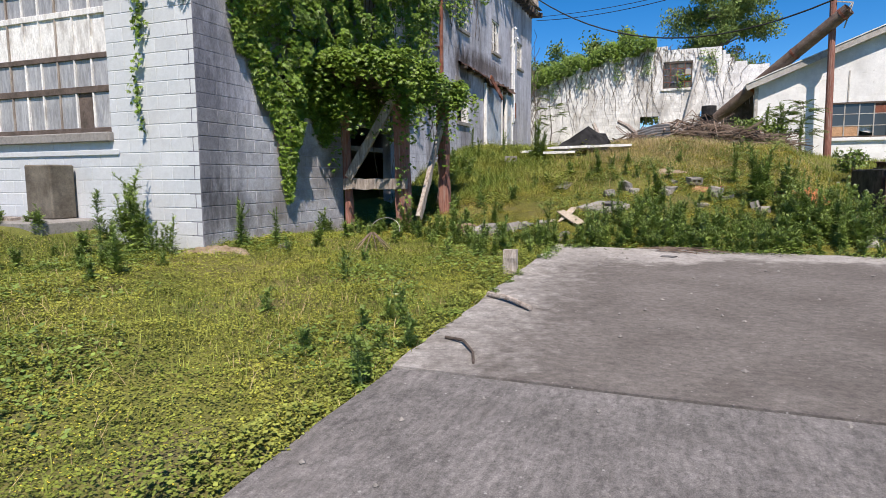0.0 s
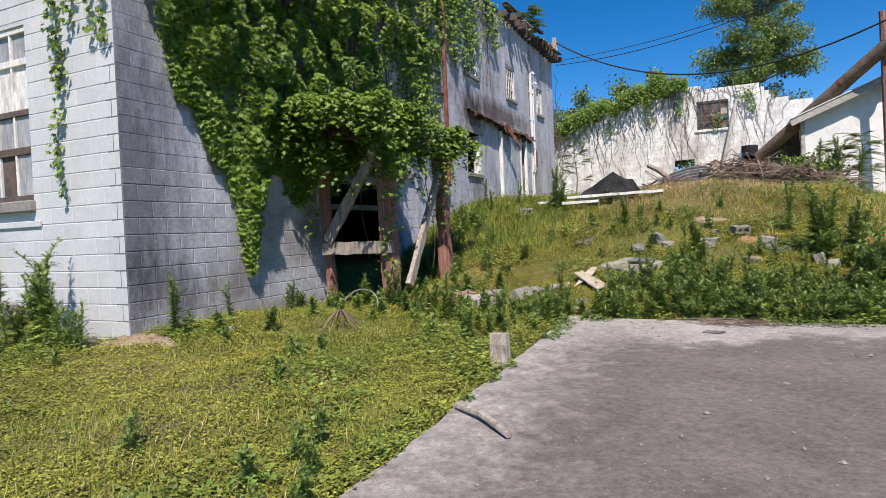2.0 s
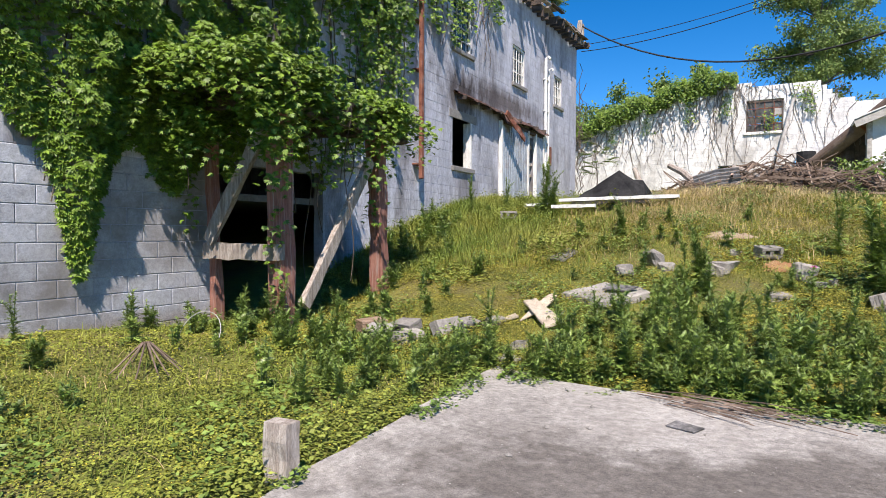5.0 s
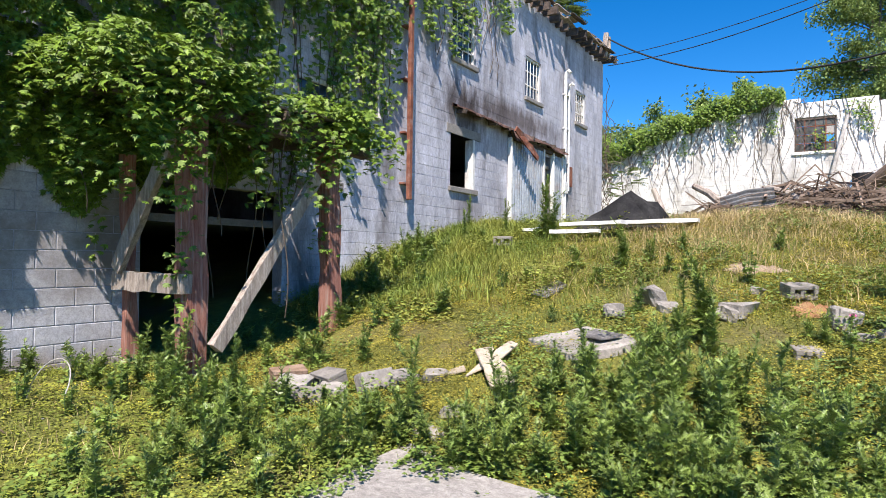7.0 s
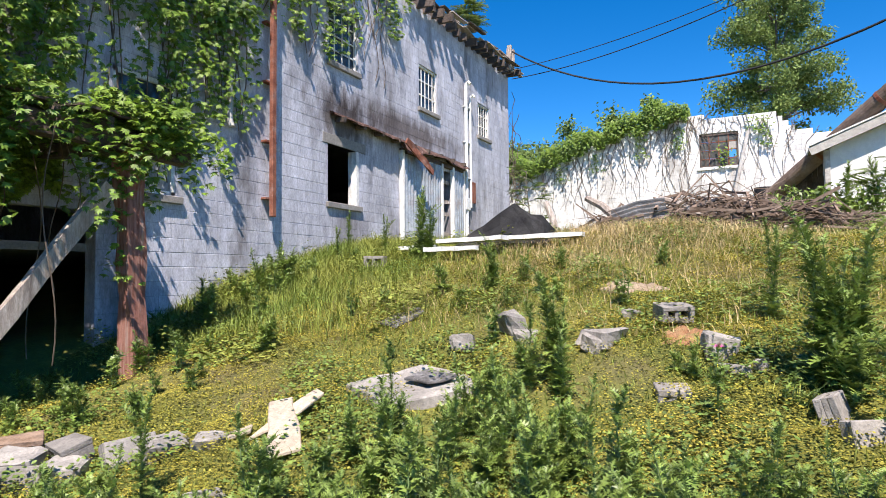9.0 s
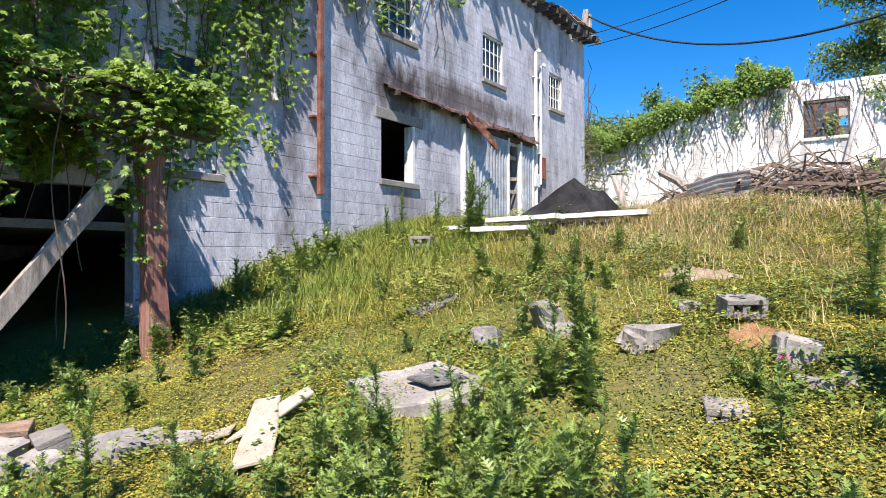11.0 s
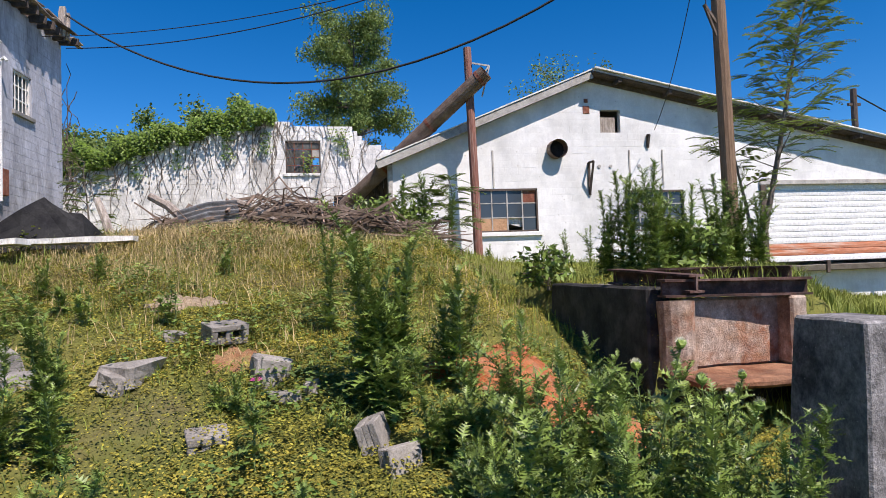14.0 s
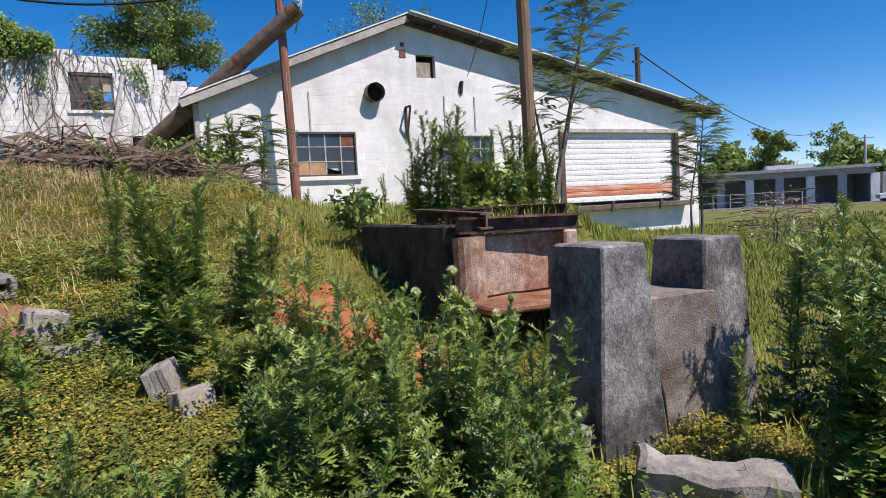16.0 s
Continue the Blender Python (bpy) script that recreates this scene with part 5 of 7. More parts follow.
flat_piece("pale_board", [(3.85, 4.45), (4.1, 4.6), (4.18, 4.5), (3.95, 4.35)], 0.56, 0.03, M_BOARD, "small pale beige board scrap in weeds", "board", (0.2, 0.2))
flat_piece("stepping_stone", [(4.38, 3.38), (4.62, 3.36), (4.6, 3.56), (4.36, 3.6)], 0.3, 0.07, M_RUBBLE, "pale square stone at the slab corner", "stone")
flat_piece("slate_piece", [(6.1, 2.35), (6.28, 2.3), (6.33, 2.42), (6.14, 2.5)], slab_z(2.4) + 0.002, 0.012, M_DARKCONC, "small dark slate scrap on the concrete", "scrap")
flat_piece("tar_sheet", [(3.7, 6.75), (4.0, 6.65), (4.05, 7.15), (3.85, 7.35)], float(gz(3.9, 7.0)) - 0.0, 0.03, M_DARKCONC, "grey roofing felt scrap in grass", "scrap", (0, 0.24))

# white boards, black sheet and corrugated iron on the crest
for i, (a, b, w) in enumerate((((3.0, 9.55, 2.17), (4.05, 9.5, 2.2), 0.3), ((3.9, 9.75, 2.2), (5.1, 9.8, 2.22), 0.22), ((2.95, 9.15, 2.04), (3.75, 9.2, 2.05), 0.14), ((2.2, 9.7, 2.1), (2.75, 9.8, 2.13), 0.2))):
    bm = bmesh.new()
    beam(bm, a, b, w, 0.06, 6, 0.008, rnd)
    tagged(part("white_plank", bm, M_WHITEWOOD), "long white painted plank lying on the crest", "plank", "planks on the crest")
bm = bmesh.new()
vs = [bm.verts.new(p) for p in ((3.0, 9.9, 2.1), (4.5, 9.95, 2.15), (4.4, 10.15, 2.55), (3.9, 10.25, 2.75), (3.75, 10.15, 2.62), (3.3, 10.2, 2.36), (2.9, 10.6, 2.1), (4.6, 10.9, 2.1))]
for q in ((0, 1, 4, 5), (1, 2, 3, 4), (0, 5, 6), (6, 5, 4, 3), (6, 3, 7), (3, 2, 7), (2, 1, 7), (0, 6, 7, 1)):
    bm.faces.new([vs[i] for i in q])
bmesh.ops.recalc_face_normals(bm, faces=bm.faces[:])
bmesh.ops.subdivide_edges(bm, edges=bm.edges[:], cuts=2, use_grid_fill=True)
for v0 in bm.verts:
    v0.co += Vector((0.05 * noise.noise(v0.co * 4), 0.05 * noise.noise(v0.co * 4 + Vector((5, 0, 0))), 0.07 * noise.noise(v0.co * 3)))
tagged(part("black_tarpaulin", bm, M_TAR), "crumpled black roofing sheet heaped on the crest", "tarpaulin")
n = 60
v, f = [], []
for i in range(n + 1):
    t = i / n
    for k, tt in enumerate((0, 0.5, 1)):
        p = Vector((5.1, 11.5, 2.42)).lerp(Vector((5.95, 11.45, 2.56)), tt) + Vector((0.12 * t, -0.25 * t + 0.1, -0.58 * t + 0.05 * math.sin(tt * 3)))
        v.append(p + Vector((0, -0.74, 0.66)) * (0.022 * math.sin(2 * math.pi * t * 8)) + Vector((0, 0, 0.3)))
for i in range(n):
    for k in range(2):
        a = i * 3 + k
        f.append((a, a + 1, a + 4, a + 3))
ob = raw("corrugated_sheet", v, f, M_GALV)
sol = ob.modifiers.new("thick", "SOLIDIFY")
sol.thickness = 0.004
tagged(ob, "bent sheet of grey corrugated iron on brush pile", "metal sheet")

# ---- concrete cradle and tank by the slab ----
cradle = empty("concrete_cradle", label="weathered twin-pillar concrete machine cradle, black-stained and cracked", category="cradle")


def pillar(x0, x1, y0, y1, z0, z1, flare, name, m=M_DARKCONC):
    bm = bmesh.new()
    vs = box(bm, x0, x1, y0, y1, z0, z1)
    for v0 in bm.verts:
        if v0.co.z < (z0 + z1) / 2:
            v0.co.x += flare * (1 if v0.co.x > (x0 + x1) / 2 else -1)
            v0.co.y += flare * 0.6 * (1 if v0.co.y > (y0 + y1) / 2 else -1)
    bmesh.ops.bevel(bm, geom=bm.edges[:], offset=0.012, segments=1, affect="EDGES")
    bmesh.ops.subdivide_edges(bm, edges=[e for e in bm.edges if e.calc_length() > 0.3], cuts=6, use_grid_fill=True)
    for v0 in bm.verts:
        v0.co += Vector((noise.noise(v0.co * 6), noise.noise(v0.co * 6 + Vector((9, 0, 0))), noise.noise(v0.co * 7 + Vector((0, 9, 0))))) * 0.005
    return part(name, bm, m, cradle)


pillar(9.62, 9.91, 4.5, 4.92, 0.15, 1.44, 0.09, "pillar")
pillar(10.44, 10.74, 4.6, 5.0, 0.15, 1.42, 0.1, "pillar")
pillar(9.85, 10.5, 4.58, 4.95, 0.15, 1.13, 0.03, "web", M_WEBCONC)
bm = bmesh.new()
tube(bm, [(9.93, 4.53, 1.12), (9.96, 4.515, 0.95), (9.94, 4.5, 0.8), (9.99, 4.49, 0.62), (10.0, 4.47, 0.4)], [0.004, 0.007, 0.005, 0.008, 0.004], 5)
part("crack", bm, M_TAR, cradle, "dark crack")
bm = bmesh.new()
tube(bm, [(9.99, 4.575, 0.76), (10.0, 4.575, 0.7), (9.995, 4.574, 0.63)], [0.006, 0.016, 0.005], 6)
tube(bm, [(10.01, 4.572, 0.56), (10.02, 4.571, 0.45), (10.03, 4.57, 0.34), (10.045, 4.568, 0.25)], [0.005, 0.014, 0.018, 0.01], 6)
part("lime_streak", bm, M_CONDUIT, cradle, "white lime streak")
bm = bmesh.new()
box(bm, -0.34, 0.34, -0.11, 0.11, -0.11, 0.11, 0.03)
bmesh.ops.subdivide_edges(bm, edges=[e for e in bm.edges if e.calc_length() > 0.15], cuts=5, use_grid_fill=True)
for v0 in bm.verts:
    v0.co += Vector((noise.noise(v0.co * 5), noise.noise(v0.co * 5 + Vector((4, 0, 0))), noise.noise(v0.co * 6 + Vector((0, 4, 0))))) * 0.05
    v0.co = pose(9.78, 4.0, 0.36, 8, 5, -38) @ v0.co
ob = tagged(part("concrete_chunk", bm, M_RUBBLE), "long pale broken concrete chunk before the cradle", "chunk")

tank = empty("concrete_tank", label="open concrete tank with rusty steel beam rim", category="tank")
# side wall, footing and ledge wall carry painted shade in their colour
for nm, args, m in (("tank_wall", (9.8, 10.0, 6.72, 8.95, 0.3, 1.53), M_SHADECONC), ("back_panel", (10.0, 10.9, 6.6, 6.715, 0.9, 1.43), M_TROUGH), ("tank_pier", (10.83, 10.98, 6.44, 6.75, 0.9, 1.43), M_TROUGH),
                    ("ledge", (9.84, 11.0, 6.02, 6.597, 0.84, 0.905), M_RUSTLEDGE), ("tank_footing", (9.84, 11.0, 6.56, 6.716, 0.25, 0.838), M_SHADECONC), ("ledge_wall", (10.9, 11.0, 6.04, 6.555, 0.25, 0.838), M_SHADECONC), ("tank_top", (10.003, 11.3, 7.0, 8.6, 1.2, 1.52), M_CONC)):
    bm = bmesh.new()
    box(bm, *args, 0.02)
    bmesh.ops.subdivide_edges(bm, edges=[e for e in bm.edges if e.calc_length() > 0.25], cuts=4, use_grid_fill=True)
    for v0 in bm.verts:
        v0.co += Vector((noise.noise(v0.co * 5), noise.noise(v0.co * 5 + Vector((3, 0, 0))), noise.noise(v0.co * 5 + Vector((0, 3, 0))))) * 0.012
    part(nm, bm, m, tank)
bm = bmesh.new()
tube(bm, [(9.96, 6.58, 0.9), (9.96, 6.58, 1.15), (9.97, 6.6, 1.42)], [0.135, 0.13, 0.14], 16)
part("round_pier", bm, M_TROUGH, tank)
for a, b in (((9.86, 6.6, 1.52), (11.04, 6.52, 1.5)), ((9.9, 7.5, 1.61), (10.1, 6.5, 1.55)), ((10.3, 7.6, 1.6), (11.1, 6.75, 1.59))):
    bm = bmesh.new()
    for dz, h, w in ((-0.06, 0.018, 0.14), (0.06, 0.018, 0.14), (0, 0.12, 0.02)):
        beam(bm, (a[0], a[1], a[2] + dz), (b[0], b[1], b[2] + dz), w, h, 3, 0.002)
    part("rim_beam", bm, M_DARKRUST, tank)

# ---- brush pile ----
rnd = random.Random(55)
bm = bmesh.new()
for i in range(1250):
    t = rnd.random()
    c = Vector((4.8 + 3.9 * t + rnd.gauss(0, 0.3), 12.3 + 0.3 * t + rnd.gauss(0, 0.45), 0))
    hmax = 0.5 * math.exp(-((c.x - 6.6) / 1.2) ** 2) + 0.16
    c.z = float(gz(c.x, c.y)) + rnd.uniform(0, hmax)
    a, L = rnd.uniform(0, 6.28), rnd.uniform(0.5, 1.5)
    d = Vector((math.cos(a), math.sin(a) * 0.6, rnd.gauss(0.0, 0.22))) * L / 2
    q = Vector((rnd.gauss(0, 0.1), rnd.gauss(0, 0.1), rnd.gauss(0.05, 0.12)))
    r = rnd.choice((0.006, 0.008, 0.01, 0.014, 0.022, 0.032))
    tube(bm, [c - d, c + q, c + d], [r, r * 0.9, r * 0.4], 4, False)
tagged(part("brush_pile", bm, M_BRUSH), "tangled heap of dead brown branches on the crest", "brush pile", kind="stuff")
for a, b, r in (((7.1, 11.7, 2.12), (8.1, 12.1, 2.42), 0.06), ((4.1, 12.0, 2.25), (3.8, 12.2, 3.0), 0.07), ((5.1, 12.2, 2.6), (4.5, 12.4, 3.05), 0.08), ((5.8, 11.9, 2.9), (6.5, 12.0, 2.55), 0.06)):
    bm = bmesh.new()
    tube(bm, [a, ((a[0] + b[0]) / 2, (a[1] + b[1]) / 2, (a[2] + b[2]) / 2 + 0.06), b], [r, r * 0.9, r * 0.7], 8)
    tagged(part("log", bm, M_OLDWOOD), "pale weathered log lying on the brush pile", "log", "logs on the brush pile")
for i in range(14):
    x, y = 4.6 + 0.24 * i, 12.6 + rnd.uniform(-0.4, 0.6)
    stone(x, y, (0.25, 0.2, 0.14), 300 + i, "dark rubble lump under the brush pile", M_DARKCONC)

# ---- overhead wires ----


def wire(a, b, sag, r, label):
    bm = bmesh.new()
    a, b = Vector(a), Vector(b)
    pts = [a.lerp(b, i / 24) - Vector((0, 0, sag * 4 * (i / 24) * (1 - i / 24))) for i in range(25)]
    tube(bm, pts, r, 5)
    return tagged(part("overhead_wire", bm, M_WIRE), label, "wire", "overhead wires")


wire((0.3, 19.7, 8.95), (14.42, 12.38, 8.65), 2.7, 0.026, "thick black twisted service cable overhead")
wire((0.3, 19.8, 8.05), (14.42, 12.38, 9.3), 0.95, 0.014, "thin black overhead wire")
wire((0.25, 18.6, 7.9), (14.42, 12.38, 8.9), 0.75, 0.011, "thin black overhead wire")
wire((14.3, 12.3, 9.3), (14.12, 12.28, 6.35), 0.02, 0.01, "thin drop wire beside the pole")
wire((14.55, 12.4, 9.3), (16.5, YG - 0.45, 5.6), 0.6, 0.011, "thin drop wire to the workshop")
wire((30.2, 26.0, 9.0), (95.0, 60.0, 9.6), 1.6, 0.035, "thick service cable to the field")
mast = empty("service_mast", label="dark wooden service pole behind the workshop", category="pole")
bm = bmesh.new()
tube(bm, [(30.2, 26.0, 0.4), (30.2, 26.0, 9.2)], 0.13, 8)
beam(bm, (29.9, 26.0, 8.5), (30.5, 26.0, 8.5), 0.1, 0.12, 2)
part("mast_pole", bm, M_DARKWOOD, mast)

# hoop of pale hose, dead stalks in the lawn
bm = bmesh.new()
hx, hy = 1.8, 2.15
tube(bm, [(hx + 0.28 * math.cos(a), hy + 0.1 * math.sin(a), float(gz(hx, hy)) + 0.18 + 0.22 * math.sin(a)) for a in [2 * math.pi * i / 24 for i in range(21)]], 0.005, 6)
tagged(part("hose_loop", bm, M_FASCIA), "pale green hose loop standing in the grass", "hose")
bm = bmesh.new()
rnd = random.Random(6)
sx, sy = 1.92, 1.5
for k in range(11):
    a = k * 0.6
    tube(bm, [(sx + 0.3 * math.cos(a), sy + 0.3 * math.sin(a), float(gz(sx, sy))), (sx + 0.03 * math.cos(a), sy + 0.03 * math.sin(a), float(gz(sx, sy)) + 0.26)], [0.006, 0.009], 5)
tagged(part("dead_stalks", bm, M_BRUSH), "grey dead plant stalks drooping in the lawn", "stalks", kind="stuff")

# dry reeds along the slab end
rnd = random.Random(61)
bm = bmesh.new()
for k in range(34):
    x0, y0 = rnd.uniform(5.7, 6.6), rnd.uniform(2.78, 3.02)
    L, a = rnd.uniform(0.3, 0.7), rnd.gauss(-0.25, 0.18)
    z0 = slab_z(y0) + rnd.uniform(0.008, 0.05)
    tube(bm, [(x0, y0, z0), (x0 + L / 2 * math.cos(a), y0 + L / 2 * math.sin(a), z0 + 0.015), (x0 + L * math.cos(a), y0 + L * math.sin(a), z0)], 0.004, 4, False)
tagged(part("dry_reeds", bm, M_BRUSH), "dry grey reeds lying along the slab end", "reeds", kind="stuff")

# clods on the clay bank
rnd = random.Random(71)
v, f = [], []
for i in range(420):
    cx, cy, rr = rnd.choice(((8.85, 6.05, 0.65), (8.85, 6.05, 0.65), (8.85, 6.05, 0.5)))
    a, d = rnd.uniform(0, 6.28), rr * math.sqrt(rnd.random())
    x, y = cx + d * math.cos(a), cy + d * math.sin(a)
    s = rnd.choice((0.012, 0.018, 0.025, 0.035, 0.05))
    z = float(gz(x, y)) + 0.05
    k = len(v)
    v += [(x + s * p * rnd.uniform(0.6, 1.3), y + s * q * rnd.uniform(0.6, 1.3), z + s * w * rnd.uniform(0.5, 0.9)) for p, q, w in ((1, 0, 0), (0, 1, 0), (-1, 0, 0), (0, -1, 0), (0, 0, 1), (0, 0, -1))]
    f += [(k + p, k + q, k + 4) for p, q in ((0, 1), (1, 2), (2, 3), (3, 0))] + [(k + q, k + p, k + 5) for p, q in ((0, 1), (1, 2), (2, 3), (3, 0))]
tagged(raw("clay_clods", v, f, M_CLAY), "orange clay clods on the bare bank", "clods", kind="stuff")

# ---- far background ----
shop = empty("far_workshop", label="long low grey workshop with open bays across the field", category="building")
SH = pose(74, 54, 0, 0, 0, -46)
SHZ = float(gz(74, 54)) - 0.2


def shop_part(name, args, m, bev=0.0):
    bm = bmesh.new()
    box(bm, *args, bev, Matrix.Translation((0, 0, SHZ)) @ SH)
    return part(name, bm, m, shop)


shop_part("wall", (-13, 13, 7.6, 8, 0, 4.2), M_FAR)
shop_part("wall", (-13, -12.6, 0, 7.6, 0, 4.2), M_FAR)
shop_part("wall", (12.6, 13, 0, 7.6, 0, 4.2), M_FAR)
shop_part("roof", (-13.4, 13.4, -0.9, 8.3, 4.2, 4.55), M_ROOFTIN)
shop_part("roof_unit", (2, 7, 1, 3, 4.55, 5.1), M_CONDUIT)
shop_part("lintel", (-13, 13, 0, 0.4, 3.5, 4.2), M_FAR)
for k in range(9):
    x = -13 + 26 * k / 8
    shop_part("pier", (x - 0.45, x + 0.45, -0.02, 0.42, 0, 3.5), M_FAR if k % 2 else M_WHITEWOOD)
bm = bmesh.new()
box(bm, 14, 40, 1, 9, 0, 3.6, 0.0, Matrix.Translation((0, 0, SHZ)) @ SH)
part("annex", bm, M_FAR, shop)
lot = tagged(part("parking_lot", (lambda b: (box(b, -16, 42, -9, -0.05, 0.05, 0.22, 0, Matrix.Translation((0, 0, SHZ)) @ SH), b)[1])(bmesh.new()), M_ASPH), "grey asphalt lot before the far workshop", "parking lot", kind="structure")


def car(x, y, label):
    c = empty("parked_car", label=label, category="car", group="cars by the far workshop")
    base = Matrix.Translation((0, 0, SHZ + 0.22)) @ SH
    bm = bmesh.new()
    prof = [(-2.2, 0.35), (-2.2, 0.8), (-1.3, 0.95), (-0.7, 1.42), (0.9, 1.45), (1.6, 0.98), (2.2, 0.9), (2.25, 0.35)]
    a = [bm.verts.new((x + p, y - 0.85, z)) for p, z in prof]
    b = [bm.verts.new((x + p, y + 0.85, z)) for p, z in prof]
    bm.faces.new(a[::-1])
    bm.faces.new(b)
    for i in range(len(prof)):
        j = (i + 1) % len(prof)
        bm.faces.new((a[i], a[j], b[j], b[i]))
    for v0 in bm.verts:
        v0.co = base @ v0.co
    bmesh.ops.recalc_face_normals(bm, faces=bm.faces[:])
    part("body", bm, M_CAR, c)
    bm = bmesh.new()
    box(bm, x - 0.9, x + 1.0, y - 0.88, y - 0.86, 0.95, 1.35, 0, base)
    part("side_window", bm, M_GLASS, c)
    for wx in (-1.4, 1.4):
        for wy in (-0.8, 0.8):
            bm = bmesh.new()
            tube(bm, [base @ Vector((x + wx, y + wy - 0.1, 0.33)), base @ Vector((x + wx, y + wy + 0.1, 0.33))], 0.33, 12)
            part("wheel", bm, M_TYRE, c)


car(14.5, -3.5, "white car parked beside the far workshop")
car(21.5, -4.0, "white pickup parked beside the far workshop")
fence = empty("chain_fence", label="grey chain-link fence posts before the far lot", category="fence")
for k in range(12):
    bm = bmesh.new()
    p = Matrix.Translation((0, 0, SHZ)) @ SH @ Vector((-15 + 1.7 * k, -11, 0))
    tube(bm, [p, p + Vector((0, 0, 1.9))], 0.05, 6)
    part("post", bm, M_FASCIA, fence)
bm = bmesh.new()
a, b = SH @ Vector((-15, -11, 0)), SH @ Vector((3.7, -11, 0))
for z in (0.2, 1.0, 1.85):
    tube(bm, [a + Vector((0, 0, SHZ + z)), b + Vector((0, 0, SHZ + z))], 0.03, 5)
part("rail", bm, M_FASCIA, fence)
for k, (x, y, h) in enumerate(((-9, -12, 9.5), (-16, 6, 8), (16, 16, 9), (27, 18, 8))):
    p = SH @ Vector((x, y, 0))
    bm = bmesh.new()
    tube(bm, [(p.x, p.y, SHZ - 0.3), (p.x, p.y, SHZ + h)], 0.16, 8)
    beam(bm, (p.x - 0.7, p.y + 0.7, SHZ + h - 0.4), (p.x + 0.7, p.y - 0.7, SHZ + h - 0.4), 0.1, 0.12, 2)
    tagged(part("street_pole", bm, M_FASCIA), "grey utility pole standing beyond the field", "pole", "far poles")

# ---- foliage ----


def leaf_mesh(centers, normals, tips, length, width, rng, fold=0.25):
    """Folded diamond leaves: 4 corners on a rib, as two triangles each side; arrays in, arrays out."""
    n = len(centers)
    t = tips / np.linalg.norm(tips, axis=1, keepdims=True)
    s = np.cross(normals, t)
    s /= np.linalg.norm(s, axis=1, keepdims=True) + 1e-9
    nn = np.cross(t, s)
    L, Wd = length[:, None], width[:, None]
    base, tip = centers, centers + t * L
    mid = centers + t * L * 0.45 - nn * Wd * fold
    l, r = mid + s * Wd / 2 + nn * Wd * fold * 1.2, mid - s * Wd / 2 + nn * Wd * fold * 1.2
    v = np.stack([base, l, tip, r], 1).reshape(-1, 3)
    k = np.arange(n) * 4
    f = np.concatenate([np.stack([k, k + 2, k + 1], 1), np.stack([k, k + 3, k + 2], 1)])
    return v, f


def unit(rng, n):
    v = rng.normal(size=(n, 3))
    return v / np.linalg.norm(v, axis=1, keepdims=True)


def palmate(points, out, rng, size, name, material, parent, k=5):
    """Five-fingered creeper leaves drooping outwards at the points."""
    n = len(points)
    tilt = out + 0.75 * unit(rng, n) + np.array([0, 0, 0.2])
    tilt /= np.linalg.norm(tilt, axis=1, keepdims=True)
    down = np.tile(np.array([0, 0, -1.0]), (n, 1)) + 0.5 * unit(rng, n)
    down -= tilt * np.sum(down * tilt, axis=1, keepdims=True)
    down /= np.linalg.norm(down, axis=1, keepdims=True)
    side = np.cross(tilt, down)
    V, Fc, base = [], [], 0
    for j in range(k):
        a = (j - (k - 1) / 2) * 0.62
        tip = down * (math.cos(a) + 0.25) + side * math.sin(a) + tilt * 0.1 * rng.normal(0, 1, (n, 1))
        L = size * (1 - 0.13 * abs(j - (k - 1) / 2)) * rng.uniform(0.8, 1.15, n)
        v, f = leaf_mesh(points, tilt, tip, L, L * 0.36, rng)
        V.append(v)
        Fc.append(f + base)
        base += len(v)
    V = np.concatenate(V)
    Fc = np.concatenate(Fc)
    return raw(name, V, Fc, material, parent)


rng = np.random.default_rng(7)
vine = empty("creeper", label="dense green creeper hanging over the block wall", category="vine")


def low_edge(y):
    """Lower edge of the mat of leaves on the facade."""
    base = 3.4 - 0.9 * ss(0.8, 3.0, y) + 0.5 * ss(6.2, 7.5, y) + 1.1 * ss(7.2, 8.0, y) + 0.5 * ss(8, 9, y)
    hang = 2.0 * np.exp(-((y - 2.0) / 0.28) ** 2) + 0.5 * np.exp(-((y - 1.3) / 0.25) ** 2) + 0.6 * np.exp(-((y - 3.0) / 0.3) ** 2)
    return base - hang + 0.35 * np.sin(5 * y) * np.sin(2.3 * y + 1)


pts = []
n = 90000
y = rng.uniform(0.1, 8.8, n)
z = rng.uniform(0.7, 8.5, n)
# leaves hang in overlapping tufts with dark gaps between them
ty, tz = rng.uniform(0.0, 8.9, 620), rng.uniform(0.5, 8.7, 620)
tb, tr_ = rng.uniform(0.08, 0.42, 620), rng.uniform(0.2, 0.42, 620)
best = np.full(n, 9.0)
bulge = np.zeros(n)
for k in range(620):
    d = np.hypot((y - ty[k]) / tr_[k], (z - tz[k]) / (tr_[k] * 1.35))
    near = d < best
    best, bulge = np.where(near, d, best), np.where(near, tb[k], bulge)
edge = low_edge(y)
keep = ((z > edge) & (z > 3.2 + 2.6 * (0.9 - y))) | ((z > edge) & (y > 1.0))
upper = ss(4.9, 5.6, z + 0.25 * np.sin(3 * y)) * (y < 8.6)
dens = np.where(y > 5.6, 0.1, np.where((y > 4.4) & (z > 3.5), 0.6, 1.0)) * (1 - upper) + upper * np.where(y > 6.4, 0.32, 1.0)
keep &= (rng.random(n) < dens * np.clip(1.5 - best, 0.12, 1))
amp = ss(0, 2.0, z - edge) * (0.45 + 0.55 * (y < 6.5)) * (1 + 0.5 * upper * ss(1.0, 3.0, y))
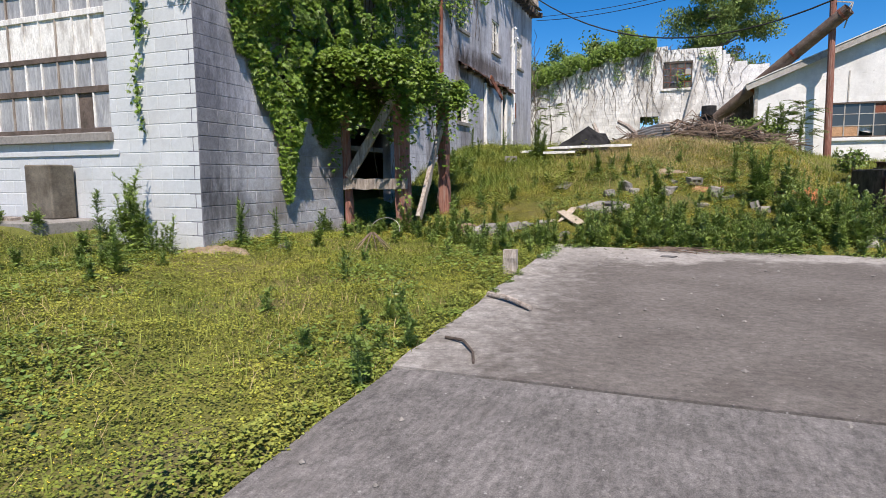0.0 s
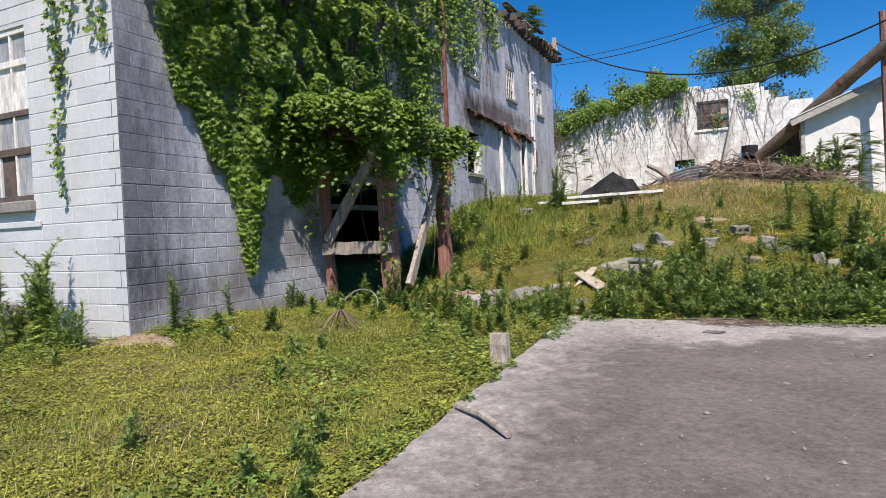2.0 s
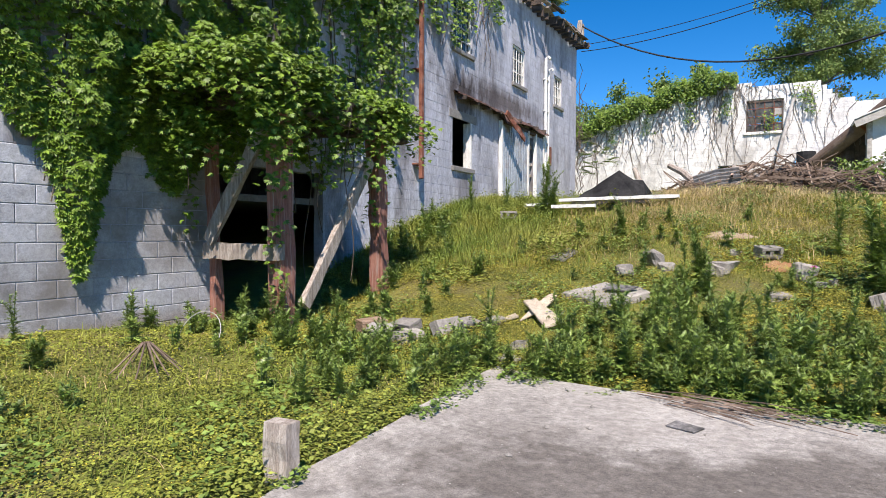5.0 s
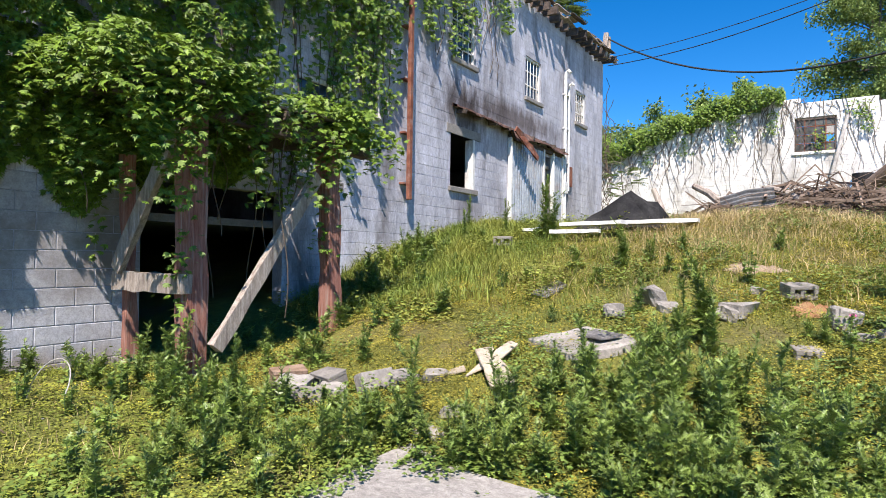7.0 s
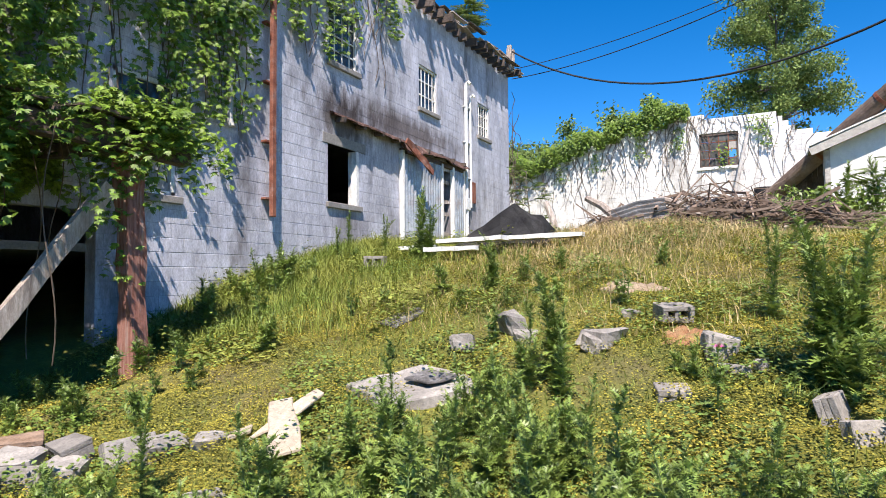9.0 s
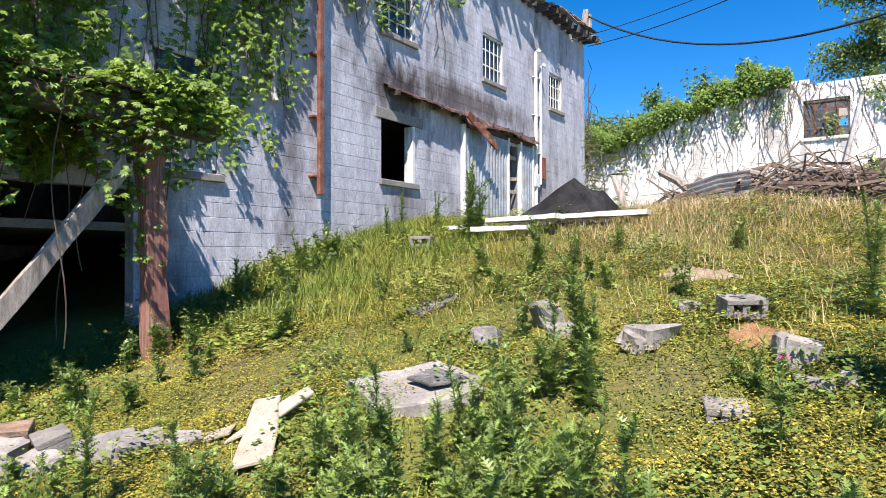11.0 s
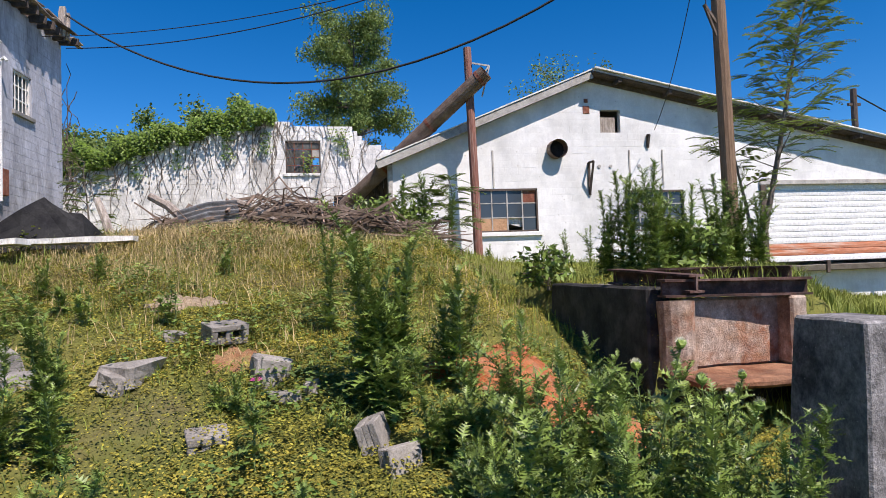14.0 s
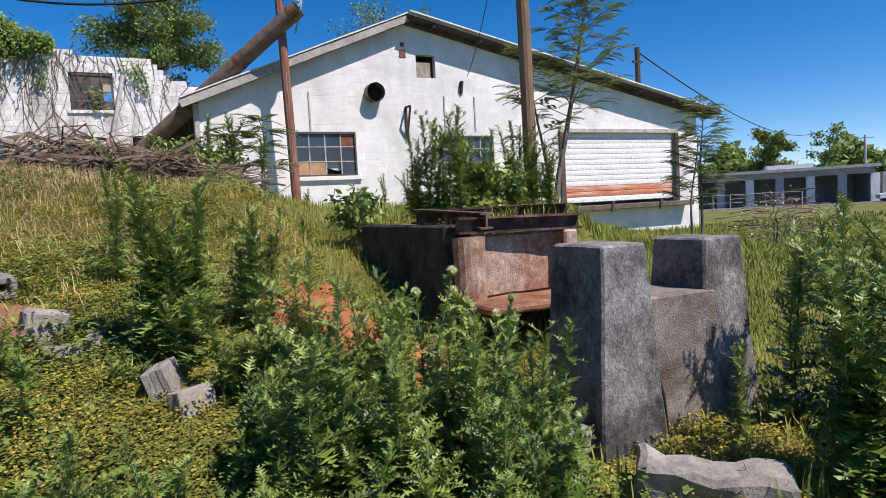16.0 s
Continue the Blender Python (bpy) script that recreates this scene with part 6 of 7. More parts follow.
x = 0.05 + amp * bulge * np.clip(1.15 - best ** 2, 0, 1) + 0.05 * rng.random(n)
wall_pts = np.stack([x, y, z], 1)[keep]
pts.append(wall_pts)
# loose strands over the upper windows and eaves
for k in range(60):
    y0 = rng.uniform(8.2, 13.6)
    top, L = 8.4, rng.uniform(0.5, 2.6) * (1.0 if y0 < 11.9 else 0.6)
    m = int(L * 26)
    zz = top - L * rng.random(m) ** 0.9
    pts.append(np.stack([0.05 + 0.16 * rng.random(m), y0 + 0.1 * np.sin(zz * 3 + k) + rng.normal(0, 0.06, m), zz], 1))
for k in range(18):
    y0 = rng.uniform(5.2, 8.2)
    L = rng.uniform(1.0, 3.6)
    m = int(L * 30)
    zz = 6.2 - L * rng.random(m)
    pts.append(np.stack([0.05 + 0.2 * rng.random(m), y0 + 0.08 * np.sin(zz * 4 + k) + rng.normal(0, 0.06, m), zz], 1))
P0 = np.concatenate(pts)
outw = np.tile(np.array([0.9, -0.5, 0.45]), (len(P0), 1))
palmate(P0, outw, rng, 0.09, "leaves", M_LEAF, vine)
# the canopy over the timber frame
n = 34000
cx, cy = rng.uniform(-0.0, 2.1, n), rng.uniform(2.4, 6.3, n)
mound = np.exp(-((cy - 3.35) / 0.88) ** 4)
cap = np.exp(-(((cy - 5.5) / 0.62) ** 2 + ((cx - 1.5) / 0.6) ** 2) ** 2)
top = 3.34 + 0.36 * mound * (1 - 0.55 * ((cx - 0.7) / 1.35) ** 2) + 0.22 * cap - 0.04 * (cy - 3.4) + 0.1 * np.sin(7 * cy + 4 * cx) * np.sin(5 * cx - 3 * cy)
drop = rng.random(n) ** 1.8 * (0.35 + 0.55 * np.maximum(0, np.sin(3.3 * cy + 2.1 * cx)))
rim = (cx > 1.6) | (cy < 3.1)
cz = top - drop * np.where(rim, 1.3, 0.6)
k = rng.random(n) < np.clip(0.1 + mound + cap, 0, 1) * np.clip(0.62 + 0.6 * np.sin(9 * cy + 3 * cx) * np.sin(8 * cx - 2 * cy), 0.2, 1)
cx, cy, cz = cx[k], cy[k], cz[k]
canopy_pts = np.stack([cx, cy, cz], 1)
hang = []
for k in range(46):
    hx, hy = (rng.uniform(0.1, 2.0), rng.uniform(2.8, 3.1)) if k % 2 else (rng.uniform(1.7, 2.05), rng.uniform(2.9, 6.2))
    L = (rng.uniform(0.3, 1.15) if hy < 4.3 else rng.uniform(0.2, 0.9)) * (0.3 if 4.3 < hy < 5.0 else 1)
    m = int(L * 60)
    hang.append(np.stack([hx + rng.normal(0, 0.07, m), hy + rng.normal(0, 0.07, m), 3.2 - L * rng.random(m)], 1))
for hx, hy, L in ((1.55, 3.42, 2.2), (1.62, 5.3, 1.5), (0.2, 3.3, 1.6)):
    m = int(L * 45)
    hang.append(np.stack([hx + rng.normal(0, 0.07, m), hy + rng.normal(0, 0.06, m), 3.1 - L * rng.random(m)], 1))
P1 = np.concatenate([canopy_pts] + hang)
o1 = np.tile(np.array([0.45, -0.35, 0.75]), (len(P1), 1))
palmate(P1, o1, rng, 0.075, "leaves", M_LEAF, vine)
# strand on the front wall and over the corner
sp = []
for x0, ztop, L in ((-0.98, 5.2, 3.1), (-0.9, 5.0, 1.4), (-0.6, 5.4, 1.3), (-0.25, 5.6, 1.6), (-0.08, 5.0, 1.1)):
    m = int(L * 55)
    zz = ztop - L * rng.random(m)
    sp.append(np.stack([x0 + 0.06 * np.sin(zz * 4) + rng.normal(0, 0.045, m), -0.04 - 0.08 * rng.random(m), zz], 1))
P2 = np.concatenate(sp)
palmate(P2, np.tile(np.array([0.1, -1.0, 0.15]), (len(P2), 1)), rng, 0.07, "leaves", M_LEAF, vine)
bm = bmesh.new()
rnd = random.Random(9)
for k in range(70):
    y0 = rnd.uniform(0.8, 12.5)
    zb = float(low_edge(np.array(y0))) + rnd.uniform(-0.1, 0.6) if y0 < 8.6 else rnd.uniform(5.6, 7.2)
    tube(bm, [(0.04 + 0.03 * rnd.random(), y0 + 0.12 * math.sin(1.3 * t + k) + 0.1 * t * 0.2, zb + (8.3 - zb) * t / 7) for t in range(8)], [0.008] * 8, 4, False)
for k in range(8):
    x0, y0 = rnd.uniform(0.1, 1.9), rnd.uniform(2.9, 5.8)
    zb = rnd.uniform(0.6, 2.3)
    tube(bm, [(x0 + 0.05 * math.sin(0.6 * t + k), y0 + 0.05 * math.cos(0.5 * t + k), zb + (3.2 - zb) * t / 12) for t in range(13)], [0.006] * 13, 4, False)
for k in range(22):
    x0, zb, h = rnd.uniform(0.0, 0.25), rnd.uniform(2.6, 5.6), rnd.uniform(0.8, 2.4)
    tube(bm, [(x0 + 0.3 * noise.noise((t * 0.5, k * 1.7, 2)), 20.24 + 0.25 * abs(noise.noise((t * 0.6, k * 2.3, 0))), zb + h * t / 8) for t in range(9)], [0.011] * 9, 4, False)
tagged(part("stem_tangle", bm, M_VINESTEM, vine), kind="stuff")
# creeper on the ruin: bare stems and leafy crest
rv = empty("creeper", label="bare creeper stems and green growth on the ruined wall", category="vine")
bm = bmesh.new()
for k in range(120):
    x0 = rnd.uniform(-3.5, 8.6)
    zt = rtop(x0) - 0.05
    zb = rnd.uniform(3.2, zt - 0.4)
    w = rnd.uniform(-0.9, 0.9)
    tube(bm, [(x0 + w * t / 7 + 0.2 * noise.noise((t * 0.8, k * 3.1, 0)) + 0.07 * math.sin(1.9 * t + k), YR - 0.03, zb + (zt - zb) * t / 7) for t in range(8)], [0.013 - 0.0012 * t for t in range(8)][::-1], 4, False)
tagged(part("stem_tangle", bm, M_VINESTEM, rv), kind="stuff")
n = 24000
x = rng.uniform(-4.5, 4.8, n)
zt = np.array([rtop(float(a)) for a in x])
hump = 0.9 * np.exp(-((x - 3.2) / 1.3) ** 2) + 0.7 * np.exp(-((x + 0.2) / 1.6) ** 2) + 0.8 * np.exp(-((x + 3) / 1.0) ** 2) + 0.12 * np.sin(4 * x)
z = zt - 0.22 + (hump + 0.45) * rng.random(n) ** 0.8
yy = YR + 0.1 + rng.normal(0.2, 0.45, n)
rp = np.stack([x, yy, z], 1)
ex = []
for x0, zt0, L in ((7.6, 7.9, 1.3), (7.3, 7.9, 0.7), (2.9, 7.5, 0.9), (1.0, 7.0, 0.8), (4.4, 7.8, 1.0), (-0.6, 6.6, 0.8), (6.1, 6.9, 0.9)):
    m = int(L * 90)
    ex.append(np.stack([x0 + rng.normal(0, 0.16, m), np.full(m, YR - 0.12) - 0.1 * rng.random(m), zt0 - L * rng.random(m)], 1))
m = 350
ex.append(np.stack([rng.uniform(4.9, 7.0, m), YR + 0.6 + rng.random(m), rng.uniform(5.4, 7.6, m)], 1))
rp = np.concatenate([rp] + ex)
palmate(rp, np.tile(np.array([0.1, -0.8, 0.6]), (len(rp), 1)), rng, 0.085, "leaves", M_LEAF, rv)

# ---- thistles and tall weeds ----


def spiny_leaf(V, Fc, o, d, up, L, Wd, r, lobes=6):
    """A drooping pinnate leaf: a rib with pairs of pointed spiny lobes."""
    s = (d.cross(up).normalized() + up * r.uniform(-0.4, 0.4)).normalized()
    curl = r.uniform(0.1, 0.7)
    k = len(V)
    for i in range(lobes + 1):
        t = i / lobes
        V.append(o + d * (L * t) + Vector((0, 0, -curl * L * t * t * 0.5)))
    for i in range(lobes):
        t = (i + 0.75) / lobes
        w = Wd * (0.45 + 1.3 * t - 1.55 * t * t) * r.uniform(0.7, 1.25)
        for sd in (-1, 1):
            V.append(V[k + i].lerp(V[k + i + 1], 0.9) + d * (0.05 * L) + s * (sd * w) + up * (w * r.uniform(-0.1, 0.6)))
            Fc.append((k + i, k + i + 1, len(V) - 1))


def weed_proto(seed, h, stems, leaf, spread, bloom=0, dense=1.0, width=0.36, lobes=6):
    r = random.Random(seed)
    w = empty("thistle_weed")
    V, Fc, bm = [], [], bmesh.new()
    heads = []

    def shoot(base, az, lean, hh, r0, count, lf):
        bend = r.uniform(-0.25, 0.25)
        path = [base + Vector((math.cos(az + bend * t) * lean * hh * t ** 1.3, math.sin(az + bend * t) * lean * hh * t ** 1.3, hh * (t - 0.12 * lean * t * t))) + Vector((r.gauss(0, 0.006), r.gauss(0, 0.006), 0)) for t in [i / 6 for i in range(7)]]
        tube(bm, path, [r0 * (1 - 0.7 * i / 6) for i in range(7)], 5, False)
        for i in range(count):
            t = 0.03 + 0.97 * (i + r.random() * 0.8) / count
            t = min(t, 0.995)
            j = min(5, int(t * 6))
            p = path[j].lerp(path[j + 1], t * 6 - j)
            a = i * 2.4 + r.uniform(-0.7, 0.7)
            L = lf * (1.3 - 0.75 * t) * r.uniform(0.6, 1.25)
            el = r.uniform(-0.15, 0.6) + 0.7 * t
            d = Vector((math.cos(a) * math.cos(el), math.sin(a) * math.cos(el), math.sin(el)))
            up = Vector((-math.cos(a) * math.sin(el), -math.sin(a) * math.sin(el), math.cos(el)))
            spiny_leaf(V, Fc, p, d, up, L, L * width, r, lobes)
        return path
    for sidx in range(stems):
        az = sidx * 2.1 + r.uniform(-0.6, 0.6)
        hh = h * (r.uniform(0.55, 0.95) if sidx else 1.0)
        base = Vector((r.gauss(0, 0.035), r.gauss(0, 0.035), 0))
        path = shoot(base, az, r.uniform(0.05, spread), hh, 0.010, int(50 * dense * hh / 0.8), leaf)
        heads.append(path[-1])
        for q in range(r.randint(0, 2)):
            j = r.randint(2, 5)
            pth = shoot(path[j], az + r.uniform(-1.6, 1.6), r.uniform(0.4, 0.9), hh * r.uniform(0.2, 0.38), 0.005, int(26 * dense), leaf * 0.7)
            heads.append(pth[-1])
    tagged(raw("leaves", V, Fc, M_WEED, w), kind="stuff")
    part("stem", bm, M_STEM, w)
    for hd in heads[:bloom]:
        bm = bmesh.new()
        bmesh.ops.create_icosphere(bm, subdivisions=2, radius=0.022, matrix=Matrix.Translation(hd + Vector((0, 0, 0.015))))
        for v0 in bm.verts:
            v0.co += (v0.co - hd) * (0.5 * noise.noise(v0.co * 90))
        part("bud", bm, M_WEED, w)
        bm = bmesh.new()
        for q in range(40):
            a, e = q * 2.4, 0.2 + 0.032 * q
            d = Vector((math.cos(a) * math.cos(e), math.sin(a) * math.cos(e), math.sin(e)))
            s = d.orthogonal().normalized() * 0.005
            o = hd + Vector((0, 0, 0.02))
            bm.faces.new([bm.verts.new(o - s), bm.verts.new(o + s), bm.verts.new(o + d * (0.05 if seed == 105 else 0.034))])
        part("bloom", bm, M_PINK if seed == 105 else M_BLOOMPALE, w)
    return w


protos = [weed_proto(101, 0.8, 4, 0.16, 0.2), weed_proto(102, 0.62, 4, 0.16, 0.3), weed_proto(103, 1.0, 5, 0.16, 0.18), weed_proto(104, 0.45, 4, 0.16, 0.5),
          weed_proto(105, 0.6, 1, 0.15, 0.1, 1), weed_proto(106, 0.95, 2, 0.13, 0.2, 2, 0.8), weed_proto(107, 1.25, 2, 0.17, 0.08, 0, 1.1), weed_proto(108, 0.85, 4, 0.17, 0.25), weed_proto(109, 0.3, 4, 0.14, 0.9, 0, 0.7),
          weed_proto(110, 0.55, 4, 0.13, 0.4, 0, 0.4, 0.75, 3)]
r = random.Random(77)
# the clumps that stand out
spots = [(7.62, 5.92, 1.05, 2), (7.78, 6.0, 0.95, 2), (7.7, 5.7, 0.8, 7), (8.1, 6.05, 0.95, 0), (8.25, 6.35, 0.8, 0), (5.9, 5.8, 0.78, 2), (5.75, 5.6, 0.7, 7), (6.0, 5.55, 0.62, 0), (5.6, 5.35, 0.6, 1), (7.06, 5.35, 0.72, 4), (6.85, 5.95, 0.4, 0), (6.72, 6.05, 0.4, 3),
         (7.35, 7.1, 0.7, 6), (2.78, 9.45, 0.9, 6), (2.7, 9.5, 0.8, 6), (2.85, 9.42, 0.75, 2), (1.6, 10.2, 0.55, 6), (1.0, 9.6, 0.5, 6), (0.5, 10.7, 0.6, 6), (4.5, 8.0, 0.6, 2), (4.75, 8.3, 0.5, 0), (5.1, 8.7, 0.45, 0),
         (-0.85, -0.5, 1.1, 2), (-1.1, -0.65, 1.0, 7), (-0.6, -0.55, 1.0, 2), (-0.3, -0.6, 0.75, 0), (-1.35, -0.8, 0.7, 1), (0.5, 0.15, 0.6, 6), (0.42, 0.3, 0.5, 6), (0.9, 0.5, 0.55, 1), (0.35, 1.2, 0.4, 6), (1.3, 0.9, 0.6, 1),
         (10.32, 3.68, 1.0, 2), (10.5, 3.55, 0.95, 2), (10.8, 4.12, 1.02, 6), (10.72, 4.2, 0.9, 6), (10.75, 3.45, 1.1, 2), (11.0, 3.8, 1.1, 2), (11.3, 3.5, 1.0, 2), (11.2, 4.2, 1.0, 2), (10.25, 4.2, 0.45, 6), (12.3, 3.6, 1.0, 0), (12.6, 4.6, 0.9, 2), (12.9, 3.4, 0.9, 0),
         (8.9, 4.5, 0.95, 5), (9.15, 4.85, 0.95, 5), (8.65, 4.6, 0.9, 5), (9.3, 5.1, 0.85, 5), (13.2, 17.6, 0.9, 6), (13.8, 17.4, 1.0, 6), (14.4, 17.6, 1.1, 0), (15.0, 17.3, 1.2, 6), (15.6, 17.5, 1.2, 2), (11.2, 17.9, 0.8, 0), (9.6, 17.8, 1.0, 2), (8.6, 13.1, 1.0, 6), (8.9, 13.2, 1.1, 6), (9.5, 13.4, 0.9, 6)]
for k in range(16):
    spots.append((r.uniform(10.6, 12.7), r.uniform(8.5, 9.3), r.uniform(0.9, 1.2), r.choice((2, 6, 6, 0))))


def strew(n, x0, x1, y0, y1, lo, hi, kinds, gap, skip=None):
    """Weeds thrown over a stretch of the yard, no two closer than the gap."""
    made = []
    for _ in range(n * 12):
        x, y = r.uniform(x0, x1), r.uniform(y0, y1)
        if len(made) >= n:
            break
        if skip and skip(x, y) or any(math.hypot(x - a, y - b) < gap for a, b in made):
            continue
        made.append((x, y))
        spots.append((x, y, r.uniform(lo, hi), r.choice(kinds)))


def cradle_view(x, y):
    """The camera's sight wedge to the concrete cradle, kept clear of weeds, and the clay."""
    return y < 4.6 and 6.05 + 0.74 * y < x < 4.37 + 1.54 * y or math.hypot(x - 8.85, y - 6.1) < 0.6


strew(30, 4.75, 6.4, 3.12, 4.7, 0.5, 0.75, (0, 1, 1, 7, 3), 0.2, lambda x, y: y > 3.9 + 0.45 * (x - 4.75))
strew(40, 6.2, 8.0, 3.14, 4.5, 0.5, 0.72, (0, 7, 1, 1, 3), 0.2)
strew(34, 7.9, 9.3, 3.5, 5.4, 0.6, 0.9, (0, 7, 1), 0.2, cradle_view)
strew(12, 7.9, 9.2, 3.9, 5.2, 0.55, 0.72, (6, 6, 0), 0.2, cradle_view)
strew(18, 3.6, 4.42, 1.5, 3.75, 0.4, 0.75, (0, 1, 3, 9), 0.18)
strew(10, 2.6, 4.6, 3.2, 3.7, 0.4, 0.55, (1, 3, 6), 0.25)
strew(20, 0.3, 3.5, 1.7, 3.4, 0.4, 0.75, (0, 1, 3, 9), 0.25)
strew(12, 1.9, 3.0, 3.9, 6.0, 0.4, 0.75, (1, 3, 9, 9), 0.25)
strew(14, 0.7, 3.2, 2.7, 3.4, 0.5, 0.8, (0, 1, 9), 0.22)
strew(10, -3.6, 0.2, -3.2, -1.4, 0.4, 0.65, (1, 3, 9), 0.3)
strew(9, 3.5, 4.4, -3.3, -1.5, 0.45, 0.7, (3, 3, 9), 0.22)
strew(8, 0.3, 1.5, 3.8, 6.4, 0.5, 0.8, (1, 3, 9), 0.25)
strew(20, -4.8, 0.9, -2.8, -0.35, 0.35, 0.75, (0, 1, 3, 3), 0.25)
strew(8, 10.9, 15, 3.2, 6.5, 0.6, 1.0, (0, 1, 2), 0.4)
strew(16, -4.0, 4.2, -6.0, 2.0, 0.5, 1.0, (8, 8, 9), 0.3)
strew(20, 1.2, 9.3, 4.7, 10.0, 0.45, 0.8, (8, 8, 9, 3), 0.4, lambda x, y: 6.2 < x < 7.3 and y < 7.4 or y < 5.9 and x < 5.6)
strew(14, 0.25, 1.3, 6.2, 9.0, 0.6, 0.95, (9, 9, 1, 0), 0.22)
strew(10, 5.1, 6.3, 4.3, 4.95, 0.5, 0.7, (0, 1, 7), 0.2)
strew(8, 0.3, 2.6, 6.0, 10.5, 0.5, 0.8, (9, 9, 3), 0.4)
strew(14, 4.7, 9.0, 3.06, 3.22, 0.5, 0.8, (8, 3, 3), 0.2)
for i, (x, y, s, p) in enumerate(spots):
    m = pose(x, y, float(gz(x, y)) - 0.02, 0, 0, r.uniform(0, 360)) @ Matrix.Scale(s , 4)
    c = copy_thing(protos[p], m)
    c.scale = (s, s, s)
    lab = ("pink-flowered thistle standing on the grassy bank", "tall green thistle with pale seed heads") [p == 5] if p in (4, 5) else ("bushy dark green spiny thistle growing in the yard", "low leafy green weed clump in the grass", "tall dense green thistle clump on the bank", "low leafy green weed clump in the grass", "", "", "single tall green weed stalk by the wall", "bushy dark green spiny thistle growing in the yard", "small green weed rosette low in the grass", "broad-leaved pale green weed in the grass")[p]
    tagged(c, lab, "weed", "weeds in the yard")
for p in protos:
    for o in (*p.children_recursive, p):
        bpy.data.objects.remove(o)

# ---- low grass, clover and straw ----


def scatter(n, x0, x1, y0, y1, ok, seed):
    q = np.random.default_rng(seed)
    x, y = q.uniform(x0, x1, n), q.uniform(y0, y1, n)
    on_slab = (x > 4.44) & (x < 13.02) & (y < 3.03)
    inside = (x < 0.03) & (y > -0.03) | ((y > 19.0) & (x > 8.8)) | ((x < -2) & (y > -1.2))
    k = ok(x, y, q) & ~on_slab & ~inside
    return x[k], y[k], q


def blades(name, x, y, q, hmin, hmax, wid, material, label, lean=0.5):
    n = len(x)
    z = gz(x, y) - 0.015
    h = q.uniform(hmin, hmax, n)
    a = q.uniform(0, 6.283, n)
    b = a + 1.57
    l = h * q.uniform(0.1, lean, n)
    base = np.stack([x, y, z], 1)
    s = np.stack([np.cos(b), np.sin(b), 0 * b], 1) * wid * q.uniform(0.6, 1.3, n)[:, None]
    mid = base + np.stack([np.cos(a) * l * 0.35, np.sin(a) * l * 0.35, h * 0.6], 1)
    tip = base + np.stack([np.cos(a) * l, np.sin(a) * l, h], 1)
    v = np.stack([base - s, base + s, mid + s * 0.7, mid - s * 0.7, tip], 1).reshape(-1, 3)
    k = np.arange(n) * 5
    f = np.concatenate([np.stack([k, k + 1, k + 2], 1), np.stack([k, k + 2, k + 3], 1), np.stack([k + 3, k + 2, k + 4], 1)])
    ob = raw(name, v, f, material)
    return tagged(ob, label, "grass", kind="stuff")


def clover(name, x, y, q, size, hmax, material, label):
    n = len(x)
    tuft = np.clip(0.55 + 0.6 * nz(x, y, 6.1) + 0.45 * nz(x, y, 13.0, 1) + 0.3 * nz(x, y, 2.3, 5), 0.08, 1.7)
    z = gz(x, y) + q.uniform(0.0, 1.0, n) ** 0.9 * hmax * tuft
    c = np.stack([x, y, z], 1)
    nrm = np.array([0, 0, 1.0]) + 0.55 * unit(q, n)
    a = q.uniform(0, 6.283, n)
    tip = np.stack([np.cos(a), np.sin(a), q.uniform(-0.2, 0.5, n)], 1)
    L = size * q.uniform(0.6, 1.4, n)
    v, f = leaf_mesh(c, nrm, tip, L, L * 0.7, q, 0.15)
    return tagged(raw(name, v, f, material), label, "ground cover", kind="stuff")


def bare(x, y):
    return (np.hypot((x - 6.7) / 0.15, (y - 6.72) / 0.2) < 0.95) | (np.hypot((x - 8.85) / 0.72, (y - 6.05) / 0.6) < 0.95) | (np.hypot((x - 6.05) / 0.36, (y - 7.95) / 0.22) < 0.9)


def nz(x, y, s, o=0):
    return np.sin(s * x + 1.3 * np.sin(0.7 * s * y + o)) * np.sin(s * 0.9 * y + 1.1 * np.sin(0.6 * s * x + 2 + o))


x, y, q = scatter(520000, -5, 4.7, -7.2, 3.6, lambda x, y, q: q.random(len(x)) < (0.5 + 0.5 * nz(x, y, 2.1)) * 0.6 + 0.45, 1)
clover("clover", x, y, q, 0.023, 0.07, M_LAWN, "low yellow-green clover carpet over the yard")
x, y, q = scatter(560000, 1.0, 10.5, 3.0, 10.5, lambda x, y, q: ~bare(x, y) & (q.random(len(x)) < 0.55 + 0.4 * nz(x, y, 1.8, 2)), 2)
clover("clover", x, y, q, 0.019, 0.08, M_CLOVER, "low yellow-green clover on the bank")
x, y, q = scatter(60000, -5, 4.7, -7.2, 3.8, lambda x, y, q: q.random(len(x)) < np.clip(0.35 + 0.7 * nz(x, y, 1.3, 4), 0.05, 1), 3)
blades("grass", x, y, q, 0.04, 0.13, 0.004, M_GRASS, "thin green grass through the clover", 1.0)
x, y, q = scatter(80000, 0.0, 14, 3.0, 14, lambda x, y, q: ~bare(x, y) & (q.random(len(x)) < np.clip(0.45 + 0.6 * nz(x, y, 1.1, 1), 0.05, 1)), 4)
blades("grass", x, y, q, 0.03, 0.12, 0.004, M_GRASS, "rough green grass on the bank", 1.5)
x, y, q = scatter(34000, 0.0, 4.4, 6.2, 12.5, lambda x, y, q: q.random(len(x)) < np.clip(1.25 - 0.3 * x, 0.1, 1), 5)
blades("grass", x, y, q, 0.08, 0.26, 0.005, M_GRASS, "tall bright green grass along the wall", 1.3)
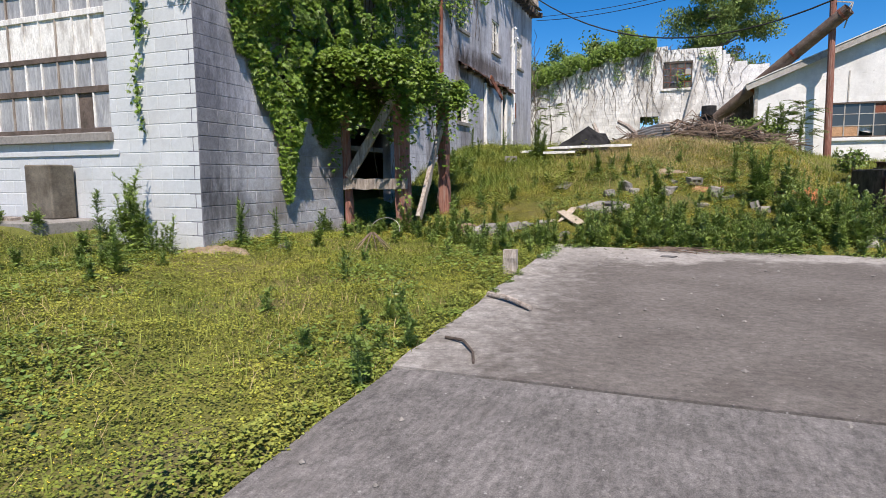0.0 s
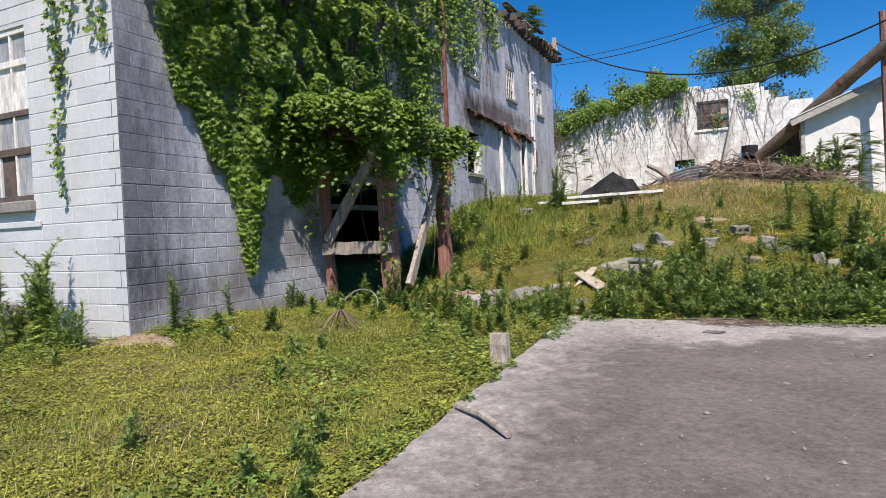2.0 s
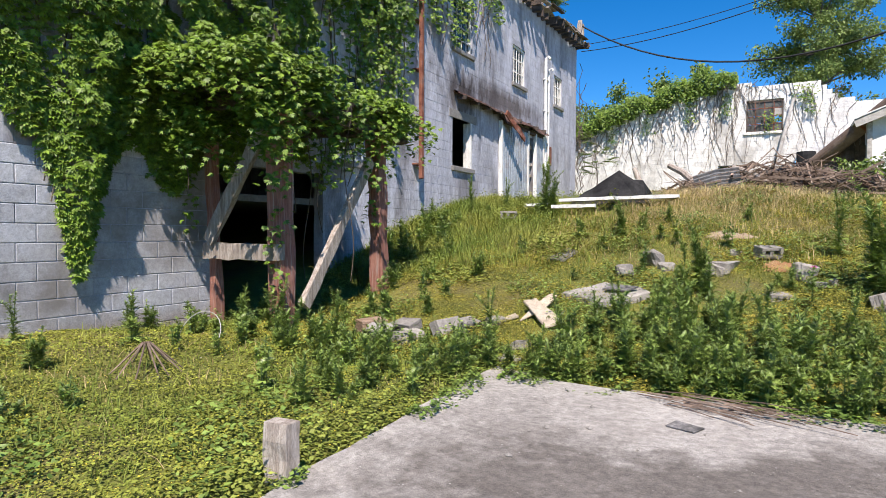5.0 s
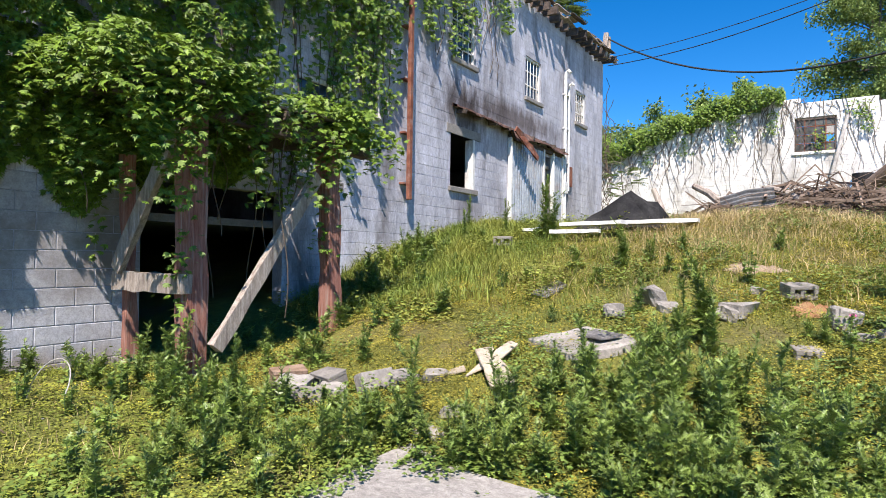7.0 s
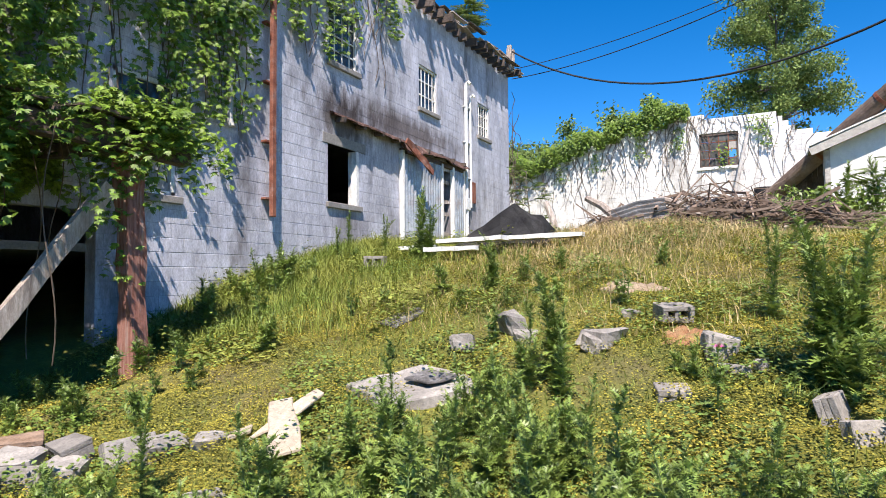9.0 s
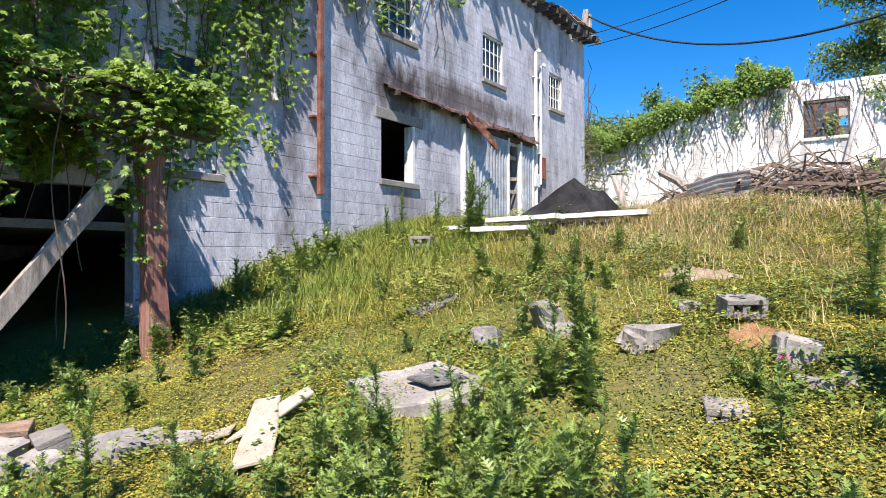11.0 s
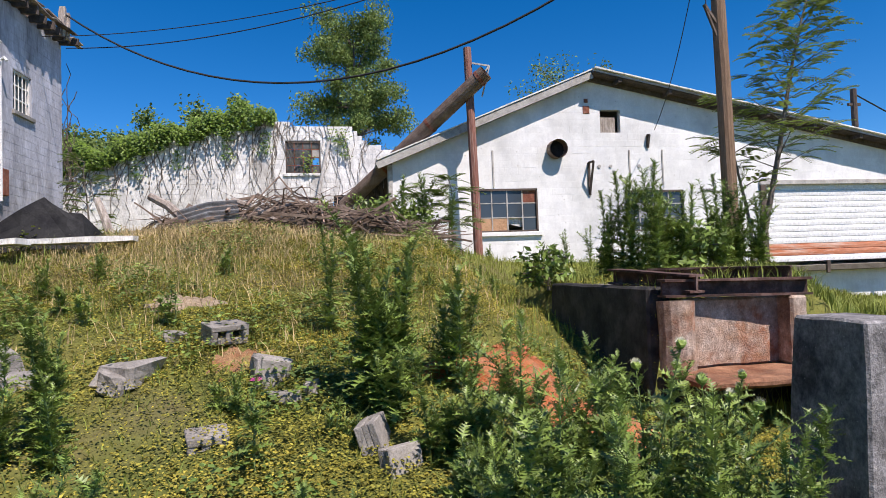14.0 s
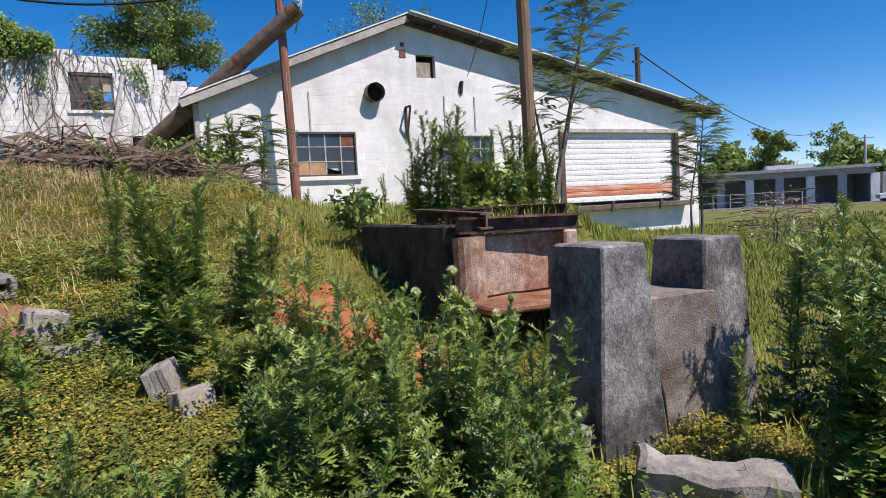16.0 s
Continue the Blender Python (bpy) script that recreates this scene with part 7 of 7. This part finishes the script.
x, y, q = scatter(90000, 3.2, 9.5, 6.6, 13.5, lambda x, y, q: q.random(len(x)) < 0.75 * np.exp(-((x - 5.7) / 1.4) ** 2 - ((y - 9.9) / 1.1) ** 2) + 0.05, 6)
blades("dry_grass", x, y, q, 0.05, 0.2, 0.0035, M_STRAW, "tall straw-coloured dry grass on the crest", 1.4)
x, y, q = scatter(60000, 9, 30, 3.0, 19, lambda x, y, q: q.random(len(x)) < 0.8, 7)
blades("grass", x, y, q, 0.05, 0.2, 0.007, M_GRASS, "rough green grass round the tank")
x, y, q = scatter(90000, 10.5, 24, 1.0, 14, lambda x, y, q: q.random(len(x)) < 0.65 + 0.35 * nz(x, y, 0.9, 3), 17)
blades("grass", x, y, q, 0.06, 0.22, 0.006, M_GRASS, "rough green field grass beside the slab", 1.2)
x, y, q = scatter(50000, 14, 80, -5, 60, lambda x, y, q: q.random(len(x)) < 1, 8)
blades("grass", x, y, q, 0.06, 0.22, 0.03, M_GRASS, "mown green field grass", 0.9)
x, y, q = scatter(14000, 4.1, 4.62, -7, 3.3, lambda x, y, q: x < 4.5 + 0.12 * np.sin(5 * y) * np.sin(2 * y + 1), 9)
clover("clover", x, np.minimum(y, 3.3), q, 0.032, 0.11, M_GRASS, "leafy green fringe along the slab edge")

q = np.random.default_rng(31)
x, y = q.uniform(4.6, 9.4, 9000), 3.12 - 0.3 * q.random(9000) ** 2.2
y2 = q.uniform(-0.5, 3.1, 5000)
x, y = np.append(x, 4.42 + 0.24 * q.random(5000) ** 2 * (0.4 + 0.6 * ss(0.8, 2.2, y2))), np.append(y, y2)
k = nz(x, y, 3.0, 4) > -0.35
clover("leafy_weeds", x[k], y[k], q, 0.032, 0.13, M_WEED, "yellow-green leaves creeping over the slab end")

x, y, q = scatter(110000, 0.0, 9.5, 3.2, 12.0, lambda x, y, q: ~bare(x, y) & (nz(x, y, 2.6, 3) > 0.15 + 0.3 * q.random(len(x))), 14)
clover("leafy_weeds", x, y, q, 0.036, 0.2, M_WEED, "low broad-leaved green weeds on the bank")
x, y, q = scatter(30000, 0.0, 4.0, 5.5, 12.0, lambda x, y, q: nz(x, y, 2.1, 8) > 0.0 + 0.4 * q.random(len(x)), 15)
clover("leafy_weeds", x, y, q, 0.045, 0.3, M_GRASS, "bright green leafy weeds below the wall")
x, y, q = scatter(56000, -5, 4.3, -7.0, 3.4, lambda x, y, q: nz(x, y, 1.9, 6) > 0.15 + 0.45 * q.random(len(x)), 16)
clover("leafy_weeds", x, y, q, 0.045, 0.15, M_WEED, "low green weed patches in the lawn")
x, y, q = scatter(16000, -5, 4.5, -7.2, 3.6, lambda x, y, q: q.random(len(x)) < np.clip(0.1 + 0.8 * nz(x, y, 1.2, 9), 0.03, 1), 13)
blades("dry_grass", x, y, q, 0.03, 0.14, 0.003, M_STRAW, "dry straw litter through the lawn", 1.6)
x, y, q = scatter(60000, -5, 4.7, -7.2, 3.6, lambda x, y, q: q.random(len(x)) < np.clip(0.35 + 0.8 * nz(x, y, 1.6, 5), 0, 1), 11)
clover("yellow_flowers", x, y, q, 0.012, 0.1, M_YELLOW, "tiny yellow flowers over the clover lawn")
x, y, q = scatter(34000, 2, 11, 3.2, 10, lambda x, y, q: ~bare(x, y) & (q.random(len(x)) < np.clip(0.3 + 0.8 * nz(x, y, 1.6, 5), 0, 1)), 12)
clover("yellow_flowers", x, y, q, 0.012, 0.12, M_YELLOW, "tiny yellow flowers over the bank")

# ---- shrubs, saplings and trees ----


def tree(name, x, y, h, crown_r, crown_lo, leaves, seed, label, size, trunk_r, material=M_TREE, limbs=16, droop=0.0, category="tree", flat=0.95):
    r = random.Random(seed)
    q = np.random.default_rng(seed)
    z0 = float(gz(x, y)) - 0.05
    t = empty(name, label=label, category=category)
    bm = bmesh.new()
    tr = [Vector((x + 0.15 * crown_r * noise.noise((k * 0.7, seed, 0)) * k / 8, y + 0.15 * crown_r * noise.noise((k * 0.7, seed, 5)) * k / 8, z0 + h * 0.95 * k / 8)) for k in range(9)]
    tube(bm, tr, [trunk_r * (1 - 0.88 * k / 8) for k in range(9)], 9, False)
    ends = []
    for k in range(limbs):
        s = crown_lo + (0.93 - crown_lo) * (k + r.random()) / limbs
        j = min(7, int(s * 8 / 0.95))
        b = tr[j].lerp(tr[min(8, j + 1)], 0.5)
        u = (s - crown_lo) / (1 - crown_lo)
        rad = crown_r * (0.45 + 0.75 * math.sin(math.pi * min(0.95, 0.18 + 0.8 * u))) * r.uniform(0.6, 1.05)
        a = k * 2.4 + r.uniform(-0.5, 0.5)
        e = b + Vector((math.cos(a) * rad, math.sin(a) * rad, h * 0.12 * r.uniform(-0.4, 1.4) - droop * rad))
        m = b.lerp(e, 0.5) + Vector((0, 0, 0.08 * rad))
        tube(bm, [b, m, e], [trunk_r * 0.32 * (1 - 0.6 * s), trunk_r * 0.18 * (1 - 0.5 * s), 0.01], 5, False)
        ends += [(e, rad), (m, rad), (b.lerp(e, 0.75), rad)]
    part("trunk", bm, M_BARK, t)
    c = []
    per = leaves // len(ends)
    for e, rad in ends:
        s = min(0.2 * crown_r, 0.34 * rad) * r.uniform(0.6, 1.2)
        c.append(np.array(e) + np.clip(q.normal(size=(per, 3)), -1.6, 1.6) * np.array([s, s, s * flat]) * 0.75)
    c = np.concatenate(c)
    c[:, 2] = np.maximum(c[:, 2], z0 + 0.05)
    nrm = np.array([0, 0, 0.6]) + unit(q, len(c))
    L = size * q.uniform(0.6, 1.3, len(c))
    v, f = leaf_mesh(c, nrm, unit(q, len(c)) + np.array([0, 0, -0.3 - droop]), L, L * 0.5, q)
    raw("crown", v, f, material, t)
    return t


tree("broadleaf_tree", 8.5, 42, 16.6, 2.9, 0.4, 42000, 1, "tall airy green tree beyond the ruined wall", 0.2, 0.3, limbs=64, flat=0.7)
tree("broadleaf_tree", 26, 50, 17.5, 3.6, 0.6, 3500, 2, "thin sparsely leafed tree behind the workshop", 0.24, 0.24, limbs=24)
tree("broadleaf_tree", 22, 48, 11, 3.0, 0.4, 6000, 12, "green tree behind the workshop", 0.24, 0.24)
for i, (x, y, h, cr) in enumerate(((-3.6, 32, 6.2, 2.4), (-1.0, 31.5, 6.4, 2.2), (1.5, 31, 6.6, 2.0), (3.2, 30.5, 6.8, 1.6), (-6.0, 34, 7.0, 2.6))):
    tree("broadleaf_tree", x, y, h, cr, 0.35, 8000, 20 + i, "bushy green tree behind the ruined wall", 0.2, 0.14)
# feathery saplings by the workshop


def sapling(x, y, h, seed, label, n_branch=15, lean=(0.0, 0.0)):
    """A slender sapling with pinnate leaves."""
    r = random.Random(seed)
    z0 = float(gz(x, y)) - 0.04
    t = empty("sapling", label=label, category="sapling")
    bm = bmesh.new()
    V, Fc = [], []
    tr = [Vector((x + lean[0] * h * (k / 7) ** 1.3 + 0.05 * math.sin(k + seed), y + lean[1] * h * k / 7, z0 + h * k / 7)) for k in range(8)]
    tube(bm, tr, [0.062 * h / 5 * (1 - 0.85 * k / 7) + 0.004 for k in range(8)], 6, False)
    for k in range(n_branch):
        s = 0.35 + 0.65 * (k + r.random()) / n_branch
        j = min(6, int(s * 7))
        b = tr[j].lerp(tr[j + 1], s * 7 - j)
        a = k * 2.4 + r.uniform(-0.5, 0.5)
        L = (0.3 + 0.75 * (1 - s)) * h * 0.26
        e = b + Vector((math.cos(a) * L, math.sin(a) * L, 0.45 * L))
        tube(bm, [b, e], [0.012, 0.005], 4, False)
        for f_i in range(9):
            o = b.lerp(e, 0.3 + 0.7 * f_i / 8)
            aa = a + r.uniform(-1.3, 1.3)
            fl = r.uniform(0.25, 0.5)
            d = Vector((math.cos(aa), math.sin(aa), r.uniform(-0.1, 0.45))).normalized()
            tube(bm, [o, o + d * fl * 0.6, o + d * fl + Vector((0, 0, -0.2 * fl))], 0.003, 3, False)
            for q in range(7):
                for sd in (-1, 1):
                    p = o + d * (fl * (0.2 + 0.8 * q / 6)) + Vector((0, 0, -0.2 * fl * (q / 6) ** 2))
                    sv = d.cross(Vector((0, 0, 1))).normalized() * sd
                    ll = 0.13 * (1 - 0.3 * q / 6)
                    kk = len(V)
                    dirv = (sv + d * 0.5 + Vector((0, 0, -0.25))).normalized()
                    V += [p, p + dirv * ll * 0.5 + d * 0.024, p + dirv * ll, p + dirv * ll * 0.5 - d * 0.024]
                    Fc.append((kk, kk + 1, kk + 2, kk + 3))
    part("trunk", bm, M_BARK, t)
    raw("crown", V, Fc, M_TREE, t)


sapling(15.5, 13.0, 5.6, 5, "tall feathery green sapling before the roll-up door", 46, (0.25, 0.0))
sapling(15.4, 13.1, 3.4, 6, "slender feathery sapling among shrubs", 10, (-0.12, 0.0))
sapling(20.9, 14.0, 3.7, 7, "feathery green sapling at the workshop corner", 26, (0.05, 0))
sapling(20.3, 13.8, 2.8, 8, "feathery green sapling at the workshop corner", 18, (0.12, 0))
sapling(9.6, 14.2, 1.6, 9, "small leafy sumac shoot by the brush pile", 8)
sapling(9.1, 14.0, 1.3, 10, "small leafy sumac shoot by the brush pile", 7)
sapling(1.2, 18.6, 2.6, 11, "slim leafy sapling against the far wall corner", 8)
sapling(0.1, 16.9, 1.1, 13, "roof-edge sapling growing from the eave", 12)
bpy.data.objects["sapling.007"].location.z += 6.1
for i, (x, y, h, cr, n) in enumerate(((11.5, 9.0, 0.7, 0.4, 1800), (9.9, 9.3, 0.5, 0.3, 700), (7.9, 13.0, 0.8, 0.5, 1600), (8.6, 13.4, 0.9, 0.5, 1600))):
    tree("shrub", x, y, h, cr, 0.1, n, 50 + i, "leafy green shrub on the plateau", 0.09, 0.03, M_WEED, 22, category="shrub")
for i, (x, y) in enumerate(((17.0, 9.0), (18.5, 9.8), (16.0, 8.2))):
    tree("dead_shrub", x, y, 0.95, 0.8, 0.05, 120, 70 + i, "pale leafless dry bush in the field", 0.05, 0.02, M_STRAW, 40, category="shrub")
# far woods
for i, (d, xx) in enumerate(((118, -60), (120, -20), (118, 20), (116, 60))):
    q = np.random.default_rng(400 + i)
    n = 9000
    a = np.radians(25 + 18 * i + q.uniform(0, 18, n))
    rr = 140 + q.normal(0, 5, n)
    hh = 7 + 3 * np.sin(a * 37) + 2 * np.sin(a * 91 + 1)
    c = np.stack([7 + rr * np.sin(a), 5 + rr * np.cos(a), gz(7 + rr * np.sin(a), 5 + rr * np.cos(a)) + hh * q.random(n) ** 0.8], 1)
    L = q.uniform(0.9, 1.8, n)
    v, f = leaf_mesh(c, unit(q, n) + np.array([0, -0.5, 0.6]), unit(q, n), L, L * 0.8, q)
    tagged(raw("far_woods", v, f, M_TREE), "distant green wood edge along the field", "woods", kind="stuff")
for i, (a, d, h, cr, n) in enumerate(((55.0, 125, 12.5, 3.8, 9000), (59.0, 118, 11.5, 2.6, 1500), (66, 125, 11, 4.0, 6000))):
    tree("broadleaf_tree", 7 + d * math.sin(radians(a)), 5 + d * math.cos(radians(a)), h, cr, 0.35, n, 90 + i, "large green tree beyond the far workshop", 0.5, 0.3)

# ---- block pieces of the near walls ----
cache = {}
for name, loc, turn, w, h, d, m, parent in NEAR:
    key = (w, h, d, m.name)
    if key not in cache:
        me = block_mesh(w, h, d)
        me.materials.append(m)
        cache[key] = me
    ob = new(name, cache[key])
    ob.parent = parent
    ob.matrix_parent_inverse = parent.matrix_world.inverted()
    ob.location = loc
    ob.rotation_euler = (0, 0, radians(turn))
